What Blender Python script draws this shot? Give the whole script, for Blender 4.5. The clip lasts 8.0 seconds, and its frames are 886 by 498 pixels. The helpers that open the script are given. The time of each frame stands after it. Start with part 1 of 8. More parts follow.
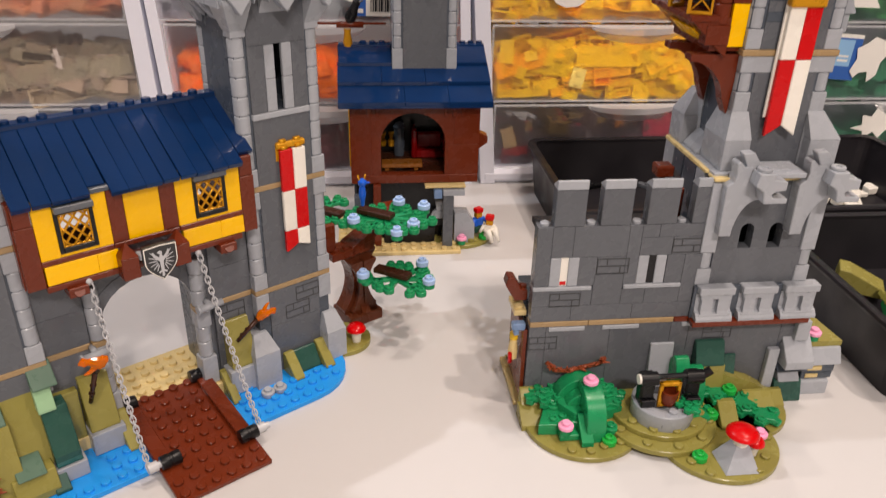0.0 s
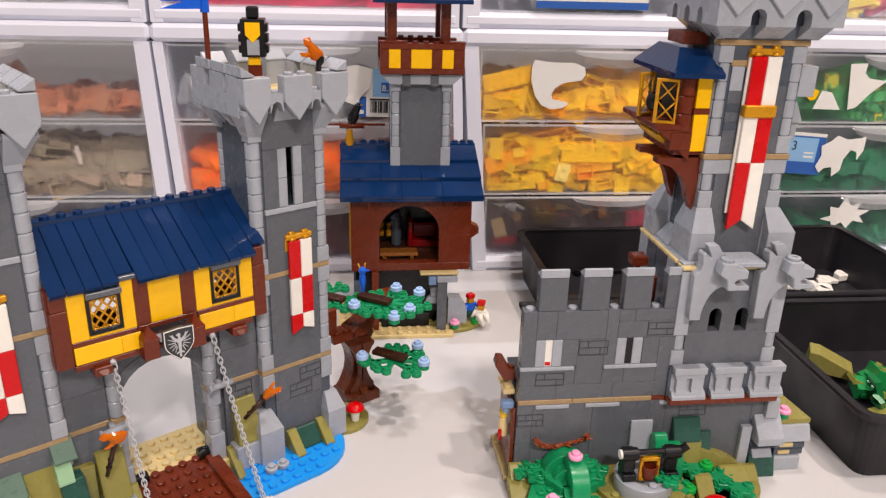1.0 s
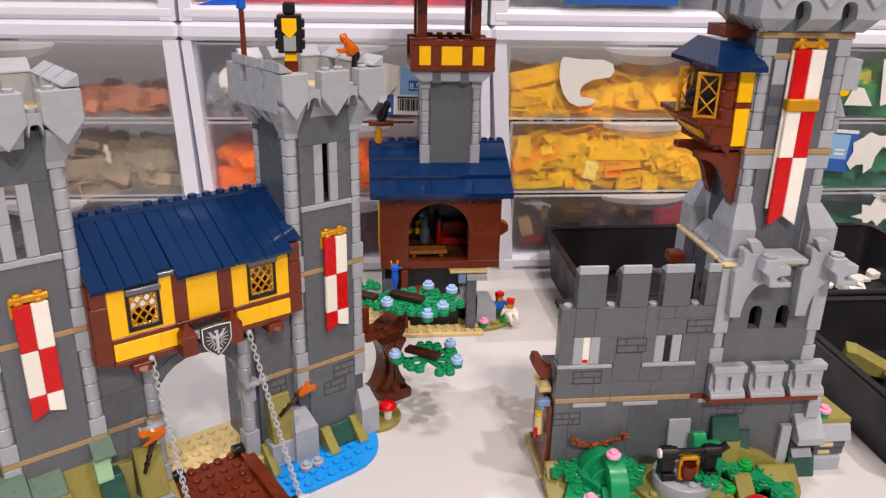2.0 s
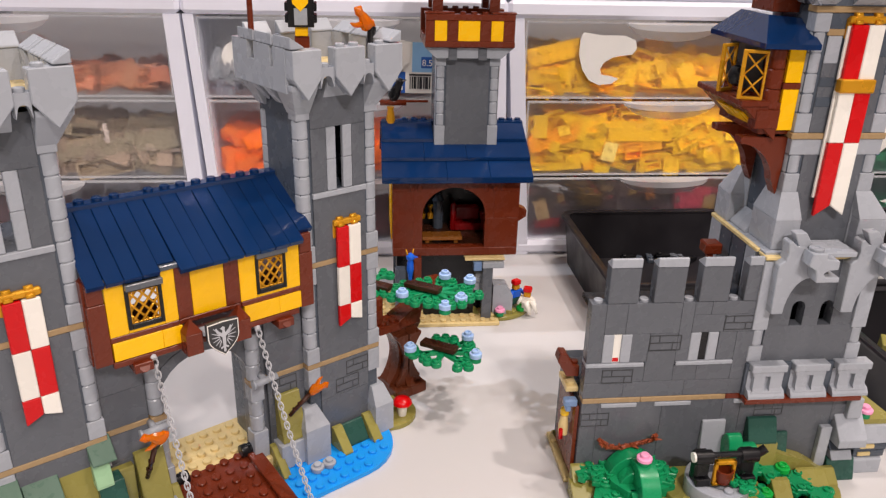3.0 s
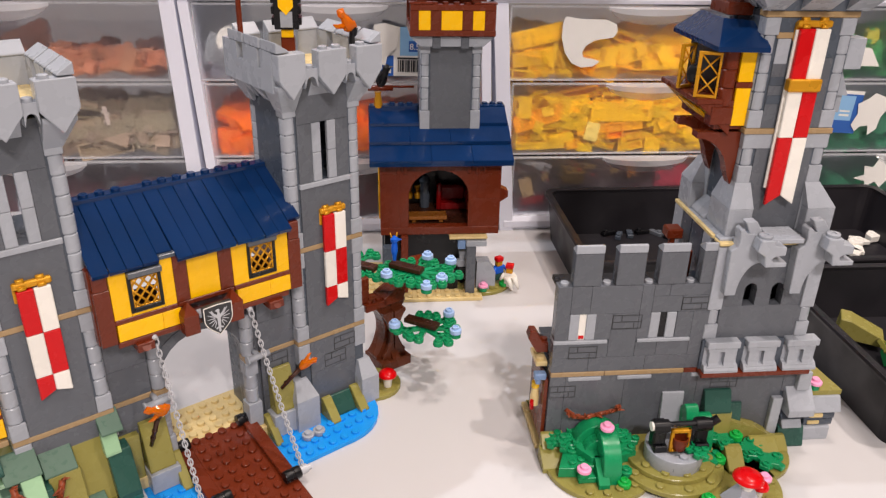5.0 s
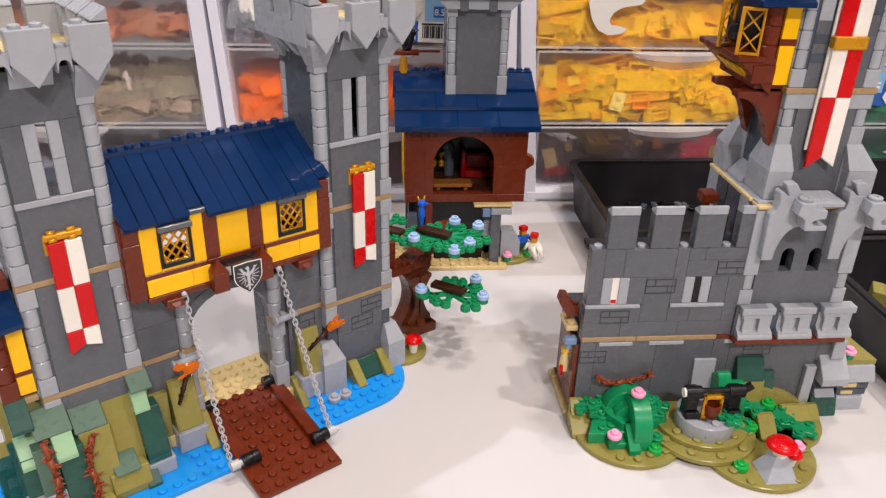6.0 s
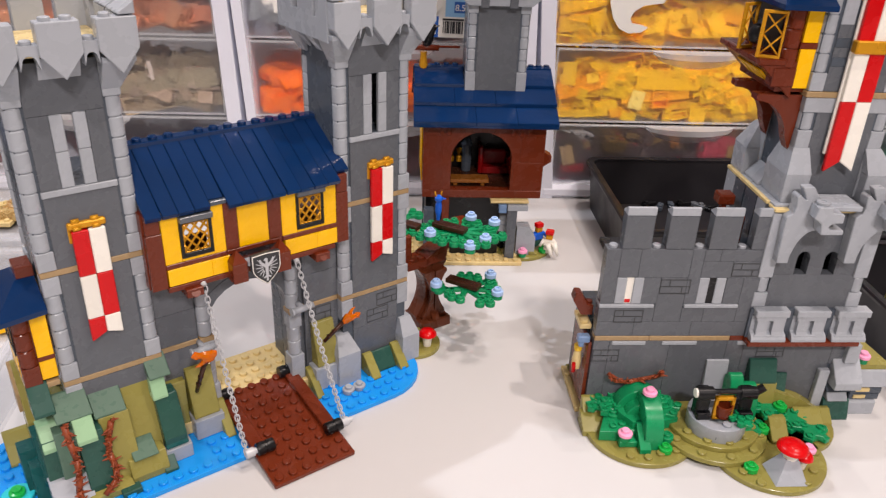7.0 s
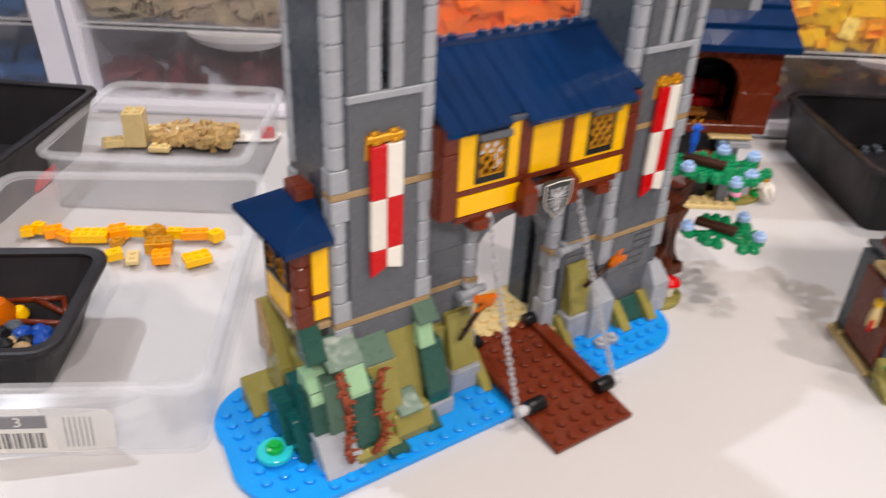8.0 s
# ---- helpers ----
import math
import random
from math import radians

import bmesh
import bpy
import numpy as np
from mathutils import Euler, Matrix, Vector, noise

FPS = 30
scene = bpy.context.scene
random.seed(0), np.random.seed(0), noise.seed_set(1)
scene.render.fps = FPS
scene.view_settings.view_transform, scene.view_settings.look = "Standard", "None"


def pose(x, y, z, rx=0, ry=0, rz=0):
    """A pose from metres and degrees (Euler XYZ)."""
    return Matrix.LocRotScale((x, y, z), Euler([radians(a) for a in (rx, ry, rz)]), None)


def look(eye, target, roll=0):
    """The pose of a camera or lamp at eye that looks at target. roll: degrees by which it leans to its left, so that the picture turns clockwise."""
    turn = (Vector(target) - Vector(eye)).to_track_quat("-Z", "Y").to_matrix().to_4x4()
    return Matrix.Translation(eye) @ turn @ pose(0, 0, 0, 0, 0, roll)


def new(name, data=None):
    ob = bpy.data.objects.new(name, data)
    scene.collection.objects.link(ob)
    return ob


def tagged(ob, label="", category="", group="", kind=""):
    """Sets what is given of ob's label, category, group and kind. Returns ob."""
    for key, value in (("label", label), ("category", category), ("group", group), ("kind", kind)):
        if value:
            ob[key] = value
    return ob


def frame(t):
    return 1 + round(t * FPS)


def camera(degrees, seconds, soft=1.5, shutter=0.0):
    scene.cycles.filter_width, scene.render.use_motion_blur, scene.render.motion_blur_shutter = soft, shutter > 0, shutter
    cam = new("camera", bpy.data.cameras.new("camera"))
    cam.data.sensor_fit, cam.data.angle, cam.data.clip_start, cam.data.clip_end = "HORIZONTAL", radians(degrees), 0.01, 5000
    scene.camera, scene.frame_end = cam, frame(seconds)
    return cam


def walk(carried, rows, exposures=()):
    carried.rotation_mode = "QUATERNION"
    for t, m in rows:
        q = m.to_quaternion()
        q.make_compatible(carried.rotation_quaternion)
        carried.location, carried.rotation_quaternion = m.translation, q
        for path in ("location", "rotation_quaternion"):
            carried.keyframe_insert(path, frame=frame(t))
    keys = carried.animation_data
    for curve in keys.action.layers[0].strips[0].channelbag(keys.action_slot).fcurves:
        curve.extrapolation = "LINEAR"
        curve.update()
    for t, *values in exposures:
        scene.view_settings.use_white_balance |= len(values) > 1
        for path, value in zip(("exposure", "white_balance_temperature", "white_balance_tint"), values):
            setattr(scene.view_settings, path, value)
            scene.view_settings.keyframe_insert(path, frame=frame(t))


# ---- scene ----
cam = camera(59.74, 8.0, soft=1.25, shutter=0.3)
STUD = 0.008
ROWS = [
    (0.0, 0.380, 0.182, 34.708, 62.95, -1.35, -6.14),
    (0.5, -0.183, -1.897, 36.103, 66.81, -2.00, -6.86),
    (1.0, -0.141, -4.037, 36.692, 69.27, -1.56, -6.54),
    (1.5, -0.559, -4.218, 36.345, 69.76, -1.11, -5.83),
    (2.8, -2.900, -0.569, 36.144, 67.92, -1.25, -5.43),
    (3.0, -2.586, 0.121, 35.748, 67.62, -1.30, -5.41),
    (3.5, -2.567, -0.410, 35.584, 66.05, -1.24, -5.90),
    (4.0, -2.752, -0.446, 36.996, 65.54, -1.11, -5.98),
    (4.2, -2.548, 0.405, 38.393, 65.66, -1.18, -6.07),
    (5.3, -1.126, -3.724, 38.796, 64.34, -1.21, -4.98),
    (5.5, -1.547, -3.280, 37.367, 64.00, -1.26, -4.84),
    (6.0, -2.739, -2.762, 37.018, 63.59, -1.41, -4.42),
    (6.5, -2.408, -3.100, 36.795, 63.39, -1.72, -3.69),
    (7.0, -2.869, -3.104, 37.385, 63.03, -2.05, -2.88),
    (7.5, -7.906, -2.580, 36.926, 62.46, -2.64, -1.34),
    (8.0, -18.567, 3.521, 32.313, 59.18, -2.47, -0.18),
]
walk(cam, [(t, pose(x * STUD, y * STUD, z * STUD, rx, ry, rz)) for t, x, y, z, rx, ry, rz in ROWS],
     [(0.0, -0.09, 7200, 16), (0.6, 0.0, 6950, 15.5), (1.2, 0.05, 6700, 15.5), (7.2, 0.05, 6700, 15.5), (8.0, 0.02, 6650, 13.5)])

# ---- world and lamps ----
world = bpy.data.worlds.new("world")
world.use_nodes = True
world.node_tree.nodes["Background"].inputs[0].default_value = (0.9, 0.95, 1.0, 1)
world.node_tree.nodes["Background"].inputs[1].default_value = 0.035
scene.world = world

# ceiling lamps: bulb places in studs, power in watts, disc size in metres and tint
WARM, PLAIN, COOL = (1.0, 0.9, 0.83), (1.0, 0.93, 0.895), (0.84, 0.91, 1.0)
BULBS = [(36, 76, 2.4, 0.008, WARM), (47, 84, 2.4, 0.008, WARM), (52, 70, 2.2, 0.008, WARM),
         (75, 11, 9.2, 0.05, WARM), (-127, 95, 13.0, 0.05, COOL), (-84, -60, 3.6, 0.06, PLAIN),
         # unseen fill pair, added to brighten the drawers and castle fronts
         (22, -140, 18.0, 0.1, PLAIN), (60, -150, 17.0, 0.1, PLAIN)]
CEILING = 196.0
for bx, by, watts, wide, tint in BULBS:
    data = bpy.data.lights.new("bulb_light", "AREA")
    data.shape, data.size, data.energy, data.color = "DISK", wide, watts, tint
    lamp = new("bulb_light", data)
    lamp.matrix_world = look((bx * STUD, by * STUD, (CEILING - 6.5) * STUD), (bx * STUD, by * STUD + 0.0001, 0))


# ---- materials ----
def lin(c):
    c /= 255.0
    return c / 12.92 if c <= 0.04045 else ((c + 0.055) / 1.055) ** 2.4


def rgb(r, g, b):
    return (lin(r), lin(g), lin(b), 1.0)


def nodes_of(name):
    m = bpy.data.materials.new(name)
    m.use_nodes = True
    return m, m.node_tree.nodes, m.node_tree.links, m.node_tree.nodes["Principled BSDF"]


def plastic(name, color, rough=0.25, vary=0.06, bump=0.012, metal=0.0, scale=900.0, gloss=0.34, wave=0.0):
    """Moulded plastic: slight mottling, tiny tone steps from piece to piece, uneven gloss."""
    m, nd, lk, bs = nodes_of(name)
    tc = nd.new("ShaderNodeTexCoord")
    big = nd.new("ShaderNodeTexNoise")
    big.inputs["Scale"].default_value, big.inputs["Detail"].default_value = scale * 0.12, 4
    fine = nd.new("ShaderNodeTexNoise")
    fine.inputs["Scale"].default_value, fine.inputs["Detail"].default_value = scale, 3
    info = nd.new("ShaderNodeObjectInfo")
    lk.new(tc.outputs["Object"], big.inputs["Vector"])
    lk.new(tc.outputs["Object"], fine.inputs["Vector"])
    add = nd.new("ShaderNodeMath")
    add.operation = "ADD"
    lk.new(big.outputs["Fac"], add.inputs[0])
    lk.new(info.outputs["Random"], add.inputs[1])
    ramp = nd.new("ShaderNodeMapRange")
    ramp.inputs["From Min"].default_value, ramp.inputs["From Max"].default_value = 0.2, 1.6
    ramp.inputs["To Min"].default_value, ramp.inputs["To Max"].default_value = 1 - vary, 1 + vary
    lk.new(add.outputs[0], ramp.inputs["Value"])
    mul = nd.new("ShaderNodeVectorMath")
    mul.operation = "SCALE"
    mul.inputs[0].default_value = color[:3]
    lk.new(ramp.outputs[0], mul.inputs["Scale"])
    lk.new(mul.outputs[0], bs.inputs["Base Color"])
    rr = nd.new("ShaderNodeMapRange")
    rr.inputs["From Min"].default_value, rr.inputs["From Max"].default_value = 0.3, 0.7
    rr.inputs["To Min"].default_value, rr.inputs["To Max"].default_value = rough * 0.75, rough * 1.4
    lk.new(big.outputs["Fac"], rr.inputs["Value"])
    lk.new(rr.outputs[0], bs.inputs["Roughness"])
    bp = nd.new("ShaderNodeBump")
    bp.inputs["Strength"].default_value, bp.inputs["Distance"].default_value = bump * 5, 0.0001
    lk.new(fine.outputs["Fac"], bp.inputs["Height"])
    lk.new(bp.outputs[0], bs.inputs["Normal"])
    if wave:
        # moulded faces are never quite flat
        slow = nd.new("ShaderNodeTexNoise")
        slow.inputs["Scale"].default_value, slow.inputs["Detail"].default_value = 330, 1
        lk.new(tc.outputs["Object"], slow.inputs["Vector"])
        wv = nd.new("ShaderNodeBump")
        wv.inputs["Strength"].default_value, wv.inputs["Distance"].default_value = wave, 0.0003
        lk.new(slow.outputs["Fac"], wv.inputs["Height"])
        lk.new(wv.outputs[0], bp.inputs["Normal"])
    bs.inputs["Metallic"].default_value = metal
    bs.inputs["Specular IOR Level"].default_value = gloss
    bs.inputs["IOR"].default_value = 1.5
    return m


def tinted(name, color, rough=0.12, alpha=0.35):
    """Coloured see-through plastic."""
    m, nd, lk, bs = nodes_of(name)
    bs.inputs["Base Color"].default_value = color
    bs.inputs["Roughness"].default_value = rough
    bs.inputs["Transmission Weight"].default_value = 1 - alpha
    bs.inputs["IOR"].default_value = 1.35
    return m


def hazy(name, clear, color=(0.8, 0.82, 0.84, 1), rough=0.22, through_light=0.0, frost=0.0):
    """Thin frosted clear plastic: mostly see-through with a milky haze and gloss."""
    m, nd, lk, bs = nodes_of(name)
    out = nd["Material Output"]
    tr = nd.new("ShaderNodeBsdfRefraction" if frost else "ShaderNodeBsdfTransparent")
    tr.inputs[0].default_value = (0.97, 0.975, 0.98, 1)
    if frost:
        tr.inputs["Roughness"].default_value, tr.inputs["IOR"].default_value = frost, 1.05
    mix = nd.new("ShaderNodeMixShader")
    tc = nd.new("ShaderNodeTexCoord")
    nz = nd.new("ShaderNodeTexNoise")
    nz.inputs["Scale"].default_value, nz.inputs["Detail"].default_value = 25, 5
    lk.new(tc.outputs["Object"], nz.inputs["Vector"])
    mr = nd.new("ShaderNodeMapRange")
    mr.inputs["From Min"].default_value, mr.inputs["From Max"].default_value = 0.3, 0.7
    mr.inputs["To Min"].default_value, mr.inputs["To Max"].default_value = 1 - clear + 0.03, 1 - clear - 0.03
    lk.new(nz.outputs["Fac"], mr.inputs["Value"])
    lk.new(mr.outputs[0], mix.inputs[0])
    bs.inputs["Base Color"].default_value = color
    bs.inputs["Roughness"].default_value = rough
    lk.new(tr.outputs[0], mix.inputs[1])
    if through_light:
        # frosted plastic also scatters what comes through from behind
        tl = nd.new("ShaderNodeBsdfTranslucent")
        tl.inputs["Color"].default_value = (0.95, 0.95, 0.95, 1)
        both = nd.new("ShaderNodeMixShader")
        both.inputs[0].default_value = through_light
        lk.new(bs.outputs[0], both.inputs[1])
        lk.new(tl.outputs[0], both.inputs[2])
        lk.new(both.outputs[0], mix.inputs[2])
    else:
        lk.new(bs.outputs[0], mix.inputs[2])
    lk.new(mix.outputs[0], out.inputs[0])
    return m


def painted(name, color, rough=0.5, vary=0.06, scale=6.0, bump=0.1):
    """Wall, floor and table surfaces at room scale."""
    m, nd, lk, bs = nodes_of(name)
    tc = nd.new("ShaderNodeTexCoord")
    a = nd.new("ShaderNodeTexNoise")
    a.inputs["Scale"].default_value, a.inputs["Detail"].default_value = scale, 6
    b = nd.new("ShaderNodeTexNoise")
    b.inputs["Scale"].default_value, b.inputs["Detail"].default_value = scale * 60, 3
    lk.new(tc.outputs["Object"], a.inputs["Vector"])
    lk.new(tc.outputs["Object"], b.inputs["Vector"])
    mr = nd.new("ShaderNodeMapRange")
    mr.inputs["From Min"].default_value, mr.inputs["From Max"].default_value = 0.25, 0.75
    mr.inputs["To Min"].default_value, mr.inputs["To Max"].default_value = 1 - vary, 1.0
    lk.new(a.outputs["Fac"], mr.inputs["Value"])
    mul = nd.new("ShaderNodeVectorMath")
    mul.operation = "SCALE"
    mul.inputs[0].default_value = color[:3]
    lk.new(mr.outputs[0], mul.inputs["Scale"])
    lk.new(mul.outputs[0], bs.inputs["Base Color"])
    rr = nd.new("ShaderNodeMapRange")
    rr.inputs["To Min"].default_value, rr.inputs["To Max"].default_value = rough - 0.08, rough + 0.08
    lk.new(b.outputs["Fac"], rr.inputs["Value"])
    lk.new(rr.outputs[0], bs.inputs["Roughness"])
    bp = nd.new("ShaderNodeBump")
    bp.inputs["Strength"].default_value, bp.inputs["Distance"].default_value = bump, 0.0004
    lk.new(b.outputs["Fac"], bp.inputs["Height"])
    lk.new(bp.outputs[0], bs.inputs["Normal"])
    return m


def heap_mat(name, colors, rough=0.3):
    """A heap of loose pieces: each island takes one of the colours."""
    m, nd, lk, bs = nodes_of(name)
    geo = nd.new("ShaderNodeNewGeometry")
    ramp = nd.new("ShaderNodeValToRGB")
    ramp.color_ramp.interpolation = "CONSTANT"
    el = ramp.color_ramp.elements
    while len(el) < len(colors):
        el.new(0.5)
    for i, c in enumerate(colors):
        el[i].position = i / len(colors)
        el[i].color = c
    lk.new(geo.outputs["Random Per Island"], ramp.inputs[0])
    lk.new(ramp.outputs[0], bs.inputs["Base Color"])
    bs.inputs["Roughness"].default_value = rough
    return m


DKGREY = plastic("dark_grey_plastic", rgb(94, 98, 104))
DKGREY2 = plastic("slate_grey_plastic", rgb(76, 84, 94))
LTGREY = plastic("light_grey_plastic", rgb(163, 168, 175))
NAVY = plastic("navy_plastic", rgb(12, 44, 86), 0.02, bump=0.002, gloss=0.3, wave=0.3)
BROWN = plastic("red_brown_plastic", rgb(107, 42, 20))
DKBROWN = plastic("dark_brown_plastic", rgb(62, 34, 22))
TRUNK = plastic("trunk_brown_plastic", rgb(98, 48, 28))
VINE = plastic("vine_brown_plastic", rgb(142, 68, 40), 0.35)
SANDBLUE = plastic("sand_blue_plastic", rgb(112, 140, 178))
YELLOW = plastic("yellow_plastic", rgb(254, 194, 0))
RED = plastic("red_plastic", rgb(206, 4, 10))
DARKRED = plastic("dark_red_plastic", rgb(132, 10, 13))
WHITE = plastic("white_plastic", rgb(240, 236, 226))
TAN = plastic("tan_plastic", rgb(222, 198, 140))
DKTAN = plastic("dark_tan_plastic", rgb(165, 138, 100))
OCHRE = plastic("ochre_plastic", rgb(150, 92, 36))
OLIVE = plastic("olive_plastic", rgb(146, 138, 72))
DKGREEN = plastic("dark_green_plastic", rgb(42, 82, 72))
DEEPGREEN = plastic("deep_green_plastic", rgb(6, 78, 78))
SANDGREEN = plastic("sand_green_plastic", rgb(84, 112, 96), 0.3, vary=0.08, scale=2500)
PALEGREEN = plastic("pale_green_plastic", rgb(150, 190, 150))
AZURE = plastic("azure_plastic", rgb(10, 150, 236), 0.2)
GREEN = plastic("green_plastic", rgb(3, 144, 90))
BRIGHTGREEN = plastic("bright_green_plastic", rgb(0, 170, 70))
PINK = plastic("pink_plastic", rgb(250, 168, 205))
BLACK = plastic("black_plastic", rgb(17, 17, 20), 0.3)
GOLD = plastic("pearl_gold_plastic", rgb(212, 150, 30), 0.28, metal=0.35)
LILAC = plastic("pale_blue_plastic", rgb(170, 200, 240), 0.2)
BLUE = plastic("blue_plastic", rgb(20, 96, 214))
SKIN = plastic("bright_yellow_head_plastic", rgb(246, 200, 50))
AQUA = tinted("clear_aqua_plastic", rgb(40, 215, 228), alpha=0.8)
FLAME = tinted("clear_orange_plastic", rgb(245, 128, 10), alpha=0.52)
CHROME = plastic("pale_grey_plastic", rgb(190, 192, 196), 0.22)
INK = plastic("dark_print", rgb(52, 53, 55), 0.35)
TRAY = plastic("black_tray_plastic", rgb(34, 32, 36), 0.42, vary=0.12, scale=300)
CABINET = plastic("white_cabinet_plastic", rgb(240, 242, 254), 0.38, vary=0.04, scale=200)
PANE = hazy("drawer_haze", 0.83, (0.57, 0.62, 0.75, 1), 0.22, 0.82)
FRONTPANE = hazy("drawer_front_haze", 0.83, (0.57, 0.62, 0.75, 1), 0.22, 0.82, 0.3)
LIPCLEAR = hazy("lip_haze", 0.46, (0.86, 0.87, 0.9, 1), 0.12)
BINRIM = hazy("bin_rim_haze", 0.76, (0.8, 0.81, 0.84, 1), 0.15)
BINCLEAR = hazy("bin_haze", 0.85, (0.66, 0.67, 0.71, 1), 0.15)
DRAWERRIM = hazy("drawer_rim_haze", 0.76, (0.85, 0.86, 0.89, 1), 0.2)
PAPER = painted("paper", rgb(238, 236, 230), 0.7, 0.05, 40)
LABELBLUE = painted("label_blue", rgb(36, 96, 180), 0.45, 0.08, 40)
LABELSKY = painted("label_sky", rgb(140, 190, 232), 0.45, 0.08, 40)
LABELINK = painted("label_ink", rgb(40, 40, 44), 0.5, 0.08, 40)
TABLE = painted("white_tabletop", rgb(208, 207, 207), 0.38, 0.05, 5.0, 0.05)
WALL = painted("white_wall_paint", rgb(208, 204, 200), 0.7, 0.05, 2.0)
FLOOR = painted("grey_floor", rgb(120, 112, 104), 0.5, 0.2, 3.0)


# ---- shapes, in studs ----
def facet(bm, vs, centre):
    f = bm.faces.new(vs)
    f.normal_update()
    if f.normal.dot(f.calc_center_median() - Vector(centre)) < 0:
        f.normal_flip()
    return f


def box(bm, x0, y0, z0, x1, y1, z1, c=0.045):
    """A box with chamfered edges."""
    c = min(c, (x1 - x0) * 0.3, (y1 - y0) * 0.3, (z1 - z0) * 0.3)
    mid = ((x0 + x1) / 2, (y0 + y1) / 2, (z0 + z1) / 2)
    v = {}
    for sx in (0, 1):
        for sy in (0, 1):
            for sz in (0, 1):
                p = [(x0, x1)[sx], (y0, y1)[sy], (z0, z1)[sz]]
                q = [p[0] + (c, -c)[sx], p[1] + (c, -c)[sy], p[2] + (c, -c)[sz]]
                v[sx, sy, sz, 0] = bm.verts.new((p[0], q[1], q[2]))
                v[sx, sy, sz, 1] = bm.verts.new((q[0], p[1], q[2]))
                v[sx, sy, sz, 2] = bm.verts.new((q[0], q[1], p[2]))
                facet(bm, [v[sx, sy, sz, a] for a in range(3)], mid)
    ring = ((0, 0), (1, 0), (1, 1), (0, 1))

    def key(axis, s, a, b, which):
        k = [a, b]
        k.insert(axis, s)
        return v[k[0], k[1], k[2], which]

    for axis in range(3):
        for s in (0, 1):
            facet(bm, [key(axis, s, a, b, axis) for a, b in ring], mid)
        o1, o2 = [i for i in range(3) if i != axis]
        for a, b in ring:
            facet(bm, [key(axis, 0, a, b, o1), key(axis, 1, a, b, o1), key(axis, 1, a, b, o2), key(axis, 0, a, b, o2)], mid)


def tube(bm, p0, p1, r0, r1=None, n=12, caps=True):
    """A round bar or cone between two points."""
    r1 = r0 if r1 is None else r1
    p0, p1 = Vector(p0), Vector(p1)
    d = (p1 - p0).normalized()
    a = d.orthogonal().normalized()
    b = d.cross(a)
    ra, rb = [], []
    for i in range(n):
        w = a * math.cos(2 * math.pi * i / n) + b * math.sin(2 * math.pi * i / n)
        ra.append(bm.verts.new(p0 + w * r0))
        rb.append(bm.verts.new(p1 + w * r1))
    mid = (p0 + p1) / 2
    for i in range(n):
        facet(bm, [ra[i], ra[(i + 1) % n], rb[(i + 1) % n], rb[i]], mid).smooth = True
    if caps:
        facet(bm, ra, mid)
        facet(bm, rb, mid)


def lathe(bm, profile, at=(0, 0, 0), n=14, tilt=None):
    """A turned shape from (radius, height) pairs."""
    rings = []
    for r, h in profile:
        ring = []
        for i in range(n):
            p = Vector((r * math.cos(2 * math.pi * i / n), r * math.sin(2 * math.pi * i / n), h))
            ring.append(bm.verts.new((tilt @ p if tilt else p) + Vector(at)))
        rings.append(ring)
    for lo, hi in zip(rings, rings[1:]):
        for i in range(n):
            bm.faces.new([lo[i], lo[(i + 1) % n], hi[(i + 1) % n], hi[i]]).smooth = True
    bm.faces.new(rings[0][::-1])
    bm.faces.new(rings[-1])


def stud(bm, x, y, z, r=0.3, h=0.21, n=12):
    lathe(bm, [(r, -0.02), (r, h - 0.04), (r - 0.04, h)], (x, y, z), n)


def prism(bm, poly, axis, lo, hi):
    """A polygon drawn in the plane across axis (0 x, 1 y, 2 z), drawn out from lo to hi."""
    def put(p, s):
        k = list(p)
        k.insert(axis, s)
        return bm.verts.new(k)
    a, b = [put(p, lo) for p in poly], [put(p, hi) for p in poly]
    n = len(poly)
    made = [bm.faces.new(a), bm.faces.new(b[::-1])]
    for i in range(n):
        made.append(bm.faces.new([a[i], b[i], b[(i + 1) % n], a[(i + 1) % n]]))
    bmesh.ops.recalc_face_normals(bm, faces=made)
    return made


def soften(bm, off=0.05, seg=1):
    es = [e for e in bm.edges if len(e.link_faces) == 2 and e.calc_face_angle(0) > 0.5]
    bmesh.ops.bevel(bm, geom=es, offset=off, segments=seg, affect="EDGES", clamp_overlap=True)


def mesh_of(name, bm):
    """Turns a bmesh in studs into a mesh in metres."""
    bmesh.ops.scale(bm, vec=(STUD, STUD, STUD), verts=bm.verts)
    for e in bm.edges:
        if len(e.link_faces) == 2 and e.calc_face_angle(0) > 0.6:
            e.smooth = False
    me = bpy.data.meshes.new(name)
    bm.to_mesh(me)
    bm.free()
    return me


def thing(name, label, category, x=0, y=0, z=0, turn=0, group=""):
    ob = new(name)
    ob.empty_display_size = 0.01
    ob.matrix_world = pose(x * STUD, y * STUD, z * STUD, 0, 0, turn)
    return tagged(ob, label, category, group)


def part(name, bm, material, parent, label="", kind=""):
    """Links a bmesh as one mesh object under a thing or a part."""
    ob = new(name, mesh_of(name, bm))
    ob.data.materials.append(material)
    ob.parent = parent
    return tagged(ob, label, kind=kind)


def solo(name, bm, material, label, category, x=0, y=0, z=0, turn=0, group="", kind="", tip=(0, 0)):
    """A thing that is one mesh."""
    ob = new(name, mesh_of(name, bm))
    ob.data.materials.append(material)
    ob.matrix_world = pose(x * STUD, y * STUD, z * STUD, tip[0], tip[1], turn)
    return tagged(ob, label, category, group, kind)


SHARED = {}


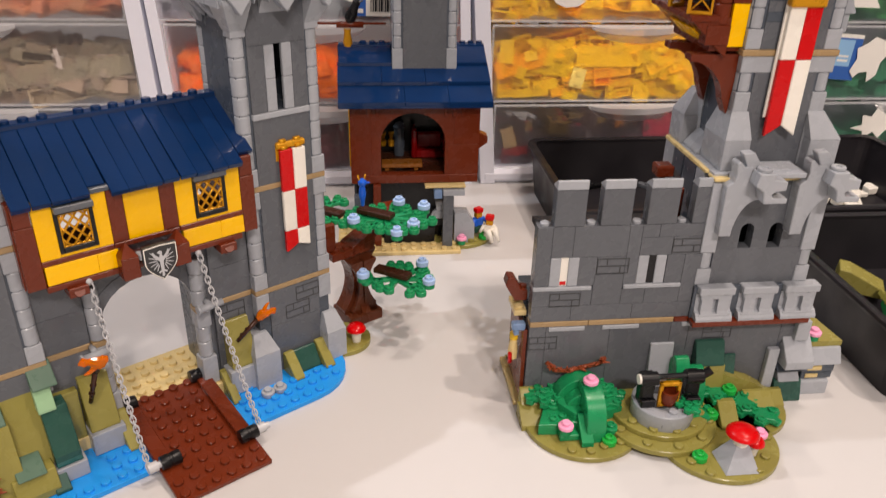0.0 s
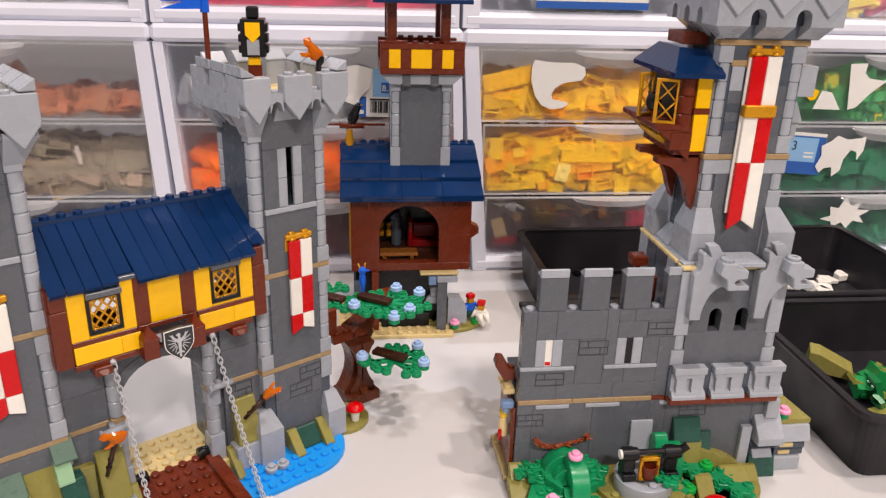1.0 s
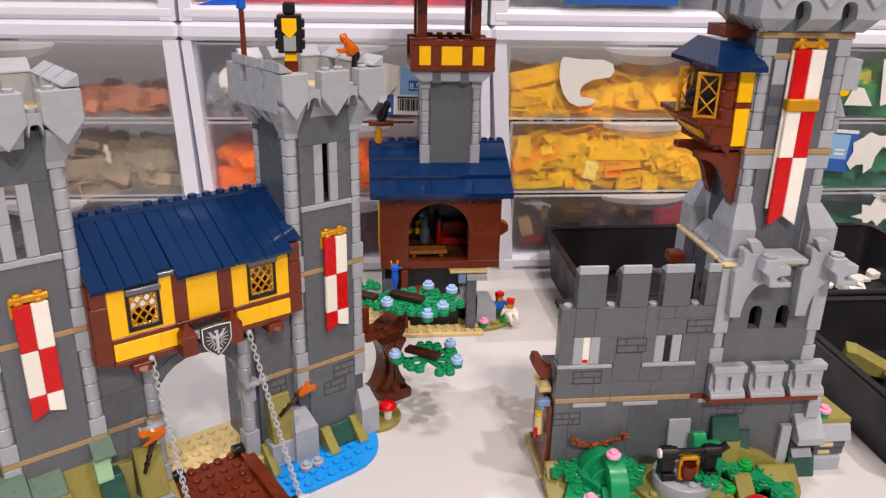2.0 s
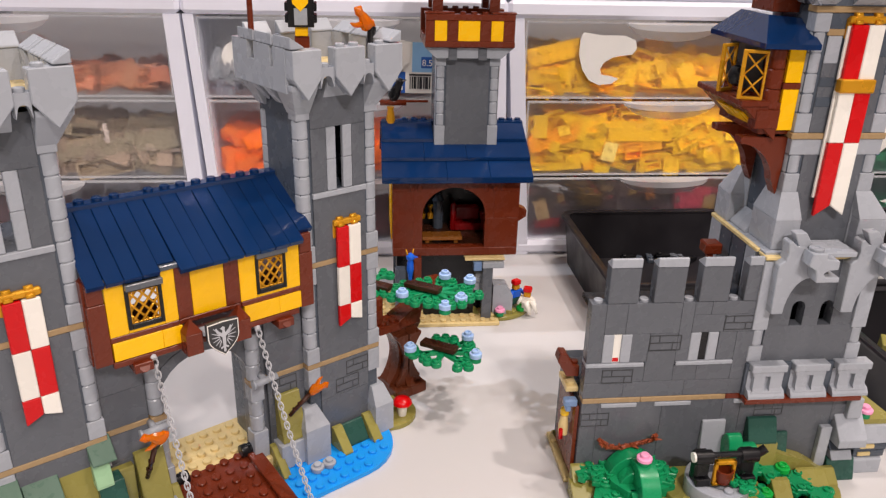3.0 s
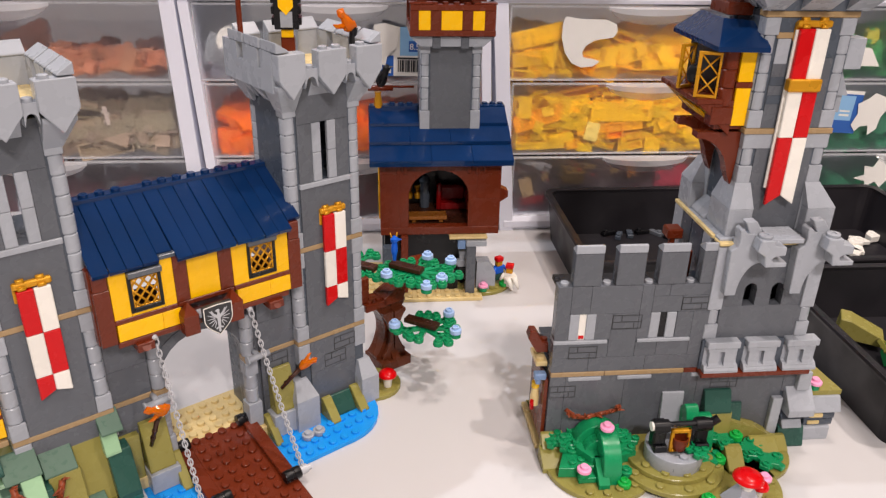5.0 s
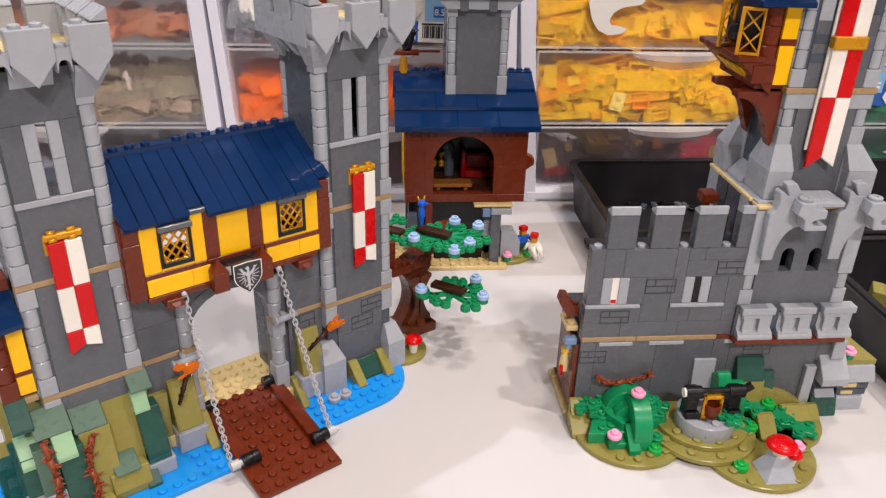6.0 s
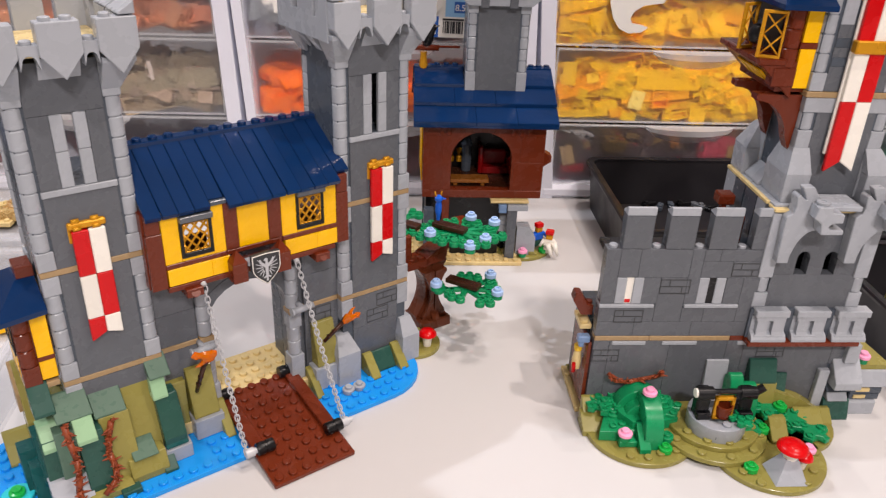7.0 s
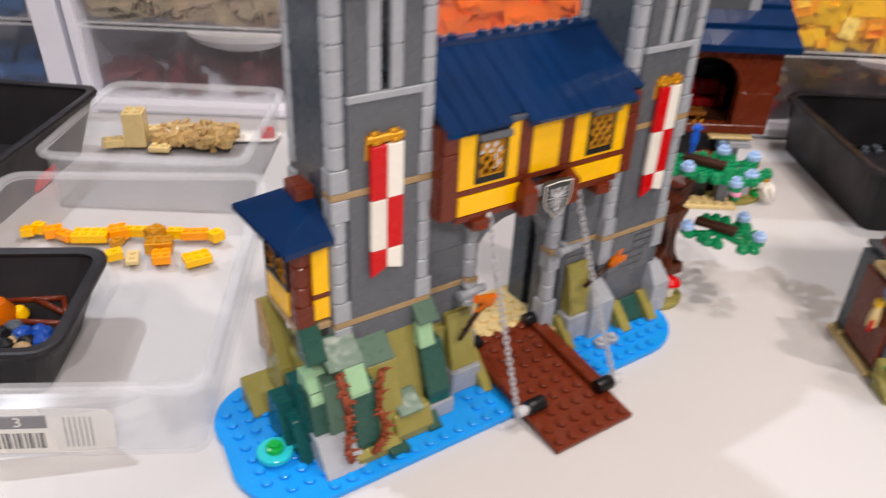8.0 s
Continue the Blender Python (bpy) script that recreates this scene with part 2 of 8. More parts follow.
def piece(name, key, make, material, parent, x, y, z, rz=0, rx=0, ry=0, label=""):
    """A small piece that shares its mesh with all alike pieces."""
    k = (key, material.name)
    if k not in SHARED:
        bm = bmesh.new()
        make(bm)
        me = mesh_of(name, bm)
        me.materials.append(material)
        SHARED[k] = me
    ob = new(name, SHARED[k])
    ob.parent = parent
    ob.matrix_basis = pose(x * STUD, y * STUD, z * STUD, rx, ry, rz)
    if label:
        ob["label"] = label
    return ob


def brick(parent, mat, x0, y0, z0, x1, y1, z1, name="brick", label="", g=0.012):
    dx, dy, dz = round(x1 - x0, 3), round(y1 - y0, 3), round(z1 - z0, 3)
    c = 0.02 if name == "panel" else 0.045
    if name == "panel":
        g = 0.006
    return piece(name, ("box", dx, dy, dz, c), lambda bm: box(bm, g, g, g * 0.7, dx - g, dy - g, dz - g * 0.7, c), mat, parent, x0, y0, z0, label=label)


def log_brick(parent, x, y, z, h=1.2, mat=None):
    """Round-faced masonry brick of one stud."""
    def make(bm):
        lathe(bm, [(0.44, 0.01), (0.5, 0.09), (0.5, h - 0.09), (0.44, h - 0.01)], (0, 0, 0), 12)
    return piece("round_brick", ("log", h), make, mat or LTGREY, parent, x, y, z, random.uniform(0, 20))


def wedge(parent, mat, x0, x1, yb, yt, yf, z0, z1, zf=None, name="slope_brick", label=""):
    """A slope brick: back yb, flat top to yt at z1, front foot yf, whose upright lip ends at zf."""
    zf = z0 + 0.15 if zf is None else zf
    key = ("wedge", round(x1 - x0, 3), round(yb - yt, 3), round(yb - yf, 3), round(z1 - z0, 3), round(zf - z0, 3))

    def make(bm):
        h, l = z1 - z0, zf - z0
        poly = [(0, 0), (0, h)]
        if yb - yt > 0.02:
            poly.append((-(yb - yt), h))
        poly += [(-(yb - yf), l), (-(yb - yf), 0)]
        prism(bm, poly, 0, 0.012, x1 - x0 - 0.012)
        soften(bm, 0.04)
    return piece(name, key, make, mat, parent, x0, yb, z0, label=label)


def print_lines(parent, x0, x1, y, z0, z1):
    """The thin dark outline of masonry printed on a brick."""
    bm = bmesh.new()
    w, h, t = x1 - x0, z1 - z0, 0.065
    for za in (z0 + t, (z0 + z1) / 2, z1 - t):
        box(bm, x0, y - 0.012, za - t / 2, x1, y, za + t / 2, 0.004)
    for xa, za, zb in ((x0, z0, z1), (x1 - t, z0, z1), (x0 + w * 0.3, z0 + h / 2, z1), (x0 + w * 0.72, z0, z0 + h / 2)):
        box(bm, xa, y - 0.012, za + t, xa + t, y, zb - t, 0.004)
    part("masonry_print", bm, INK, parent, "thin dark printed masonry lines")


# ---- toy gatehouse ----
GATE = thing("toy_gatehouse", "grey toy-brick castle gatehouse with twin towers on the white table", "toy castle", -23.58, 36.07, 0, 33.6)


def banner(parent, x, y, z_top, steps, w=2.1, tails=(1.2, 0.85, 1.08)):
    """A hanging two-column chequered banner with a gold bar; steps are the lengths of its squares."""
    bm = bmesh.new()
    z = z_top + 0.05
    box(bm, x - 0.12, y - 0.28, z, x + w + 0.12, y + 0.12, z + 0.42, 0.08)
    box(bm, x - 0.12, y - 0.05, z - 0.9, x + 0.2, y + 0.25, z + 0.3, 0.06)
    for xx in (x + 0.35, x + w - 0.45):
        tube(bm, (xx - 0.22, y - 0.1, z + 0.46), (xx + 0.22, y - 0.1, z + 0.46), 0.16, n=10)
        tube(bm, (xx - 0.22, y - 0.3, z + 0.08), (xx + 0.22, y - 0.3, z + 0.08), 0.13, n=10)
    holder = part("banner_bar", bm, GOLD, parent, "pearl-gold clip bar")
    z = z_top
    for i, h in enumerate(steps):
        for k in (0, 1):
            m = RED if (i + k) % 2 == 0 else WHITE
            xa = x + k * w / 2
            bm = bmesh.new()
            if i < len(steps) - 1:
                box(bm, xa + 0.01, y - 0.42 - 0.0, z - h + 0.01, xa + w / 2 - 0.01, y - 0.12, z - 0.01, 0.05)
            else:
                long, short = h * tails[0], h * tails[1]
                a, b = (long, short) if k == 0 else (short, h * tails[2])
                prism(bm, [(xa + 0.01, z - 0.01), (xa + w / 2 - 0.01, z - 0.01), (xa + w / 2 - 0.01, z - b), (xa + 0.01, z - a)], 1, y - 0.42, y - 0.12)
                soften(bm, 0.05)
            part("banner_tile", bm, m, holder)
        z -= h
    return holder


def merlon(parent, x0, x1, y0, y1, z_tip, z_sh, z_top, studs=(), mat=LTGREY):
    """A battlement block with a pointed foot, seen along y."""
    bm = bmesh.new()
    prism(bm, [(x0, z_sh), ((x0 + x1) / 2, z_tip), (x1, z_sh), (x1, z_top), (x0, z_top)], 1, y0, y1)
    soften(bm, 0.05)
    for s in studs:
        stud(bm, x0 + (x1 - x0) * s, (y0 + y1) / 2, z_top)
    return part("merlon", bm, mat, parent)


def merlon_side(parent, y0, y1, x0, x1, z_tip, z_sh, z_top, mat=LTGREY):
    bm = bmesh.new()
    prism(bm, [(y0, z_sh), ((y0 + y1) / 2, z_tip), (y1, z_sh), (y1, z_top), (y0, z_top)], 0, x0, x1)
    soften(bm, 0.05)
    return part("merlon", bm, mat, parent)


def cap_slope(parent, x0, x1, y0, y1, z, h):
    """A small sloped cap tile, high at the back."""
    return wedge(parent, LTGREY, x0, x1, y1, y1 - 0.12, y0, z, z + h, z + 0.12, name="cap_slope")


def gate_tower(tx):
    bm = bmesh.new()
    # open chamber behind the window, walled at both sides
    box(bm, tx + 0.15, 0.12, 0.4, tx + 5.85, 5.0, 20.0, 0.03)
    tower = part("tower", bm, DKGREY2, GATE, "square slate-grey tower with pale round corner columns")
    for x0, x1, z0, z1, nm in ((0.15, 5.85, 24.2, 27.0, "upper_wall"), (0.15, 1.4, 20.0, 24.2, "chamber_wall"), (4.6, 5.85, 20.0, 24.2, "chamber_wall")):
        bm = bmesh.new()
        box(bm, tx + x0, 0.12, z0, tx + x1, 5.0, z1, 0.005)
        part(nm, bm, DKGREY2, tower)
    f = 0.0
    # front panels and bands
    for z0, z1 in ((0.4, 1.6), (1.6, 4.4), (4.4, 7.2)):
        brick(tower, DKGREY, tx + 1, f, z0, tx + 5, 0.9, z1, "panel")
    brick(tower, DKTAN, tx, f - 0.02, 7.2, tx + 6, 0.9, 7.6, "band_plate", "dark-tan plate")
    brick(tower, DKGREY, tx + 1, f, 7.6, tx + 5, 0.9, 14.8, "panel")
    brick(tower, DKTAN, tx, f - 0.02, 14.8, tx + 6, 0.9, 15.2, "band_plate", "dark-tan plate")
    brick(tower, DKGREY, tx + 1, f, 15.2, tx + 5, 0.9, 19.6, "panel")
    brick(tower, LTGREY, tx + 0.95, f - 0.12, 19.6, tx + 5.05, 0.9, 20.0, "window_sill")
    brick(tower, DKGREY, tx + 1, f, 20.0, tx + 2.1, 0.9, 24.2, "panel")
    brick(tower, DKGREY, tx + 4.0, f, 20.0, tx + 5, 0.9, 24.2, "panel")
    brick(tower, DKGREY, tx + 1, f, 24.2, tx + 5, 0.9, 27.0, "panel")
    for k in (0, 1):
        for z in (20.0, 22.1):
            brick(tower, LTGREY, tx + 2.1 + k * 1.2, f - 0.04, z, tx + 2.8 + k * 1.2, 0.3, z + 2.1, "window_jamb")
    # black sheet makes the right tower's slit look dark inside
    if tx > 10:
        bm = bmesh.new()
        box(bm, tx + 1.4, 4.2, 20.0, tx + 4.6, 4.9, 24.2, 0.02)
        part("chamber_back", bm, BLACK, tower, "black sheet added for the shade behind the arrow slit")
    # corner columns
    for cx, cy in ((0.5, 0.45), (5.5, 0.45), (0.5, 4.6), (5.5, 4.6)):
        x, y = tx + cx, cy
        if cy > 1:
            z0s = ((0.4, 7.2), (7.6, 14.8))
            for za, zb in z0s:
                brick(tower, LTGREY, x - 0.5, y - 0.5, za, x + 0.5, y + 0.5, zb, "corner_brick")
            z = 15.2
            while z < 24.7:
                log_brick(tower, x, y, z)
                z += 1.2
            continue
        brick(tower, LTGREY, x - 0.5, y - 0.5, 7.6, x + 0.5, y + 0.5, 8.8, "corner_brick")
        for i in range(4):
            log_brick(tower, x, y, 8.8 + 1.2 * i)
        brick(tower, LTGREY, x - 0.5, y - 0.5, 13.6, x + 0.5, y + 0.5, 14.8, "corner_brick")
        brick(tower, LTGREY, x - 0.5, y - 0.5, 15.2, x + 0.5, y + 0.5, 16.4, "corner_brick")
        for i in range(7):
            log_brick(tower, x, y, 16.4 + 1.2 * i)
        brick(tower, LTGREY, x - 0.5, y - 0.5, 24.8, x + 0.5, y + 0.5, 26.2, "corner_brick")
        brick(tower, LTGREY, x - 0.5, y - 0.5, 5.4, x + 0.5, y + 0.5, 7.2, "corner_brick")
    # battlements: flared corner stones and brackets below a jutting parapet
    for cx, cy, dx, dy in ((0.0, 0.0, -1, -1), (6.0, 0.0, 1, -1), (0.0, 5.0, -1, 1), (6.0, 5.0, 1, 1)):
        bm = bmesh.new()
        rings = []
        for z, o in ((25.2, 0.02), (26.9, 0.78), (27.2, 0.78)):
            xa, xb = cx + dx * o, cx - dx * 1.0
            ya, yb = cy + dy * o * (1.5 if dy < 0 else 1.3), cy - dy * 1.0
            rings.append([bm.verts.new((tx + p, q, z)) for p, q in ((xa, ya), (xb, ya), (xb, yb), (xa, yb))])
        for p, q in zip(rings, rings[1:]):
            for i in range(4):
                bm.faces.new([p[i], p[(i + 1) % 4], q[(i + 1) % 4], q[i]])
        bm.faces.new(rings[0])
        bm.faces.new(rings[-1])
        bmesh.ops.recalc_face_normals(bm, faces=bm.faces)
        soften(bm, 0.04)
        part("corbel", bm, LTGREY, tower, "pale grey flared corner stone")
    for y0 in (1.75, 3.3):
        for xs, xo in ((0.1, -0.78), (5.9, 6.78)):
            bm = bmesh.new()
            prism(bm, [(tx + xs, 25.6), (tx + xo, 26.68), (tx + xo, 26.9), (tx + xs, 26.9)], 1, y0, y0 + 0.85)
            soften(bm, 0.04)
            part("corbel", bm, LTGREY, tower, "pale grey bracket under the parapet")
    bm = bmesh.new()
    box(bm, tx - 0.02, -0.62, 27.38, tx + 6.02, 5.5, 27.62, 0.03)
    part("tower_floor", bm, TAN, tower, "tan plate floor between the battlements")
    bm = bmesh.new()
    prism(bm, [(0.05, 26.0), (-0.6, 27.3), (0.05, 27.3)], 0, tx + 2.0, tx + 4.1)
    part("corbel", bm, LTGREY, tower, "pale grey bracket behind the middle merlon")
    for x0, x1, tops in ((-0.8, 1.1, ()), (2.05, 4.15, (0.27, 0.73)), (4.9, 6.95, (0.27,))):
        merlon(tower, tx + x0, tx + x1, -1.55, -0.6, 26.3, 27.6, 29.25, tops)
    # arches between the front merlons
    for x0, x1 in ((1.1, 2.05), (4.15, 4.9)):
        bm = bmesh.new()
        w = x1 - x0
        pts = [(x0, 26.9)]
        for i in range(9):
            a = math.pi * (1 - i / 8)
            pts.append(((x0 + x1) / 2 + 0.36 * w * math.cos(a), 27.3 + 0.36 * w * math.sin(a)))
        pts += [(x1, 26.9), (x1, 28.15), (x0, 28.15)]
        pts = [(tx + u, v) for u, v in pts]
        prism(bm, pts, 1, -1.35, -0.6)
        stud(bm, tx + (x0 + x1) / 2, -0.95, 28.15)
        part("parapet_arch", bm, LTGREY, tower)
    # side walls of the parapet, pierced twice, under sloped caps
    for xs in (-0.85, 6.05):
        bm = bmesh.new()
        prism(bm, [(-0.62, 26.7), (6.3, 26.7), (6.3, 29.3), (4.2, 29.3), (4.2, 28.2), (3.3, 28.2), (3.3, 29.3), (1.25, 29.3), (1.25, 28.05), (0.85, 28.05), (0.85, 29.3), (-0.62, 29.3)], 0, tx + xs, tx + xs + 0.85)
        part("parapet_wall", bm, LTGREY, tower)
        for ya in (-1.4, 0.95, 3.3):
            def make(bm, hi=xs > 0):
                prism(bm, [(0, 0), (0.9, 0), (0.9, 0.68 if hi else 0.1), (0, 0.1 if hi else 0.68)], 1, 0.0, 2.08)
                soften(bm, 0.04)
            piece("cap_slope", ("sidecap", xs > 0), make, LTGREY, tower, tx + xs, ya, 29.32)
    for x0 in (-0.1, 2.2, 4.5):
        merlon(tower, tx + x0, tx + x0 + 1.7, 5.5, 6.35, 26.5, 27.5, 29.3)
        cap_slope(tower, tx + x0, tx + x0 + 1.7, 5.45, 6.3, 29.3, 0.8)
    return tower


left_tower = gate_tower(0.0)
right_tower = gate_tower(20.0)
for tw, x in ((left_tower, 2.02), (right_tower, 22.48)):
    banner(tw, x, 0.0, 17.45, (2.9, 2.9, 1.3), w=1.86)
left_tower.matrix_basis = pose(0.55 * STUD, 0, 0.2 * STUD)

# printed masonry on the right tower's foot
print_lines(right_tower, 22.2, 24.15, -0.002, 4.55, 5.75)
print_lines(right_tower, 23.1, 25.0, -0.002, 5.78, 6.98)

# flag, shield post and beacon on the right tower
bm = bmesh.new()
tube(bm, (20.2, 5.6, 27.4), (20.2, 5.6, 34.2), 0.2, 0.17)
pole = part("flag_pole", bm, BROWN, right_tower, "red-brown pole")
bm = bmesh.new()
pts = [(0.1, 33.0), (0.2, 34.0), (-1.2, 34.3), (-2.6, 34.0), (-2.2, 33.8), (-3.0, 33.55), (-1.5, 33.5), (-3.0, 33.05), (-1.4, 33.0)]
prism(bm, [(20.2 + a, b) for a, b in pts], 1, 5.5, 5.7)
box(bm, 19.95, 5.35, 32.75, 20.45, 5.85, 34.1, 0.05)
part("flag", bm, BLUE, pole, "bright blue forked flag")
bm = bmesh.new()
box(bm, 21.95, 2.5, 27.6, 22.85, 3.5, 29.5)
post = part("beacon_post", bm, BROWN, right_tower, "red-brown post with a black and yellow shield box")
bm = bmesh.new()
box(bm, 21.6, 2.1, 30.05, 23.2, 3.9, 32.5)
for z in (30.3, 31.0, 31.7):
    box(bm, 21.42, 2.3, z, 23.38, 3.7, z + 0.5)
box(bm, 22.0, 2.4, 32.5, 22.8, 3.3, 33.3, 0.12)
part("shield_box", bm, BLACK, post, "black brick-built box")
bm = bmesh.new()
box(bm, 22.0, 1.98, 30.2, 22.8, 2.14, 31.2, 0.02)
part("shield_lower", bm, LTGREY, post)
bm = bmesh.new()
prism(bm, [(21.92, 32.3), (22.88, 32.3), (22.88, 31.5), (22.4, 31.0), (21.92, 31.5)], 1, 1.94, 2.12)
box(bm, 22.0, 2.3, 29.5, 22.8, 3.2, 30.05)
part("shield_tile", bm, YELLOW, post)
post.matrix_basis = Matrix.Translation(Vector((22.4, 3.0, 0)) * STUD) @ Matrix.Rotation(radians(-31), 4, "Z") @ Matrix.Translation(Vector((-22.4, -3.0, 0)) * STUD)
bm = bmesh.new()
tube(bm, (25.7, 0.35, 27.6), (26.25, 0.85, 30.0), 0.18, 0.3)
torch_stand = part("beacon_handle", bm, BLACK, right_tower)


def flame(parent, x, y, z, s=1.0, lean=(0.3, 0, 1)):
    """A stubby swirl of flame that bends along lean."""
    bm = bmesh.new()
    ax = Vector(lean).normalized()
    side = Vector((-ax.z, 0, ax.x))
    for off, k, prof in ((0.0, 1.0, (0.16, 0.34, 0.4, 0.34, 0.2, 0.28, 0.05)), (0.55, 0.85, (0.12, 0.26, 0.27, 0.2, 0.13, 0.03))):
        rings = []
        for i, r in enumerate(prof):
            u = i / (len(prof) - 1)
            c = Vector((x, y, z)) + ax * (s * 1.5 * k * u) + side * s * (off * u + 0.14 * math.sin(5.5 * u + off * 6))
            rings.append([bm.verts.new(c + side * (s * r * math.cos(j * math.pi / 4)) + Vector((0, 1, 0)) * (s * r * 0.75 * math.sin(j * math.pi / 4))) for j in range(8)])
        for p, q in zip(rings, rings[1:]):
            for j in range(8):
                bm.faces.new([p[j], p[(j + 1) % 8], q[(j + 1) % 8], q[j]]).smooth = True
        bm.faces.new(rings[0][::-1])
        bm.faces.new(rings[-1])
    bmesh.ops.recalc_face_normals(bm, faces=bm.faces)
    return part("flame", bm, FLAME, parent, "clear orange flame piece")


flame(torch_stand, 26.4, 0.85, 30.0, 1.25, (-0.8, 0, 0.6))

# base plates
bm = bmesh.new()
pts = []
for cx, cy, r, a0, a1 in ((22.2, -0.2, 4.0, -90, 15), (23.0, 5.0, 2.6, 0, 90), (-2.0, 3.0, 3.5, 100, 190), (-1.9, -0.3, 3.9, 180, 270)):
    for i in range(9):
        a = radians(a0 + (a1 - a0) * i / 8)
        pts.append((cx + r * math.cos(a), cy + r * math.sin(a)))
    if cx == 23.0:
        pts += [(22.5, 7.6), (22.5, 5.0), (7.0, 5.0), (7.0, 6.45)]
prism(bm, pts, 2, 0.0, 0.4)
soften(bm, 0.04)
for i in range(-5, 27):
    for j in range(-4, 6):
        x, y = i + 0.5, j + 0.35
        if -0.3 < x < 20 and y > -0.6 or x > 20 and y > -0.7 or 9.9 < x < 16.6:
            continue
        if x > 22.2 and math.hypot(x - 22.2, y + 0.2) > 3.5 or x < -2.2 and y < 0 and math.hypot(x + 1.9, y + 0.3) > 3.4 or x < -2 and y > 3 and math.hypot(x + 2, y - 3) > 3.1 or y > 5.7:
            continue
        if -0.5 < x < 8.5 and y > -2.9:
            continue
        stud(bm, x, y, 0.4)
part("water_plate", bm, AZURE, GATE, "bright azure studded plate for the moat")
bm = bmesh.new()
pts = [(20, 0.2)] + [(25.4 + 2.3 * math.cos(radians(a)), 2.2 + 2.6 * math.sin(radians(a))) for a in range(-60, 91, 15)] + [(20, 4.8)]
prism(bm, pts, 2, 0.42, 0.8)
soften(bm, 0.03)
for x, y in ((26.6, 1.2), (26.9, 2.3), (26.6, 3.4)):
    stud(bm, x, y, 0.8)
part("grass_plate", bm, OLIVE, GATE, "olive rounded plate")
bm = bmesh.new()
lathe(bm, [(2.16, 0.0), (2.2, 0.04), (2.2, 0.36), (2.16, 0.4)], (27.5, 1.0, 0), 28)
part("grass_plate", bm, OLIVE, GATE, "olive rounded plate")
bm = bmesh.new()
box(bm, 6.0, 0.0, 0.42, 20.0, 6.0, 1.4)
box(bm, 9.4, 1.4, 1.4, 16.8, 5.6, 1.62)
for i in range(7):
    for j in range(4):
        stud(bm, 9.95 + i, 1.95 + j, 1.62)
part("floor_plate", bm, TAN, GATE, "tan studded floor of the gateway")

# wall round the gateway
bm = bmesh.new()
pts = [(6, 1.4), (6, 12.9), (20, 12.9), (20, 1.4), (16.0, 1.4), (16.0, 8.0)]
for i in range(1, 12):
    a = math.pi * i / 12
    pts.append((13.0 + 3.0 * math.cos(a), 8.0 + 2.9 * math.sin(a)))
pts += [(10.0, 8.0), (10.0, 1.4)]
prism(bm, pts, 1, 0.9, 2.0)
gate_wall = part("gate_wall", bm, DKGREY, GATE, "dark grey wall with an arched gateway")
for x0, x1 in ((6, 9.2), (17.2, 20)):
    brick(gate_wall, DKTAN, x0, 0.55, 7.2, x1, 1.2, 7.6, "band_plate", "dark-tan plate")
    for z0, z1 in ((1.4, 3.6), (3.6, 5.2), (5.2, 7.2), (7.6, 10.0), (10.0, 12.8)):
        xm = (x0 + x1) / 2 + (0.3 if z0 > 4 else -0.3)
        brick(gate_wall, DKGREY, x0, 0.6, z0, x1, 1.2, z1, "panel")
print_lines(gate_wall, 17.5, 19.4, 0.598, 5.8, 7.1)
for x in (9.75, 16.35):
    brick(gate_wall, LTGREY, x - 0.55, 0.3, 1.4, x + 0.55, 1.4, 3.6, "column_base")
    log_brick(gate_wall, x, 0.85, 3.6)
    log_brick(gate_wall, x, 0.85, 4.8)
    brick(gate_wall, LTGREY, x - 0.5, 0.35, 6.0, x + 0.5, 1.35, 7.2, "column_block")
    brick(gate_wall, DKTAN, x - 0.5, 0.35, 7.2, x + 0.5, 1.35, 7.6, "band_plate")
    for i in range(3):
        log_brick(gate_wall, x, 0.85, 7.6 + 1.2 * i)
# arch stones over the gateway
for i in range(12):
    a0, a1 = math.pi * i / 12, math.pi * (i + 1) / 12
    pts = []
    for r, a in ((2.98, a0), (2.98, a1), (3.7, a1), (3.7, a0)):
        pts.append((13.0 + r * math.cos(a), 8.0 + r * 0.965 * math.sin(a)))
    bm = bmesh.new()
    prism(bm, pts, 1, 0.86, 2.1)
    part("arch_stone", bm, DKGREY, gate_wall)
# feet of the columns
for x0, w in ((19.05, 1.9), (24.9, 1.6)):
    bm = bmesh.new()
    z1 = 3.1 if x0 < 22 else 2.8
    lo = [(x0, -1.1, 0.4), (x0 + w, -1.1, 0.4), (x0 + w, 0.9, 0.4), (x0, 0.9, 0.4)]
    mi = [(p[0], p[1], z1) for p in lo]
    xm = x0 + w / 2
    hi = [(xm - 0.52, -0.15, z1 + 1.25), (xm + 0.52, -0.15, z1 + 1.25), (xm + 0.52, 0.9, z1 + 1.25), (xm - 0.52, 0.9, z1 + 1.25)]
    rings = [[bm.verts.new(p) for p in r] for r in (lo, mi, hi)]
    for p, q in zip(rings, rings[1:]):
        for i in range(4):
            bm.faces.new([p[i], p[(i + 1) % 4], q[(i + 1) % 4], q[i]])
    bm.faces.new(rings[0][::-1])
    bm.faces.new(rings[2])
    soften(bm, 0.05)
    part("column_foot", bm, LTGREY, right_tower, "pale grey tapered foot")
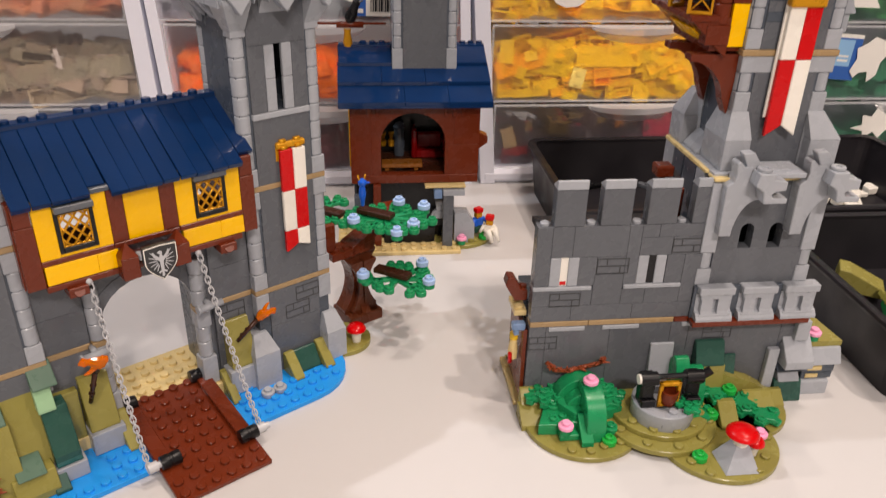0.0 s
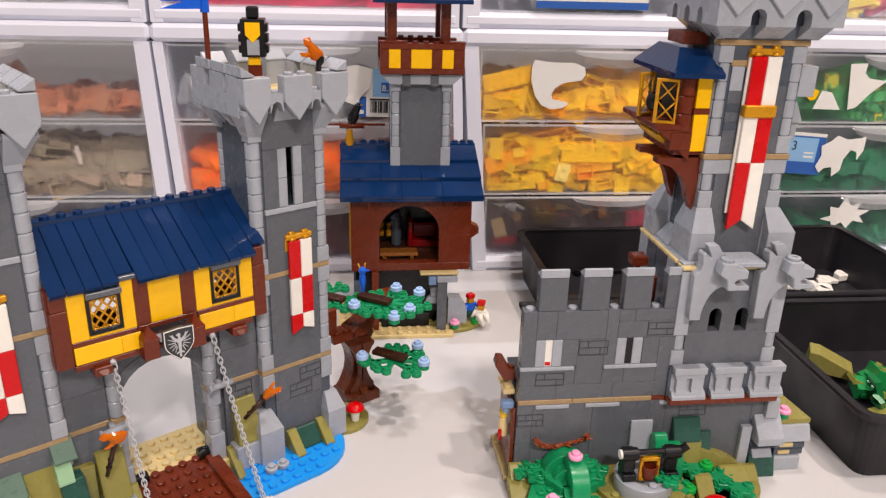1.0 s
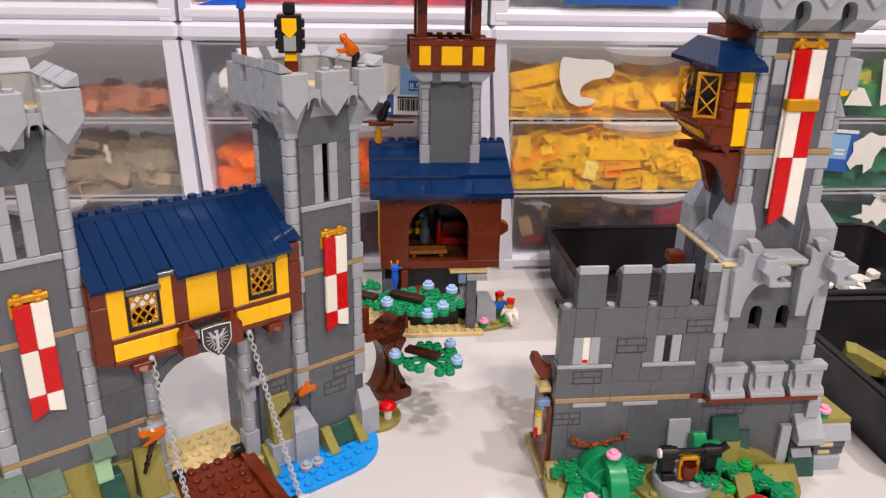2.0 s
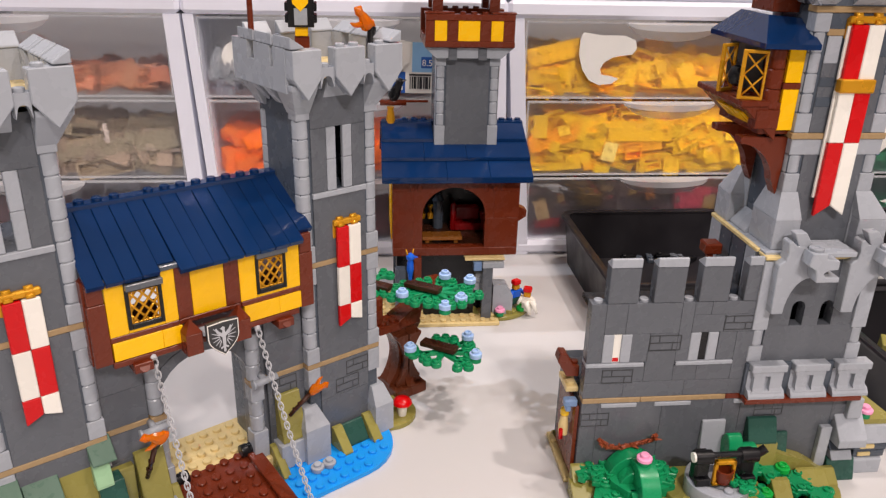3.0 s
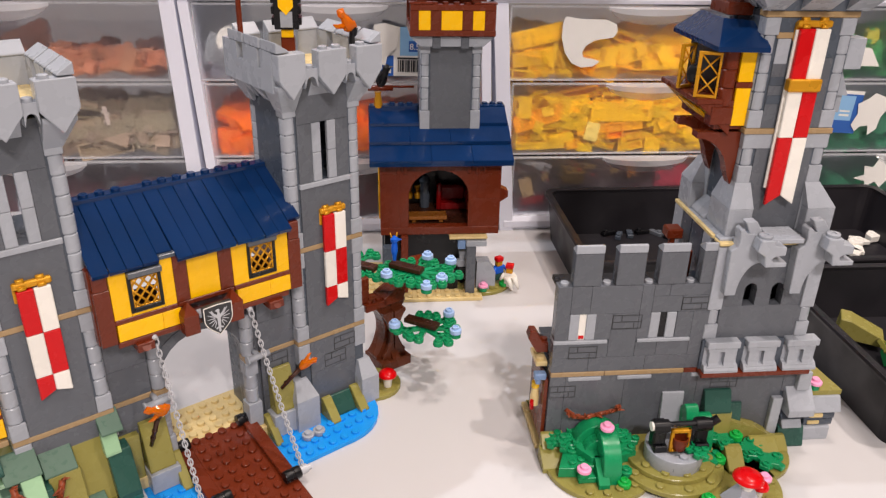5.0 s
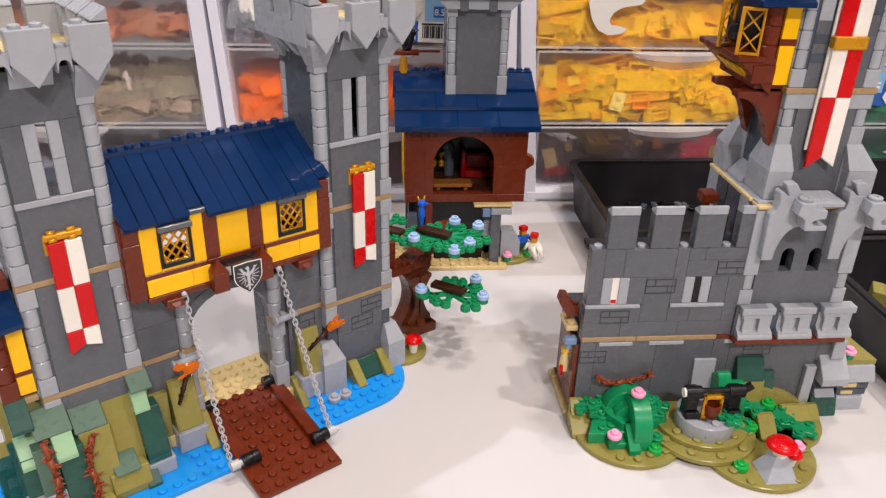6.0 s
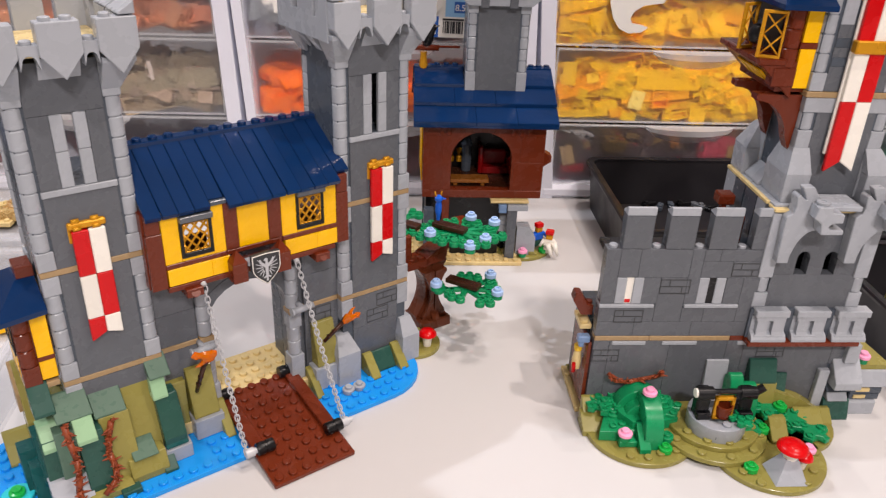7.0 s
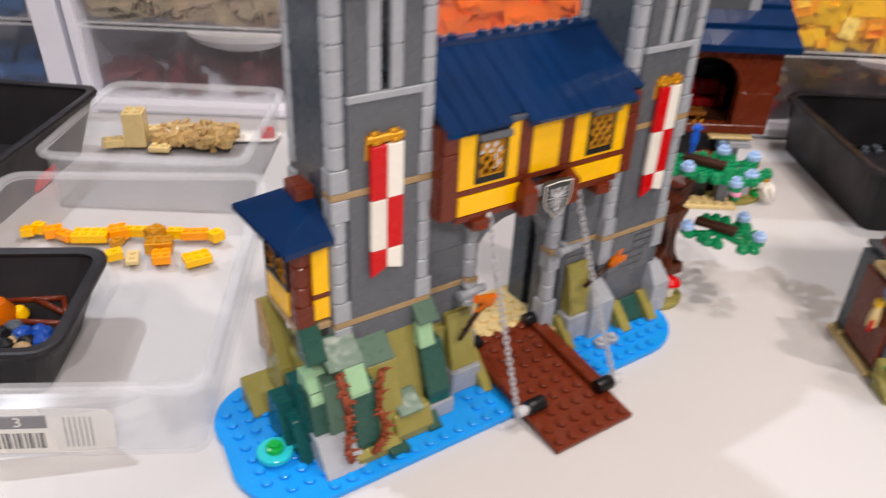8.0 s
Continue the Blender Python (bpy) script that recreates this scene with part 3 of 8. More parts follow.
# slopes and stones at the right tower's foot
wedge(right_tower, OLIVE, 21.6, 22.4, -0.1, -0.4, -1.9, 0.42, 2.0)
wedge(right_tower, DKGREEN, 22.4, 24.2, -0.1, -0.3, -1.2, 0.42, 1.9)
wedge(right_tower, OLIVE, 24.2, 25.0, -0.1, -0.4, -1.9, 0.42, 2.1)
for x, y in ((19.28, -2.04), (20.22, -2.06)):
    bm = bmesh.new()
    lathe(bm, [(0.44, 0.42), (0.48, 0.5), (0.48, 0.76), (0.42, 0.82)], (x, y, 0))
    stud(bm, x, y, 0.82, 0.28)
    part("round_plate", bm, LTGREY, right_tower, "pale grey round plate")
# slopes beside the gateway
wedge(gate_wall, OLIVE, 17.6, 19.4, 0.6, 0.3, -0.5, 2.4, 5.9)
brick(gate_wall, DKGREY2, 16.6, 3.4, 0.42, 20.0, 5.0, 10.5, "rear_wall")
brick(gate_wall, LTGREY, 17.3, -0.7, 0.42, 19.5, 0.6, 2.4, "base_brick")
wedge(gate_wall, OLIVE, 16.9, 17.5, 0.5, 0.1, -1.6, 0.42, 2.2)
wedge(gate_wall, OLIVE, 7.9, 9.7, 0.6, 0.2, -0.7, 2.0, 5.6)
brick(gate_wall, LTGREY, 7.8, -1.0, 0.42, 9.9, 0.6, 2.0, "base_brick")
wedge(gate_wall, OLIVE, 9.6, 10.3, 0.3, 0.0, -1.9, 0.42, 2.4)


def torch(parent, hx, hy, hz, tx, ty, tz):
    bm = bmesh.new()
    tube(bm, (hx, hy, hz), (tx, ty, tz), 0.14, 0.17, 8)
    tube(bm, (tx, ty, tz), (tx + (tx - hx) * 0.25, ty + (ty - hy) * 0.25, tz + (tz - hz) * 0.25), 0.26, 0.34, 10)
    for k in (0.25, 0.5):
        p = (hx + (tx - hx) * k, hy + (ty - hy) * k, hz + (tz - hz) * k)
        tube(bm, p, (p[0] + 0.02, p[1], p[2] + 0.12), 0.2, 0.2, 8)
    t = part("torch", bm, DKBROWN, parent, "dark brown torch handle")
    return t


t1 = torch(gate_wall, 8.2, -0.9, 4.5, 8.6, -2.1, 7.4)
flame(t1, 9.3, -2.5, 8.15, 1.1, (-0.99, 0, 0.08))
t2 = torch(gate_wall, 17.9, -1.0, 5.0, 19.3, -1.5, 6.5)
flame(t2, 19.15, -1.7, 6.6, 1.0, (0.93, 0, 0.3))
for x, z, d in ((9.0, 7.3, 1), (16.4, 8.0, 1)):
    bm = bmesh.new()
    tube(bm, (x - 0.6, -0.5, z), (x + 1.0, -0.5, z + 0.1), 0.24, n=10)
    tube(bm, (x - 0.6, -0.5, z), (x - 0.75, -0.5, z), 0.34, n=10)
    tube(bm, (x + 0.2, 0.6, z), (x + 0.2, -0.5, z), 0.22, n=10)
    part("chain_peg", bm, LTGREY, gate_wall, "pale grey round peg")

# timbered room over the gate
bm = bmesh.new()
box(bm, 6.3, -0.6, 12.8, 19.95, 2.4, 13.3, 0.02)
box(bm, 6.3, -0.6, 13.3, 6.9, 6.0, 17.9, 0.02)
box(bm, 19.35, -0.6, 13.3, 19.95, 6.0, 17.9, 0.02)
room = part("timber_room", bm, BROWN, GATE, "yellow half-timbered room with red-brown beams")
FY = -1.0
for x0, x1, z0, z1 in ((6.35, 7.35, 12.8, 16.6), (6.4, 7.3, 16.6, 17.9), (19.25, 20.2, 12.8, 16.6), (19.3, 20.15, 16.6, 17.9), (11.25, 12.15, 14.4, 17.9), (14.2, 15.15, 14.4, 17.9)):
    brick(room, BROWN, x0, FY - 0.02, z0, x1, -0.6, z1, "beam")
brick(room, BROWN, 7.3, FY - 0.02, 12.45, 19.1, -0.6, 12.85, "beam")
brick(room, BROWN, 7.3, FY, 14.05, 11.25, -0.6, 14.4, "beam")
brick(room, BROWN, 15.15, FY, 14.05, 19.3, -0.6, 14.4, "beam")
brick(room, BROWN, 11.25, FY, 14.05, 15.15, -0.6, 14.4, "beam")
for x0, x1, z0, z1 in ((7.35, 8.4, 14.4, 17.9), (10.45, 11.25, 14.4, 17.9), (8.4, 10.45, 14.4, 14.62), (15.15, 16.25, 14.4, 17.9), (18.28, 19.25, 14.4, 17.9), (16.25, 18.28, 14.4, 14.6), (12.15, 14.2, 14.4, 17.9)):
    brick(room, YELLOW, x0, FY + 0.03, z0, x1, -0.6, z1, "panel")
for x0, x1 in ((7.4, 10.2), (10.2, 11.4), (15.3, 17.7), (17.7, 19.25)):
    brick(room, YELLOW, x0, FY - 0.03, 12.9, x1, -0.6, 14.05, "panel")
brick(room, YELLOW, 6.25, 0.6, 15.4, 6.35, 1.6, 17.6, "panel")


def lattice_window(parent, x0, x1, z0, z1, y):
    """Black window frame with a gold lattice, in the x-z plane."""
    bm = bmesh.new()
    t = 0.2
    for a in ((x0, z0, x0 + t, z1), (x1 - t, z0, x1, z1), (x0 + t, z0, x1 - t, z0 + 0.32), (x0 + t, z1 - t, x1 - t, z1)):
        box(bm, a[0], y - 0.05, a[1], a[2], y + 0.35, a[3], 0.03)
    w = part("window_frame", bm, BLACK, parent, "black window frame with a gold lattice")
    bm = bmesh.new()
    gx0, gx1, gz0, gz1 = x0 + t, x1 - t, z0 + 0.32, z1 - t
    dx, dz = gx1 - gx0, gz1 - gz0
    for k in range(-4, 6):
        for s in (1, -1):
            pts = []
            for i in range(31):
                u = i / 30
                xx = gx0 + dx * u
                zz = (gz0 if s > 0 else gz1) + s * (dx * u * 1.25 + k * dz * 0.36)
                if gz0 <= zz <= gz1:
                    pts.append((xx, zz))
            if len(pts) > 2:
                tube(bm, (pts[0][0], y + 0.08, pts[0][1]), (pts[-1][0], y + 0.08, pts[-1][1]), 0.075, n=6)
    for a in ((gx0, gz0, gx0 + 0.09, gz1), (gx1 - 0.09, gz0, gx1, gz1), (gx0, gz0, gx1, gz0 + 0.09), (gx0, gz1 - 0.09, gx1, gz1)):
        box(bm, a[0], y + 0.02, a[1], a[2], y + 0.14, a[3], 0.02)
    part("lattice", bm, GOLD, w, "pearl-gold diamond lattice")
    bm = bmesh.new()
    box(bm, x0 + 0.1, y + 0.9, z0, x1 - 0.1, y + 1.3, z0 + 0.95, 0.04)
    part("inner_sill", bm, DKBROWN, w, "dark brown bricks behind the lattice")
    return w


for x0 in (8.4, 16.22):
    zz = 14.62
    lattice_window(room, x0, x0 + 2.05, zz, zz + 2.5, FY - 0.02)
    brick(room, DKGREY, x0 + 0.0, FY - 0.35, zz + 2.45, x0 + 2.1, -0.7, zz + 2.85, "lintel")
for x0 in (11.2, 14.25):
    bm = bmesh.new()
    box(bm, x0, -1.9, 12.3, x0 + 1.0, -0.9, 13.7)
    vs = [bm.verts.new(p) for p in ((x0, -1.9, 13.7), (x0 + 1, -1.9, 13.7), (x0 + 1, -0.9, 13.7), (x0, -0.9, 13.7), (x0 + 0.5, -1.4, 14.5))]
    for i in range(4):
        facet(bm, [vs[i], vs[(i + 1) % 4], vs[4]], (x0 + 0.5, -1.4, 13.8))
    part("beam_end", bm, BROWN, room, "red-brown block with a pointed top")
for x0 in (8.3, 17.4):
    bm = bmesh.new()
    box(bm, x0, -1.3, 11.9, x0 + 1.1, -0.1, 12.5)
    tube(bm, (x0 + 0.55, -1.35, 12.25), (x0 + 0.55, -0.6, 11.5), 0.3, 0.05, 8)
    part("beam_end", bm, BROWN, room)
# roof
def roof_z(y):
    return 20.85 + (y - 3.8) * 0.577


roof_bm = bmesh.new()
prism(roof_bm, [(-0.8, 17.5), (3.8, roof_z(3.8) - 0.5), (7.9, 17.9), (6.9, 17.5)], 0, 6.6, 20.2)
room_roof = part("roof", roof_bm, NAVY, GATE, "navy blue pitched roof of long tiles")
ang = math.degrees(math.atan(0.577))


def roof_tile(x, y_eave, w=1.0):
    ln = (3.8 - y_eave) * math.hypot(1, 0.577)

    def make(bm):
        box(bm, 0.012, -ln, -0.36, w - 0.012, 0, 0, 0.035)
    piece("roof_tile", ("rooftile", round(ln, 3), w), make, NAVY, room_roof, x, 3.8, roof_z(3.8), rx=ang + random.uniform(-0.5, 0.3), ry=random.uniform(-0.7, 0.7))


TILE_X = [6.45 + 0.994 * i for i in range(14)]
for i, x in enumerate(TILE_X):
    eave = -1.38 if i < 4 else -0.9 if i in (4, 13) else -1.6
    roof_tile(x, eave, 0.994)
bm = bmesh.new()
box(bm, 6.45, 3.4, roof_z(3.8) - 0.4, 20.35, 4.3, roof_z(3.8) + 0.04, 0.05)
for i in range(14):
    if i not in (0, 4, 13):
        stud(bm, TILE_X[i] + 0.5, 3.85, roof_z(3.8) + 0.03)
part("ridge_plate", bm, NAVY, room_roof, "navy ridge plate with studs")
bm = bmesh.new()
prism(bm, [(4.1, roof_z(3.8) - 0.2), (4.1, roof_z(3.8) - 0.6), (8.6, 17.4), (8.7, 17.75)], 0, 6.45, 20.35)
part("roof_back", bm, NAVY, room_roof)

# shield over the gate
bm = bmesh.new()
def shield_outline(cx, cz, s):
    pts = [(-1.05, 1.15), (0, 1.22), (1.05, 1.15), (1.05, 0.1)]
    for i in range(1, 7):
        a = i / 7
        pts.append((1.05 - 1.05 * a ** 1.5, 0.1 - 1.3 * a ** 0.85))
    pts.append((0, -1.25))
    for i in range(6, 0, -1):
        a = i / 7
        pts.append((-1.05 + 1.05 * a ** 1.5, 0.1 - 1.3 * a ** 0.85))
    pts.append((-1.05, 0.1))
    return [(cx + s * a, cz + s * b) for a, b in pts]


SX, SZ, SY, SS = 13.36, 13.03, -2.15, 0.9
prism(bm, shield_outline(SX, SZ, 1.06 * SS), 1, SY, SY + 0.3)
soften(bm, 0.03)
shield = part("shield", bm, INK, room, "black shield with a white spread bird and pale rim")
bm = bmesh.new()
prism(bm, shield_outline(SX, SZ, 1.03 * SS), 1, SY - 0.012, SY + 0.03)
part("shield_rim", bm, WHITE, shield, "thin pale rim")
bm = bmesh.new()
prism(bm, shield_outline(SX, SZ, 0.965 * SS), 1, SY - 0.024, SY + 0.05)
part("shield_field", bm, INK, shield)
bm = bmesh.new()


def patch(pts):
    prism(bm, [(SX + SS * u, SZ + SS * v) for u, v in pts], 1, SY - 0.04, SY + 0.02)


patch([(-0.1, -0.5), (0, -0.62), (0.1, -0.5), (0.13, 0.35), (0.07, 0.6), (-0.07, 0.6), (-0.13, 0.35)])
patch([(-0.08, 0.6), (0.08, 0.6), (0.1, 0.8), (-0.04, 0.88), (-0.24, 0.76)])
for s in (-1, 1):
    patch([(s * 0.12, 0.4), (s * 0.36, 0.62), (s * 0.48, 0.86), (s * 0.58, 0.8), (s * 0.5, 0.5), (s * 0.12, 0.1)])
    for i in range(6):
        a0 = radians(52 - 24 * i)
        r0, r1, hw = 0.22, 0.66 - 0.03 * i, 0.036
        cx, cz = 0.28 - 0.02 * i, 0.34 - 0.09 * i
        du, dv = math.cos(a0), math.sin(a0)
        patch([(s * (cx + du * r0 * 0.2 - dv * hw), cz + dv * r0 * 0.2 + du * hw), (s * (cx + du * r0 * 0.2 + dv * hw), cz + dv * r0 * 0.2 - du * hw), (s * min(0.92, cx + du * r1 + dv * 0.02), cz + dv * r1 - du * 0.02), (s * min(0.92, cx + du * r1 - dv * 0.02), cz + dv * r1 + du * 0.02)])
    patch([(s * 0.04, -0.5), (s * 0.3, -0.66), (s * 0.24, -0.76), (s * 0.03, -0.64)])
patch([(-0.05, -0.55), (0.05, -0.55), (0.09, -0.95), (0, -1.02), (-0.09, -0.95)])
part("shield_bird", bm, CHROME, shield, "white spread bird shape")
brick(room, LTGREY, 12.25, -1.85, 13.3, 14.25, -1.1, 13.65, "plate")
brick(room, DKGREY2, 10.42, -1.12, 17.7, 11.5, -0.6, 18.02, "eave_plate", "dark eave plate in the gap of the roof")

# drawbridge, hinged at the gateway and resting on the table
HY, HZ, FYB, FZB = 1.7, 1.62, -7.95, 0.36
DL = math.hypot(HY - FYB, HZ - FZB)
DA = math.degrees(math.atan2(HZ - FZB, HY - FYB))
bm = bmesh.new()
box(bm, 0, -DL, -0.36, 6.0, 0, 0, 0.05)
for i in range(6):
    for j in range(10):
        if i == 5 and j < 7 or i == 0 and j < 8:
            continue
        stud(bm, i + 0.5, -(j + 0.5) * DL / 10, 0)
bridge = part("drawbridge", bm, BROWN, GATE, "red-brown studded drawbridge lowered to the table")
bridge.matrix_basis = pose(10.35 * STUD, HY * STUD, HZ * STUD, DA)
for x0, l0, l1, h in ((5.05, 0.6, 6.95, 0.45), (0.0, 0.4, 6.2, 0.16)):
    bm = bmesh.new()
    box(bm, x0, -l1, 0.01, x0 + 0.95, -l0, h, 0.06)
    part("bridge_rail", bm, BROWN, bridge, "smooth red-brown rail")
for x, y, z in ((4.7, -0.5, 0.45), (4.95, -7.38, 0.5), (-0.3, -0.6, 0.3), (0.1, -6.65, 0.42)):
    bm = bmesh.new()
    prof = [(0.3, 0.0), (0.44, 0.02), (0.46, 0.08), (0.46, 0.5), (0.42, 0.54), (0.42, 0.7), (0.46, 0.74), (0.46, 1.17), (0.44, 1.23), (0.3, 1.25)]
    lathe(bm, prof, (x, y, z), 16, Matrix.Rotation(radians(90), 3, "Y"))
    part("hinge_roller", bm, BLACK, bridge, "black round hinge piece")
for x, y, z in ((6.25, -7.38, 0.5), (-0.6, -6.65, 0.42)):
    bm = bmesh.new()
    tube(bm, (x - 0.1, y, z), (x + 0.5, y, z), 0.34, n=12)
    tube(bm, (x + 0.5, y, z), (x + 0.8, y, z), 0.22, n=12)
    part("chain_hub", bm, CHROME, bridge, "pale grey round hub")


def chain(p0, p1, n):
    """A hanging chain of oval links from p0 to p1."""
    p0, p1 = Vector(p0), Vector(p1)
    bm = bmesh.new()
    tube(bm, p0, p0 + Vector((0, 0.3, 0.25)), 0.2, n=8)
    ch = part("chain", bm, CHROME, GATE, "pale grey plastic chain")

    def make(bm):
        ln, wd, r = 0.27, 0.15, 0.046
        pts = []
        for i in range(12):
            a = 2 * math.pi * i / 12
            pts.append(Vector((ln * math.cos(a), wd * math.sin(a), 0)))
        ring = []
        for i in range(12):
            t = (pts[(i + 1) % 12] - pts[i - 1]).normalized()
            s = Vector((0, 0, 1))
            o = t.cross(s)
            ring.append([bm.verts.new(pts[i] + (s * math.cos(k * math.pi / 2) + o * math.sin(k * math.pi / 2)) * r) for k in range(4)])
        for i in range(12):
            for k in range(4):
                bm.faces.new([ring[i][k], ring[(i + 1) % 12][k], ring[(i + 1) % 12][(k + 1) % 4], ring[i][(k + 1) % 4]]).smooth = True
        bmesh.ops.recalc_face_normals(bm, faces=bm.faces)
    d = (p1 - p0)
    for i in range(n):
        u = (i + 0.5) / n
        p = p0 + d * u + Vector((0, 0, -1.5 * u * (1 - u)))
        tan = (d + Vector((0, 0, -1.5 * (1 - 2 * u)))).normalized()
        q = tan.to_track_quat("X", "Z").to_matrix().to_4x4() @ Matrix.Rotation(math.pi / 2 * (i % 2) + 0.4, 4, "X")
        ob = piece("link", "link", make, CHROME, ch, 0, 0, 0)
        ob.matrix_basis = Matrix.Translation(p * STUD) @ q
    return ch


chain((9.5, -1.1, 12.4), (9.75, -4.95, 1.2), 35)
chain((16.06, -1.1, 12.2), (16.8, -5.68, 1.25), 36)

# rockwork below the left tower
bm = bmesh.new()
box(bm, -1.0, 0.1, 0.42, 7.8, 4.6, 5.0, 0.05)
rocks = part("rockwork", bm, OLIVE, GATE, "green and olive slope-brick rock face")
for spec in (
    (SANDGREEN, 0.2, 2.3, 0.3, 0.1, -1.4, 5.9, 7.1, 5.95), (SANDGREEN, 2.35, 4.3, 0.3, 0.1, -1.2, 5.2, 6.5, 5.3),
    (OLIVE, 4.3, 6.3, 0.4, 0.3, -1.5, 1.2, 7.0, 1.4), (SANDGREEN, 6.0, 7.4, 0.4, 0.2, -0.9, 6.5, 7.7, 6.6),
    (PALEGREEN, 6.0, 7.0, -0.2, -0.6, -1.1, 5.0, 6.5, 5.2), (DKGREEN, 6.1, 7.6, 0.2, -0.9, -2.0, 1.6, 5.1, 2.3), (LTGREY, 6.0, 7.8, 0.2, -1.8, -2.2, 0.42, 1.6, 1.5),
    (DEEPGREEN, 6.1, 7.6, -1.0, -1.4, -2.15, 1.62, 2.6, 1.7),
    (SANDGREEN, 3.9, 5.5, -0.8, -1.2, -2.6, 2.0, 2.7, 2.1), (OLIVE, 3.6, 6.0, -0.6, -2.3, -2.8, 0.42, 2.0, 0.9), (DKGREEN, 5.6, 6.5, -1.4, -2.0, -3.0, 0.42, 1.4, 0.6),
    (OLIVE, 2.5, 4.4, 0.2, -1.2, -2.4, 0.42, 5.2, 0.8), (DKGREEN, 1.1, 2.6, 0.0, -1.8, -2.7, 0.9, 4.9, 1.4), (PALEGREEN, 1.0, 2.2, -0.6, -1.4, -2.2, 4.4, 5.9, 4.7),
    (SANDGREEN, -0.1, 1.1, 0.0, -1.3, -2.1, 0.9, 5.2, 1.4), (OLIVE, 0.9, 3.6, -1.0, -2.7, -3.2, 0.42, 1.0, 0.9),
    (DKGREEN, -1.6, -0.1, 0.2, -0.9, -2.0, 0.9, 4.6, 1.0), (PALEGREEN, -1.5, -0.2, 0.6, -0.2, -1.2, 3.9, 5.4, 4.2), (DEEPGREEN, -2.4, -0.9, 0.6, -0.5, -1.6, 0.42, 2.7, 0.5),
    (LTGREY, -1.7, 0.6, -0.8, -1.9, -3.3, 0.42, 2.2, 0.45), (DKGREEN, -0.8, 0.4, 0.4, 0.2, -0.9, 6.4, 8.2, 6.6), (DEEPGREEN, -2.7, -1.2, 2.2, 0.9, -0.5, 0.42, 3.1, 0.5), (DEEPGREEN, -1.8, -0.6, 1.6, 0.2, -1.3, 1.6, 4.4, 2.0), (OLIVE, -1.7, -0.7, 4.7, 4.3, 2.4, 2.0, 7.6, 4.0),
    (DKTAN, -1.9, -1.2, 5.0, 4.7, 3.6, 4.2, 7.4, 5.6), (OLIVE, -3.2, -0.9, 5.2, 4.8, 3.2, 0.42, 2.1, 0.6),
):
    m, x0, x1, yb, yt, yf, z0, z1, zf = spec
    if -1.0 < x0 < 7.0 and yf < -0.8:
        x0, x1 = x0 - 0.7, x1 - 0.7
    wedge(rocks, m, x0, x1, yb, yt, yf, z0, z1, zf)


def vine(parent, pts, r=0.21):
    bm = bmesh.new()
    pts = [Vector(p) for p in pts]
    for a, b in zip(pts, pts[1:]):
        tube(bm, a, b, r, r * 0.9, 7)
        for k in range(7):
            p = a.lerp(b, k / 7)
            d = Vector((random.uniform(-1, 1), random.uniform(-0.9, -0.1), random.uniform(-0.2, 0.9))).normalized()
            tube(bm, p, p + d * random.uniform(0.35, 0.75), 0.14, 0.03, 5)
    return part("vine", bm, VINE, parent, "red-brown thorny vine")


vine(rocks, [(-0.15, -1.75, 6.0), (-0.1, -2.2, 5.0), (0.05, -2.35, 3.7), (-0.05, -2.6, 2.6), (-0.25, -2.75, 1.6), (-0.2, -3.1, 0.9)])
vine(rocks, [(2.5, -1.6, 5.1), (2.1, -2.0, 4.2), (1.9, -2.35, 3.3), (2.1, -2.7, 2.3), (1.9, -2.9, 1.5), (1.1, -3.1, 0.85)])
bm = bmesh.new()
box(bm, 2.0, -3.7, 0.42, 3.2, -3.0, 0.85)
part("leaf_piece", bm, DKGREEN, rocks)
# lily pad
bm = bmesh.new()
lathe(bm, [(0.95, 0.6), (1.0, 0.66), (1.0, 0.9), (0.95, 0.95)], (-3.35, -0.1, 0), 20)
pad = part("lily_pad", bm, AQUA, GATE, "clear aqua round plate with a green stud")
bm = bmesh.new()
lathe(bm, [(0.48, 0.95), (0.48, 1.2), (0.3, 1.25), (0.3, 1.42)], (-3.35, -0.1, 0))
part("bud", bm, BRIGHTGREEN, pad)

# oriel turret on the left tower's side
bm = bmesh.new()
box(bm, -1.75, 0.35, 8.2, 0.1, 4.4, 13.6, 0.03)
oriel = part("oriel", bm, BROWN, GATE, "small yellow and brown side turret with a navy roof")
brick(oriel, YELLOW, -0.85, 0.2, 9.9, 0.05, 0.6, 13.4, "panel")
brick(oriel, YELLOW, -0.85, 0.2, 8.3, 0.05, 0.6, 9.6, "panel")
brick(oriel, BROWN, -0.9, 0.16, 9.6, 0.05, 0.6, 9.9, "beam")
for z in (9.4, 10.6, 11.8):
    log_brick(oriel, -1.35, 0.55, z, 1.2, BROWN)
brick(oriel, BROWN, -1.85, 0.1, 8.1, -0.85, 1.0, 9.4, "beam")
brick(oriel, DKTAN, -1.85, 0.1, 7.7, 0.05, 4.4, 8.1, "plate")
brick(oriel, YELLOW, -1.85, 1.2, 8.3, -1.7, 3.9, 9.9, "panel")
bm = bmesh.new()
for a in ((1.1, 9.9, 1.3, 13.4), (3.8, 9.9, 4.0, 13.4), (1.3, 9.9, 3.8, 10.15), (1.3, 13.15, 3.8, 13.4), (2.45, 10.1, 2.65, 13.2)):
    box(bm, -1.88, a[0], a[1], -1.7, a[2], a[3], 0.02)
ow = part("window_frame", bm, BLACK, oriel, "dark side window")
bm = bmesh.new()
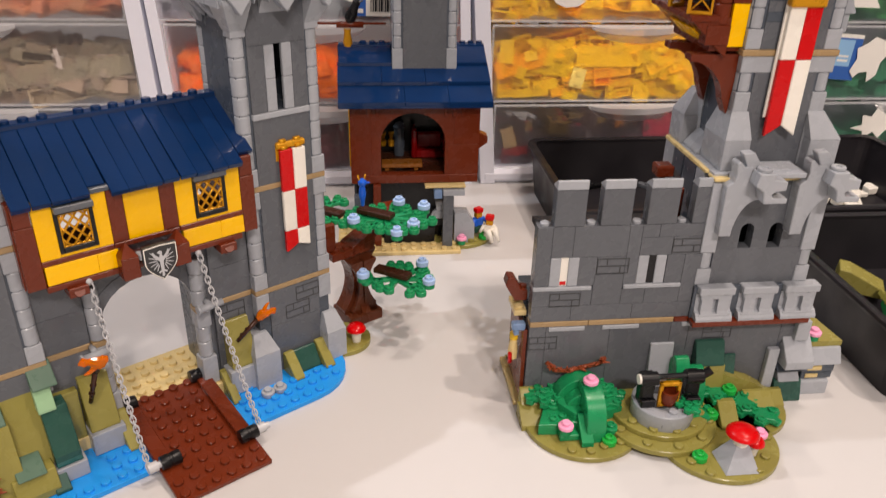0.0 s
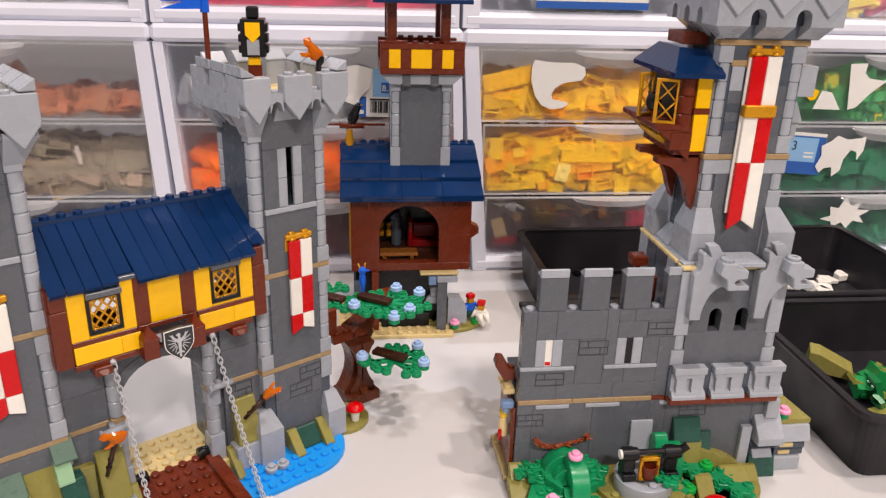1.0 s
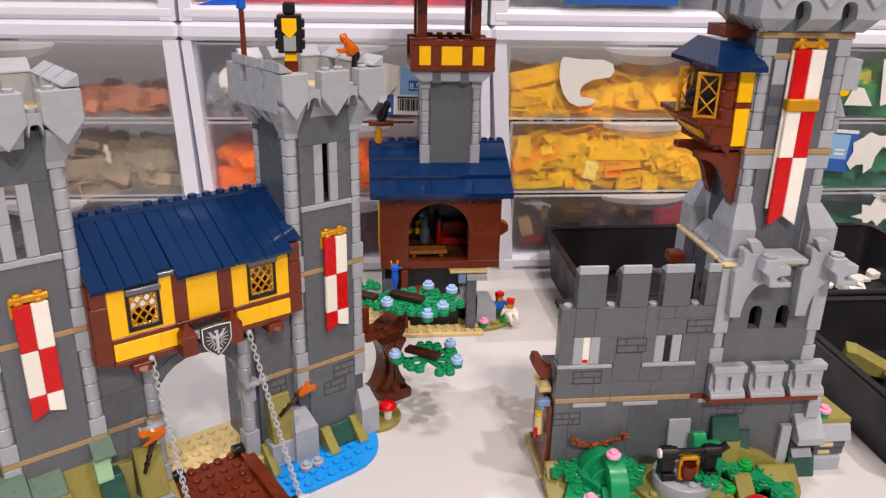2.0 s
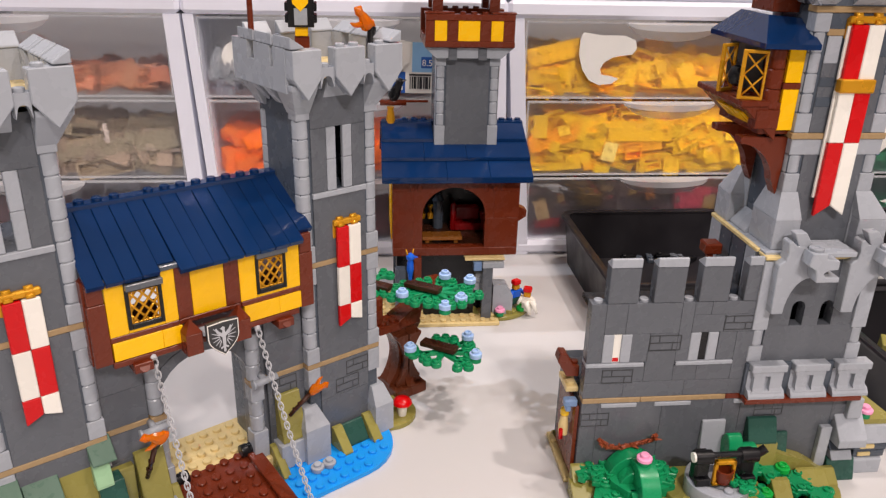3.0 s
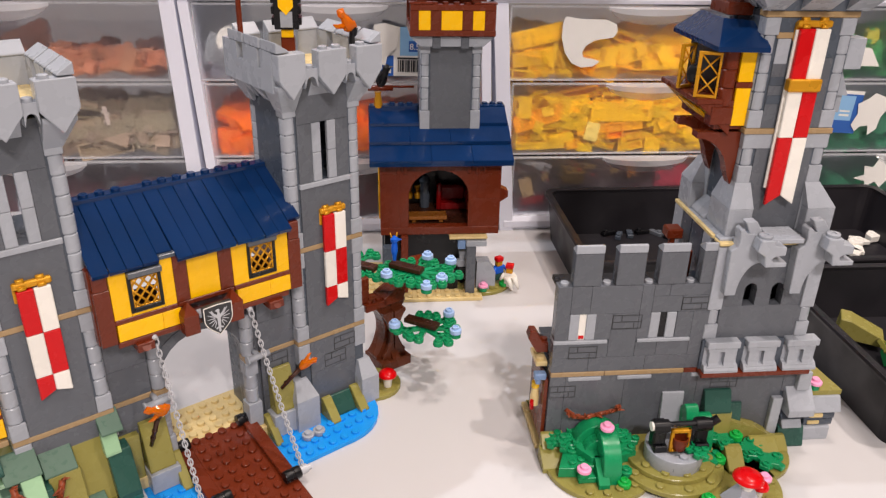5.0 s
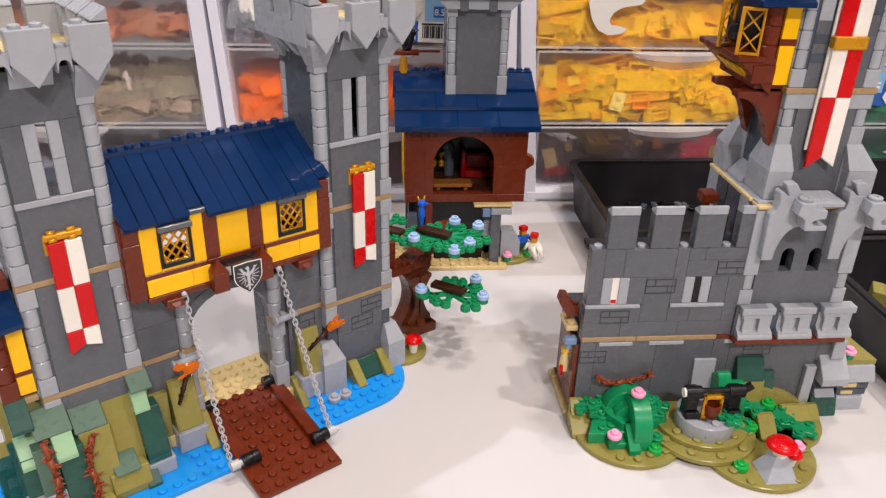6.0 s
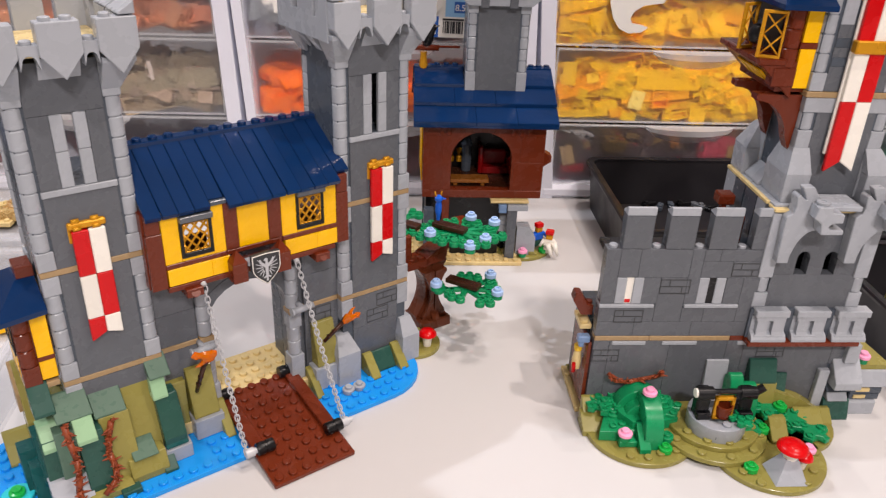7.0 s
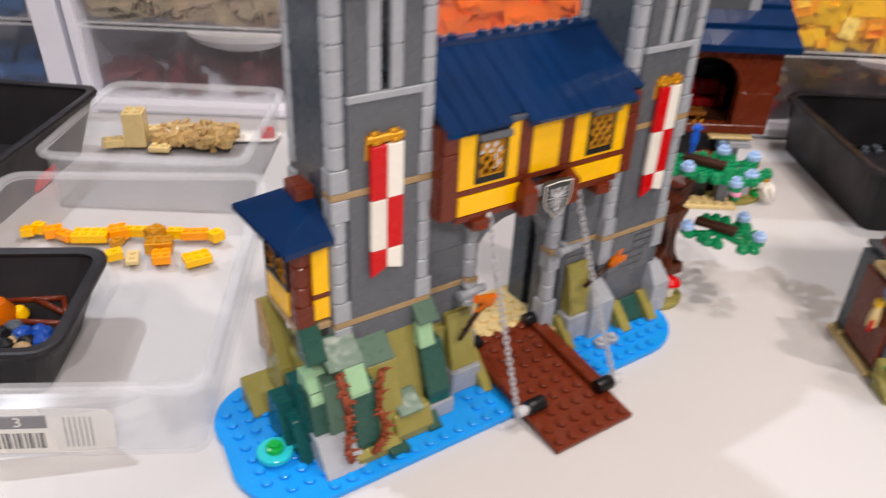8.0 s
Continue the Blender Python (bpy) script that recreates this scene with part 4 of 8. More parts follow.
for k in range(5):
    for s in (1, -1):
        z0 = 10.2 + k * 0.6
        tube(bm, (-1.8, 1.3, z0 if s > 0 else z0 + 0.8), (-1.8, 3.8, z0 + 0.8 if s > 0 else z0), 0.05, n=5)
part("lattice", bm, GOLD, ow)
bm = bmesh.new()
lo = [(-2.65, -0.8, 13.3), (0.15, -0.4, 13.3), (0.15, 5.2, 13.45), (-3.0, 5.0, 13.55)]
hi = [(-0.95, 1.6, 14.6), (0.1, 1.6, 14.6), (0.1, 3.3, 14.7), (-0.95, 3.3, 14.7)]
vl, vh, vb = [bm.verts.new(p) for p in lo], [bm.verts.new(p) for p in hi], [bm.verts.new((p[0], p[1], p[2] - 0.3)) for p in lo]
mid = (-1, 2, 13.9)
for i in range(4):
    j = (i + 1) % 4
    facet(bm, [vl[i], vl[j], vh[j], vh[i]], mid)
    facet(bm, [vb[i], vb[j], vl[j], vl[i]], mid)
facet(bm, vh, mid)
facet(bm, vb, mid)
part("roof", bm, NAVY, oriel, "navy blue hipped roof")
brick(oriel, BROWN, -0.85, 1.65, 14.5, 0.15, 3.2, 15.3, "chimney")
oriel.matrix_basis = pose(0.38 * STUD, 0, 0)


# ---- toy keep with a wall and a tower ----
KEEP = thing("toy_keep", "grey toy-brick castle wall with tower and garden on the table", "toy castle", 11.45, 42.78, 0, 0.31)

# olive ground plates
bm = bmesh.new()
def disc(cx, cy, r, z0, z1, n=40):
    lathe(bm, [(r - 0.04, z0), (r, z0 + 0.04), (r, z1 - 0.04), (r - 0.04, z1)], (cx, cy, 0), n)


disc(3.7, -1.9, 4.05, 0.0, 0.4)
disc(12.2, -4.7, 4.0, 0.0, 0.4)
disc(15.2, -1.3, 3.35, 0.0, 0.4)
box(bm, -0.2, -0.8, 0.0, 20.0, 6.0, 0.4)
for x, y in ((2.2, -5.1), (3.4, -5.3), (4.4, -4.9), (5.6, -4.6), (9.6, -6.8), (10.4, -7.9), (14.6, -6.8), (13.6, -7.9), (17.2, -3.4), (17.6, -2.4), (10.2, -5.9), (15.6, -5.0)):
    stud(bm, x, y, 0.4)
ground = part("ground_plate", bm, OLIVE, KEEP, "olive rounded ground plates with studs")
bm = bmesh.new()
disc(8.9, -2.4, 3.9, 0.4, 0.8)
for a in range(205, 345, 34):
    stud(bm, 8.9 + 3.4 * math.cos(radians(a)), -2.4 + 3.4 * math.sin(radians(a)), 0.8)
part("terrace_plate", bm, OLIVE, KEEP, "olive half-round stepped plate")
bm = bmesh.new()
disc(9.0, -1.9, 3.4, 0.8, 1.2)
for a in range(215, 345, 30):
    stud(bm, 9.0 + 2.85 * math.cos(radians(a)), -1.9 + 2.85 * math.sin(radians(a)), 1.2)
part("terrace_plate", bm, OLIVE, KEEP, "olive half-round stepped plate")

# wall
bm = bmesh.new()
box(bm, 0.06, 0.1, 0.4, 11.2, 1.0, 14.0, 0.03)
box(bm, 11.0, 0.15, 0.4, 19.9, 7.5, 6.9, 0.03)
box(bm, 11.0, 0.15, 6.9, 18.8, 7.5, 11.9, 0.03)
box(bm, 11.0, 1.6, 11.9, 18.8, 7.5, 17.0, 0.03)
box(bm, 0.06, 0.1, 0.4, 0.9, 6.0, 6.7, 0.03)
box(bm, 0.5, 0.5, 6.75, 18.8, 6.5, 7.1, 0.03)
keep_wall = part("wall", bm, DKGREY2, KEEP, "dark grey brick-built wall with battlements")
for x0, x1, z0, z1 in ((0, 1.15, 0.4, 5.0), (1.15, 5.6, 0.4, 6.7), (0, 1.15, 5.0, 6.7), (5.6, 9.9, 0.4, 6.7), (9.9, 13.6, 0.4, 4.0), (9.9, 11.2, 4.0, 6.7), (11.2, 13.6, 4.0, 6.7), (13.6, 18.0, 0.4, 6.7), (18.0, 20.0, 4.6, 6.7)):
    brick(keep_wall, DKGREY, x0, 0, z0, x1, 0.9, z1, "panel")
for x0, x1, m in ((0, 4, DKTAN), (4, 10, DKTAN), (10, 16, BROWN), (16, 20, BROWN)):
    brick(keep_wall, m, x0, -0.06, 6.7, x1, 0.9, 7.1, "band_plate", "dark-tan plate" if m is DKTAN else "red-brown plate")
brick(keep_wall, BROWN, 10.95, -0.92, 6.72, 19.3, -0.07, 7.09, "band_plate", "red-brown plate")
for x0, x1 in ((1.3, 3.8), (5.0, 7.6), (10.6, 13.0)):
    brick(keep_wall, LTGREY, x0, -0.12, 6.35, x1, 0.5, 6.68, "ledge_tile")
for x0, x1, z0, z1 in ((0, 2.7, 7.1, 8.3), (2.7, 6.9, 7.1, 8.3), (6.9, 11.2, 7.1, 8.3), (0, 4.0, 8.3, 9.5), (4.0, 6.0, 8.3, 10.6), (6.0, 7.6, 8.3, 9.5), (7.6, 10.0, 8.3, 9.5), (10.0, 11.3, 8.3, 11.9), (0, 1.0, 9.8, 14.1), (2.85, 4.1, 9.8, 11.9), (4.1, 6.0, 10.6, 11.9), (6.0, 6.85, 9.8, 14.1), (8.8, 10.0, 9.8, 11.9), (1.0, 2.4, 11.9, 14.1), (2.4, 6.0, 11.9, 14.1), (6.85, 9.0, 11.9, 13.2), (6.85, 8.0, 13.2, 14.1), (8.0, 11.3, 13.2, 14.1), (9.0, 11.3, 11.9, 13.2)):
    brick(keep_wall, DKGREY, x0, 0, z0, x1, 0.9, z1, "panel")
for x0 in (-0.05, 6.05):
    brick(keep_wall, LTGREY, x0, -0.14, 9.5, x0 + 3.95, 0.9, 9.8, "window_sill")
for x0 in (1.0, 6.85):
    for k in (0, 1):
        brick(keep_wall, LTGREY, x0 + k * 1.2, -0.04, 9.8, x0 + 0.72 + k * 1.2, 0.9, 11.9, "window_jamb")
    # black sheet paints the shade of one hollow slit; the other is white
    bm = bmesh.new()
    box(bm, x0 + 0.7, 0.08, 9.82, x0 + 1.22, 0.105, 11.88, 0.002)
    part("window_slit", bm, BLACK if x0 > 2 else WHITE, keep_wall, "flat sheet in place of a hollow window slit")
brick(keep_wall, RED, 1.7, 0.06, 9.82, 2.2, 0.3, 10.2, "slit_piece", "small red piece behind the slit")
for x0, x1, z0, z1 in ((1.15, 3.25, 8.2, 9.3), (4.1, 6.25, 10.6, 11.8), (9.0, 10.97, 12.0, 13.1), (0.02, 1.98, 4.85, 5.95), (12.25, 14.35, 5.2, 6.25)):
    print_lines(keep_wall, x0, x1, -0.004, z0, z1)
for x0, x1 in ((1, 3), (4, 6), (7, 9), (10, 11.05)):
    brick(keep_wall, DKGREY, x0, 0.0, 14.1, x1, 0.9, 16.6, "merlon")
    bm = bmesh.new()
    prism(bm, [(-0.01, 16.6), (0.95, 16.6), (0.95, 16.72), (0.2, 17.2), (-0.01, 17.2)], 0, x0 + 0.01, x1 - 0.01)
    soften(bm, 0.04)
    part("cap_slope", bm, LTGREY, keep_wall)
bm = bmesh.new()
for x in (0.5, 3.5, 6.5, 9.5):
    stud(bm, x, 0.45, 14.1)
part("wall_stud", bm, LTGREY, keep_wall)
bm = bmesh.new()
box(bm, 0.6, 1.0, 12.6, 10.8, 4.2, 13.0)
for x in (2.5, 5.5, 8.5):
    box(bm, x, 1.1, 13.0, x + 1.2, 2.0, 13.9)
    stud(bm, x + 0.6, 1.5, 13.9)
part("walkway", bm, BLACK, keep_wall, "black walkway behind the battlements")
bm = bmesh.new()
box(bm, 9.3, 2.2, 13.0, 10.2, 3.2, 15.6)
box(bm, 9.2, 4.6, 15.4, 10.4, 5.8, 16.2, 0.1)
box(bm, 9.5, 4.8, 13.0, 9.9, 5.2, 15.4)
part("timber_post", bm, BROWN, keep_wall, "red-brown timber posts behind the wall")
# the end of the wall with its brown gate leaf and tan hinge
bm = bmesh.new()
prism(bm, [(-1.55, 9.3), (-1.4, 9.9), (-0.95, 9.85), (-0.45, 9.0), (-0.02, 8.9), (-0.02, 8.1), (-0.85, 8.1)], 1, 1.2, 2.2)
soften(bm, 0.06)
stud(bm, -0.25, 1.7, 8.9, 0.24)
box(bm, -0.3, 0.3, 0.8, -0.02, 4.4, 6.3, 0.04)
part("gate_leaf", bm, BROWN, KEEP, "red-brown timber end piece")
bm = bmesh.new()
box(bm, -0.9, 0.9, 7.1, -0.05, 3.0, 7.5)
stud(bm, -0.5, 1.4, 7.5)
stud(bm, -0.5, 2.4, 7.5)
part("hinge_plate", bm, TAN, KEEP, "tan studded plate")
bm = bmesh.new()
box(bm, -0.62, 0.3, 0.0, 0.0, 5.8, 0.4)
stud(bm, -0.3, 4.6, 0.4, 0.24)
part("edge_plate", bm, TAN, KEEP, "tan plate")
bm = bmesh.new()
box(bm, -1.1, 0.25, 6.3, -0.2, 0.85, 6.85, 0.08)
box(bm, -0.95, 0.3, 5.9, -0.6, 0.8, 6.3, 0.06)
part("clip", bm, SANDBLUE, KEEP, "sand-blue clip")

bm = bmesh.new()
lathe(bm, [(0.2, 3.4), (0.34, 3.5), (0.36, 4.2), (0.26, 4.9), (0.16, 5.0)], (-0.72, 1.3, 0), 12)
side_figure = part("wall_ornament", bm, TAN, KEEP, "small tan and yellow ornament on the wall's end")
bm = bmesh.new()
lathe(bm, [(0.2, 5.0), (0.3, 5.08), (0.3, 5.5), (0.2, 5.58)], (-0.72, 1.3, 0), 14)
part("ornament_top", bm, SKIN, side_figure, "yellow round top")
bm = bmesh.new()
tube(bm, (-0.95, 1.0, 3.3), (-1.0, 0.9, 4.1), 0.16, 0.14, 10)
part("ornament_bar", bm, RED, side_figure, "red bar")

# lower tower front with its arches
brick(keep_wall, DKGREY, 11.9, 0.02, 7.1, 18.1, 0.9, 12.2, "panel")
pts = [(11.9, 12.2)]
for x0 in (13.35, 15.35):
    pts += [(x0 + 0.09, 12.2), (x0 + 0.09, 13.5)]
    for i in range(1, 10):
        a = math.pi * (1 - i / 10)
        pts.append((x0 + 0.55 + 0.46 * math.cos(a), 13.5 + 0.5 * math.sin(a)))
    pts += [(x0 + 1.01, 13.5), (x0 + 1.01, 12.2)]
pts += [(18.1, 12.2), (18.1, 16.9), (11.9, 16.9)]
bm = bmesh.new()
prism(bm, pts, 1, 0.03, 0.9)
part("window_panel", bm, DKGREY, keep_wall, "dark grey panel with two small arched windows")
# black sheet paints the dark interior behind both arched windows
bm = bmesh.new()
box(bm, 13.0, 1.45, 11.95, 16.8, 1.55, 14.6, 0.005)
part("window_dark", bm, BLACK, keep_wall)
for x in (11.45, 18.35):
    brick(keep_wall, LTGREY, x - 0.5, -0.1, 9.6, x + 0.5, 0.9, 10.8, "corner_brick")
    log_brick(keep_wall, x, 0.4, 10.8)
    brick(keep_wall, LTGREY, x - 0.55, -0.15, 12.0, x + 0.5, 0.9, 16.9, "corner_brick")
for x0 in (11.25, 14.25, 17.25):
    bm = bmesh.new()
    prism(bm, [(0.2, 7.1), (-0.85, 7.1), (-0.85, 7.3), (-0.62, 7.62), (-0.36, 7.7), (-0.28, 7.8), (-0.28, 9.0), (0.2, 9.0)], 0, x0 - 0.1, x0 + 2.45)
    for u in (0.2, 1.36):
        prism(bm, [(-0.27, 7.66), (-0.72, 7.6), (-0.64, 7.85), (-0.6, 9.05), (-0.27, 9.05)], 0, x0 + u, x0 + u + 0.78)
    box(bm, x0 + 0.06, -0.74, 7.32, x0 + 2.29, -0.3, 7.62, 0.05)
    box(bm, x0 + 0.1, -0.62, 8.7, x0 + 2.25, 0.2, 9.1, 0.05)
    box(bm, x0 - 0.06, -0.72, 9.05, x0 + 2.41, 0.2, 9.6, 0.06)
    part("balustrade", bm, LTGREY, keep_wall, "pale grey ribbed balustrade panel")
for x0 in (10.95, 13.6, 16.6):
    brick(keep_wall, DKGREY2, x0, -0.22, 7.1, x0 + 0.62, 0.2, 9.5, "panel")
# quarter arches that carry the spouts
for x in (0.0, 4.75):
    bm = bmesh.new()
    pts = [(11.55, 13.5), (12.35, 13.5)]
    for i in range(1, 11):
        a = radians(9 * i)
        pts.append((12.35 + 1.35 * (1 - math.cos(a)), 13.5 + 2.5 * math.sin(a)))
    pts += [(14.2, 16.0), (14.2, 17.2), (13.2, 18.2), (12.4, 18.2), (12.05, 18.55), (11.85, 18.4), (11.95, 17.7), (11.85, 17.2), (11.6, 17.05), (11.45, 16.9)]
    prism(bm, [(x + u, v) for u, v in pts], 1, -0.8, 0.1)
    soften(bm, 0.05)
    part("quarter_arch", bm, LTGREY, keep_wall, "pale grey quarter arch under the spout")
    bm = bmesh.new()
    prism(bm, [(x + 13.45, 16.15), (x + 14.95, 16.15), (x + 14.95, 16.5), (x + 14.0, 16.52), (x + 13.85, 16.75), (x + 14.1, 16.95), (x + 14.75, 17.0), (x + 14.75, 17.6), (x + 13.9, 17.75), (x + 13.9, 18.12), (x + 12.9, 18.12), (x + 12.75, 17.3), (x + 13.3, 16.95)], 1, -1.85, -0.78)
    soften(bm, 0.06)
    spout = part("spout", bm, LTGREY, keep_wall, "pale grey projecting beast-head spout")
    bm = bmesh.new()
    lathe(bm, [(0.44, 18.12), (0.46, 18.16), (0.46, 18.3), (0.42, 18.34), (0.2, 18.34), (0.18, 18.26)], (x + 13.4, -1.25, 0), 14)
    part("eye_stud", bm, LTGREY, spout)
    bm = bmesh.new()
    prism(bm, [(x + 12.1, 19.05), (x + 12.85, 19.1), (x + 13.35, 18.38), (x + 13.3, 18.14), (x + 12.55, 18.14)], 1, -0.78, -0.1)
    soften(bm, 0.05)
    part("horn", bm, LTGREY, spout)
for x0, x1 in ((10.9, 11.95), (14.3, 16.7)):
    brick(keep_wall, TAN, x0, -0.22, 17.0, x1, 0.9, 17.26, "band_plate", "tan plate")
brick(keep_wall, LTGREY, 14.25, -0.85, 17.4, 16.5, 1.4, 17.75, "ledge_tile")
bm = bmesh.new()
box(bm, 11.0, 0.2, 17.0, 19.0, 7.6, 17.4, 0.03)
part("gallery_floor", bm, LTGREY, keep_wall)

# terrace at the tower's left side
brick(keep_wall, TAN, 10.75, 0.95, 17.12, 11.3, 7.9, 17.4, "band_plate", "tan plate")
for y0, y1, m in ((1.2, 2.4, LTGREY), (2.5, 4.4, DKGREY2), (4.5, 6.1, DKGREY2), (6.2, 7.8, LTGREY)):
    brick(keep_wall, m, 10.8, y0, 14.0, 11.25, y1, 17.1, "panel")
bm = bmesh.new()
prism(bm, [(11.25, 17.4), (12.6, 17.4), (12.6, 19.0), (12.4, 19.0), (11.25, 17.55)], 1, 3.72, 5.98)
soften(bm, 0.04)
part("slope_stone", bm, LTGREY, keep_wall, "pale grey slope")

# upper tower
bm = bmesh.new()
TY = 1.5
box(bm, 12.1, TY + 0.1, 17.4, 17.9, 6.5, 32.2, 0.03)
keep_tower = part("tower", bm, DKGREY2, KEEP, "tall square grey tower with pale corner columns")
brick(keep_tower, DKGREY, 13, TY, 17.4, 17, TY + 0.8, 23.6, "panel")
brick(keep_tower, DKGREY, 13, TY, 24.8, 17, TY + 0.8, 29.4, "panel")
brick(keep_tower, DKGREY2, 13, TY, 29.4, 17, TY + 0.8, 31.9, "panel")
brick(keep_tower, LTGREY, 12.0, TY - 0.05, 23.4, 18.0, TY + 0.9, 24.4, "course")
brick(keep_tower, DKTAN, 11.9, TY - 0.1, 24.4, 18.1, TY + 0.9, 24.8, "band_plate", "dark-tan plate")
brick(keep_tower, DKTAN, 11.9, TY - 0.1, 31.9, 18.1, TY + 0.9, 32.3, "band_plate", "dark-tan plate")
brick(keep_tower, DKTAN, 12.9, TY - 0.06, 30.6, 14.2, TY + 0.7, 31.0, "band_plate")
brick(keep_tower, LTGREY, 13.0, TY - 0.05, 29.0, 13.9, TY + 0.7, 30.6, "brick")
for z in (26.4, 27.6):
    brick(keep_tower, DKGREY2, 13.0, TY - 0.05, z, 14.0, TY + 0.7, z + 0.6, "brick")
for x in (12.5, 17.5):
    for y in (TY + 0.45, 6.1):
        brick(keep_tower, LTGREY, x - 0.5, y - 0.5, 17.4, x + 0.5, y + 0.5, 22.2, "corner_brick")
        log_brick(keep_tower, x, y, 22.2)
        z = 24.8
        brick(keep_tower, LTGREY, x - 0.5, y - 0.5, 24.8, x + 0.5, y + 0.5, 26.0, "corner_brick")
        for i in range(4):
            log_brick(keep_tower, x, y, 26.0 + 1.2 * i)
        brick(keep_tower, LTGREY, x - 0.5, y - 0.5, 30.8, x + 0.5, y + 0.5, 31.9, "corner_brick")
for x0, x1, y0, y1 in ((11.5, 13.2, 0.6, 3.7), (17.1, 19.1, 0.6, 3.0), (11.0, 13.1, 6.0, 8.0)):
    bm = bmesh.new()
    box(bm, x0, y0, 17.4, x1, y1, 19.4, 0.05)
    prof = [(x0, y0, 19.4), (x1, y0, 19.4), (x1, y1, 19.4), (x0, y1, 19.4)]
    cx = 12.5 if x0 < 14 else 17.5
    top = [(cx - 0.55, max(y0 + 0.7, TY - 0.1), 21.0), (cx + 0.55, max(y0 + 0.7, TY - 0.1), 21.0), (cx + 0.55, y1 - 0.4, 21.0), (cx - 0.55, y1 - 0.4, 21.0)]
    va, vb = [bm.verts.new(p) for p in prof], [bm.verts.new(p) for p in top]
    for i in range(4):
        facet(bm, [va[i], va[(i + 1) % 4], vb[(i + 1) % 4], vb[i]], (cx, (y0 + y1) / 2, 19.8))
    facet(bm, vb, (cx, (y0 + y1) / 2, 19))
    part("pedestal", bm, LTGREY, keep_tower, "pale grey pedestal with a sloped top")
# right-hand stones of the tower
bm = bmesh.new()
box(bm, 18.0, 1.8, 28.6, 19.2, 3.0, 30.6)
box(bm, 18.0, 2.4, 25.6, 18.8, 3.6, 27.0)
prism(bm, [(18.0, 26.8), (19.0, 26.8), (18.0, 29.0)], 1, 2.2, 3.4)
part("side_stone", bm, LTGREY, keep_tower)
# crown
def wall_with_arches(axis, lo, hi, z0, z1, mids, hw, rise, d0, d1, parent):
    """A parapet wall whose foot is cut by arched openings."""
    pts = [(lo, z0)]
    for c in mids:
        pts.append((c - hw, z0))
        for i in range(9):
            a = math.pi * (1 - i / 8)
            pts.append((c + hw * math.cos(a), z0 + rise + hw * math.sin(a)))
        pts.append((c + hw, z0))
    pts += [(hi, z0), (hi, z1), (lo, z1)]
    bm = bmesh.new()
    prism(bm, pts, axis, d0, d1)
    return part("parapet_wall", bm, LTGREY, parent, "pale grey parapet cut by small arches")


bm = bmesh.new()
rings = [[bm.verts.new(p) for p in ((xa, ya, z), (xb, ya, z), (xb, yb, z), (xa, yb, z))] for xa, xb, ya, yb, z in ((12.0, 18.0, 1.4, 6.6, 32.3), (11.6, 19.1, 1.2, 7.8, 33.2), (11.6, 19.1, 1.2, 7.8, 36.2))]
for p, q in zip(rings, rings[1:]):
    for i in range(4):
        bm.faces.new([p[i], p[(i + 1) % 4], q[(i + 1) % 4], q[i]])
bm.faces.new(rings[0][::-1])
bm.faces.new(rings[-1])
crown = part("crown", bm, DKGREY2, keep_tower, "pale grey flared battlement crown")
wall_with_arches(1, 10.8, 19.2, 33.2, 36.4, (13.5, 16.5), 0.5, 0.55, 0.05, 0.95, crown)
wall_with_arches(0, 0.96, 7.9, 33.2, 36.4, (2.6, 4.6, 6.6), 0.38, 0.6, 10.8, 11.5, crown)
for xa, xb in ((11.6, 13.0), (14.0, 16.0), (17.0, 18.6)):
    bm = bmesh.new()
    prism(bm, [(0.06, 33.2), (1.5, 32.3), (1.5, 33.2)], 0, xa, xb)
    part("corbel", bm, LTGREY, crown)
for xa, ya in ((10.8, 0.06),):
    bm = bmesh.new()
    vs = [bm.verts.new(p) for p in ((10.8, 0.06, 33.2), (11.6, 0.06, 33.2), (11.6, 1.3, 33.2), (10.8, 1.3, 33.2), (12.0, 1.4, 32.3))]
    bm.faces.new([vs[3], vs[2], vs[1], vs[0]])
    for i, j in ((0, 1), (1, 2), (2, 3), (3, 0)):
        bm.faces.new([vs[i], vs[j], vs[4]])
    bmesh.ops.recalc_face_normals(bm, faces=bm.faces)
    part("corbel", bm, LTGREY, crown)
for ya, yb in ((1.2, 2.2), (3.0, 4.2), (5.0, 6.2)):
    bm = bmesh.new()
    prism(bm, [(10.82, 33.2), (12.0, 32.3), (12.0, 33.2)], 1, ya, yb)
    part("corbel", bm, LTGREY, crown)
for c in (12.0, 15.0, 18.0):
    merlon(crown, c - 1.3, c + 1.3, -0.2, 0.04, 33.8, 35.2, 37.2)
for y0 in (1.2, 3.4, 5.6):
    merlon_side(crown, y0, y0 + 1.9, 10.55, 10.79, 34.9, 35.6, 37.2)

# long banner, leaning out from the tower
hold = banner(keep_tower, 14.05, TY - 0.2, 31.3, (3.5, 3.5, 3.97), w=2.02, tails=(1.2, 1.02, 1.19))
bm = bmesh.new()
box(bm, 13.93, TY - 0.85, 27.38, 16.12, TY - 0.1, 28.2, 0.08)
part("banner_clip", bm, GOLD, hold, "pearl-gold bar across the banner")
bm = bmesh.new()
box(bm, 13.93, TY - 0.32, 20.7, 16.05, TY - 0.14, 31.2, 0.03)
part("banner_back", bm, WHITE, hold)

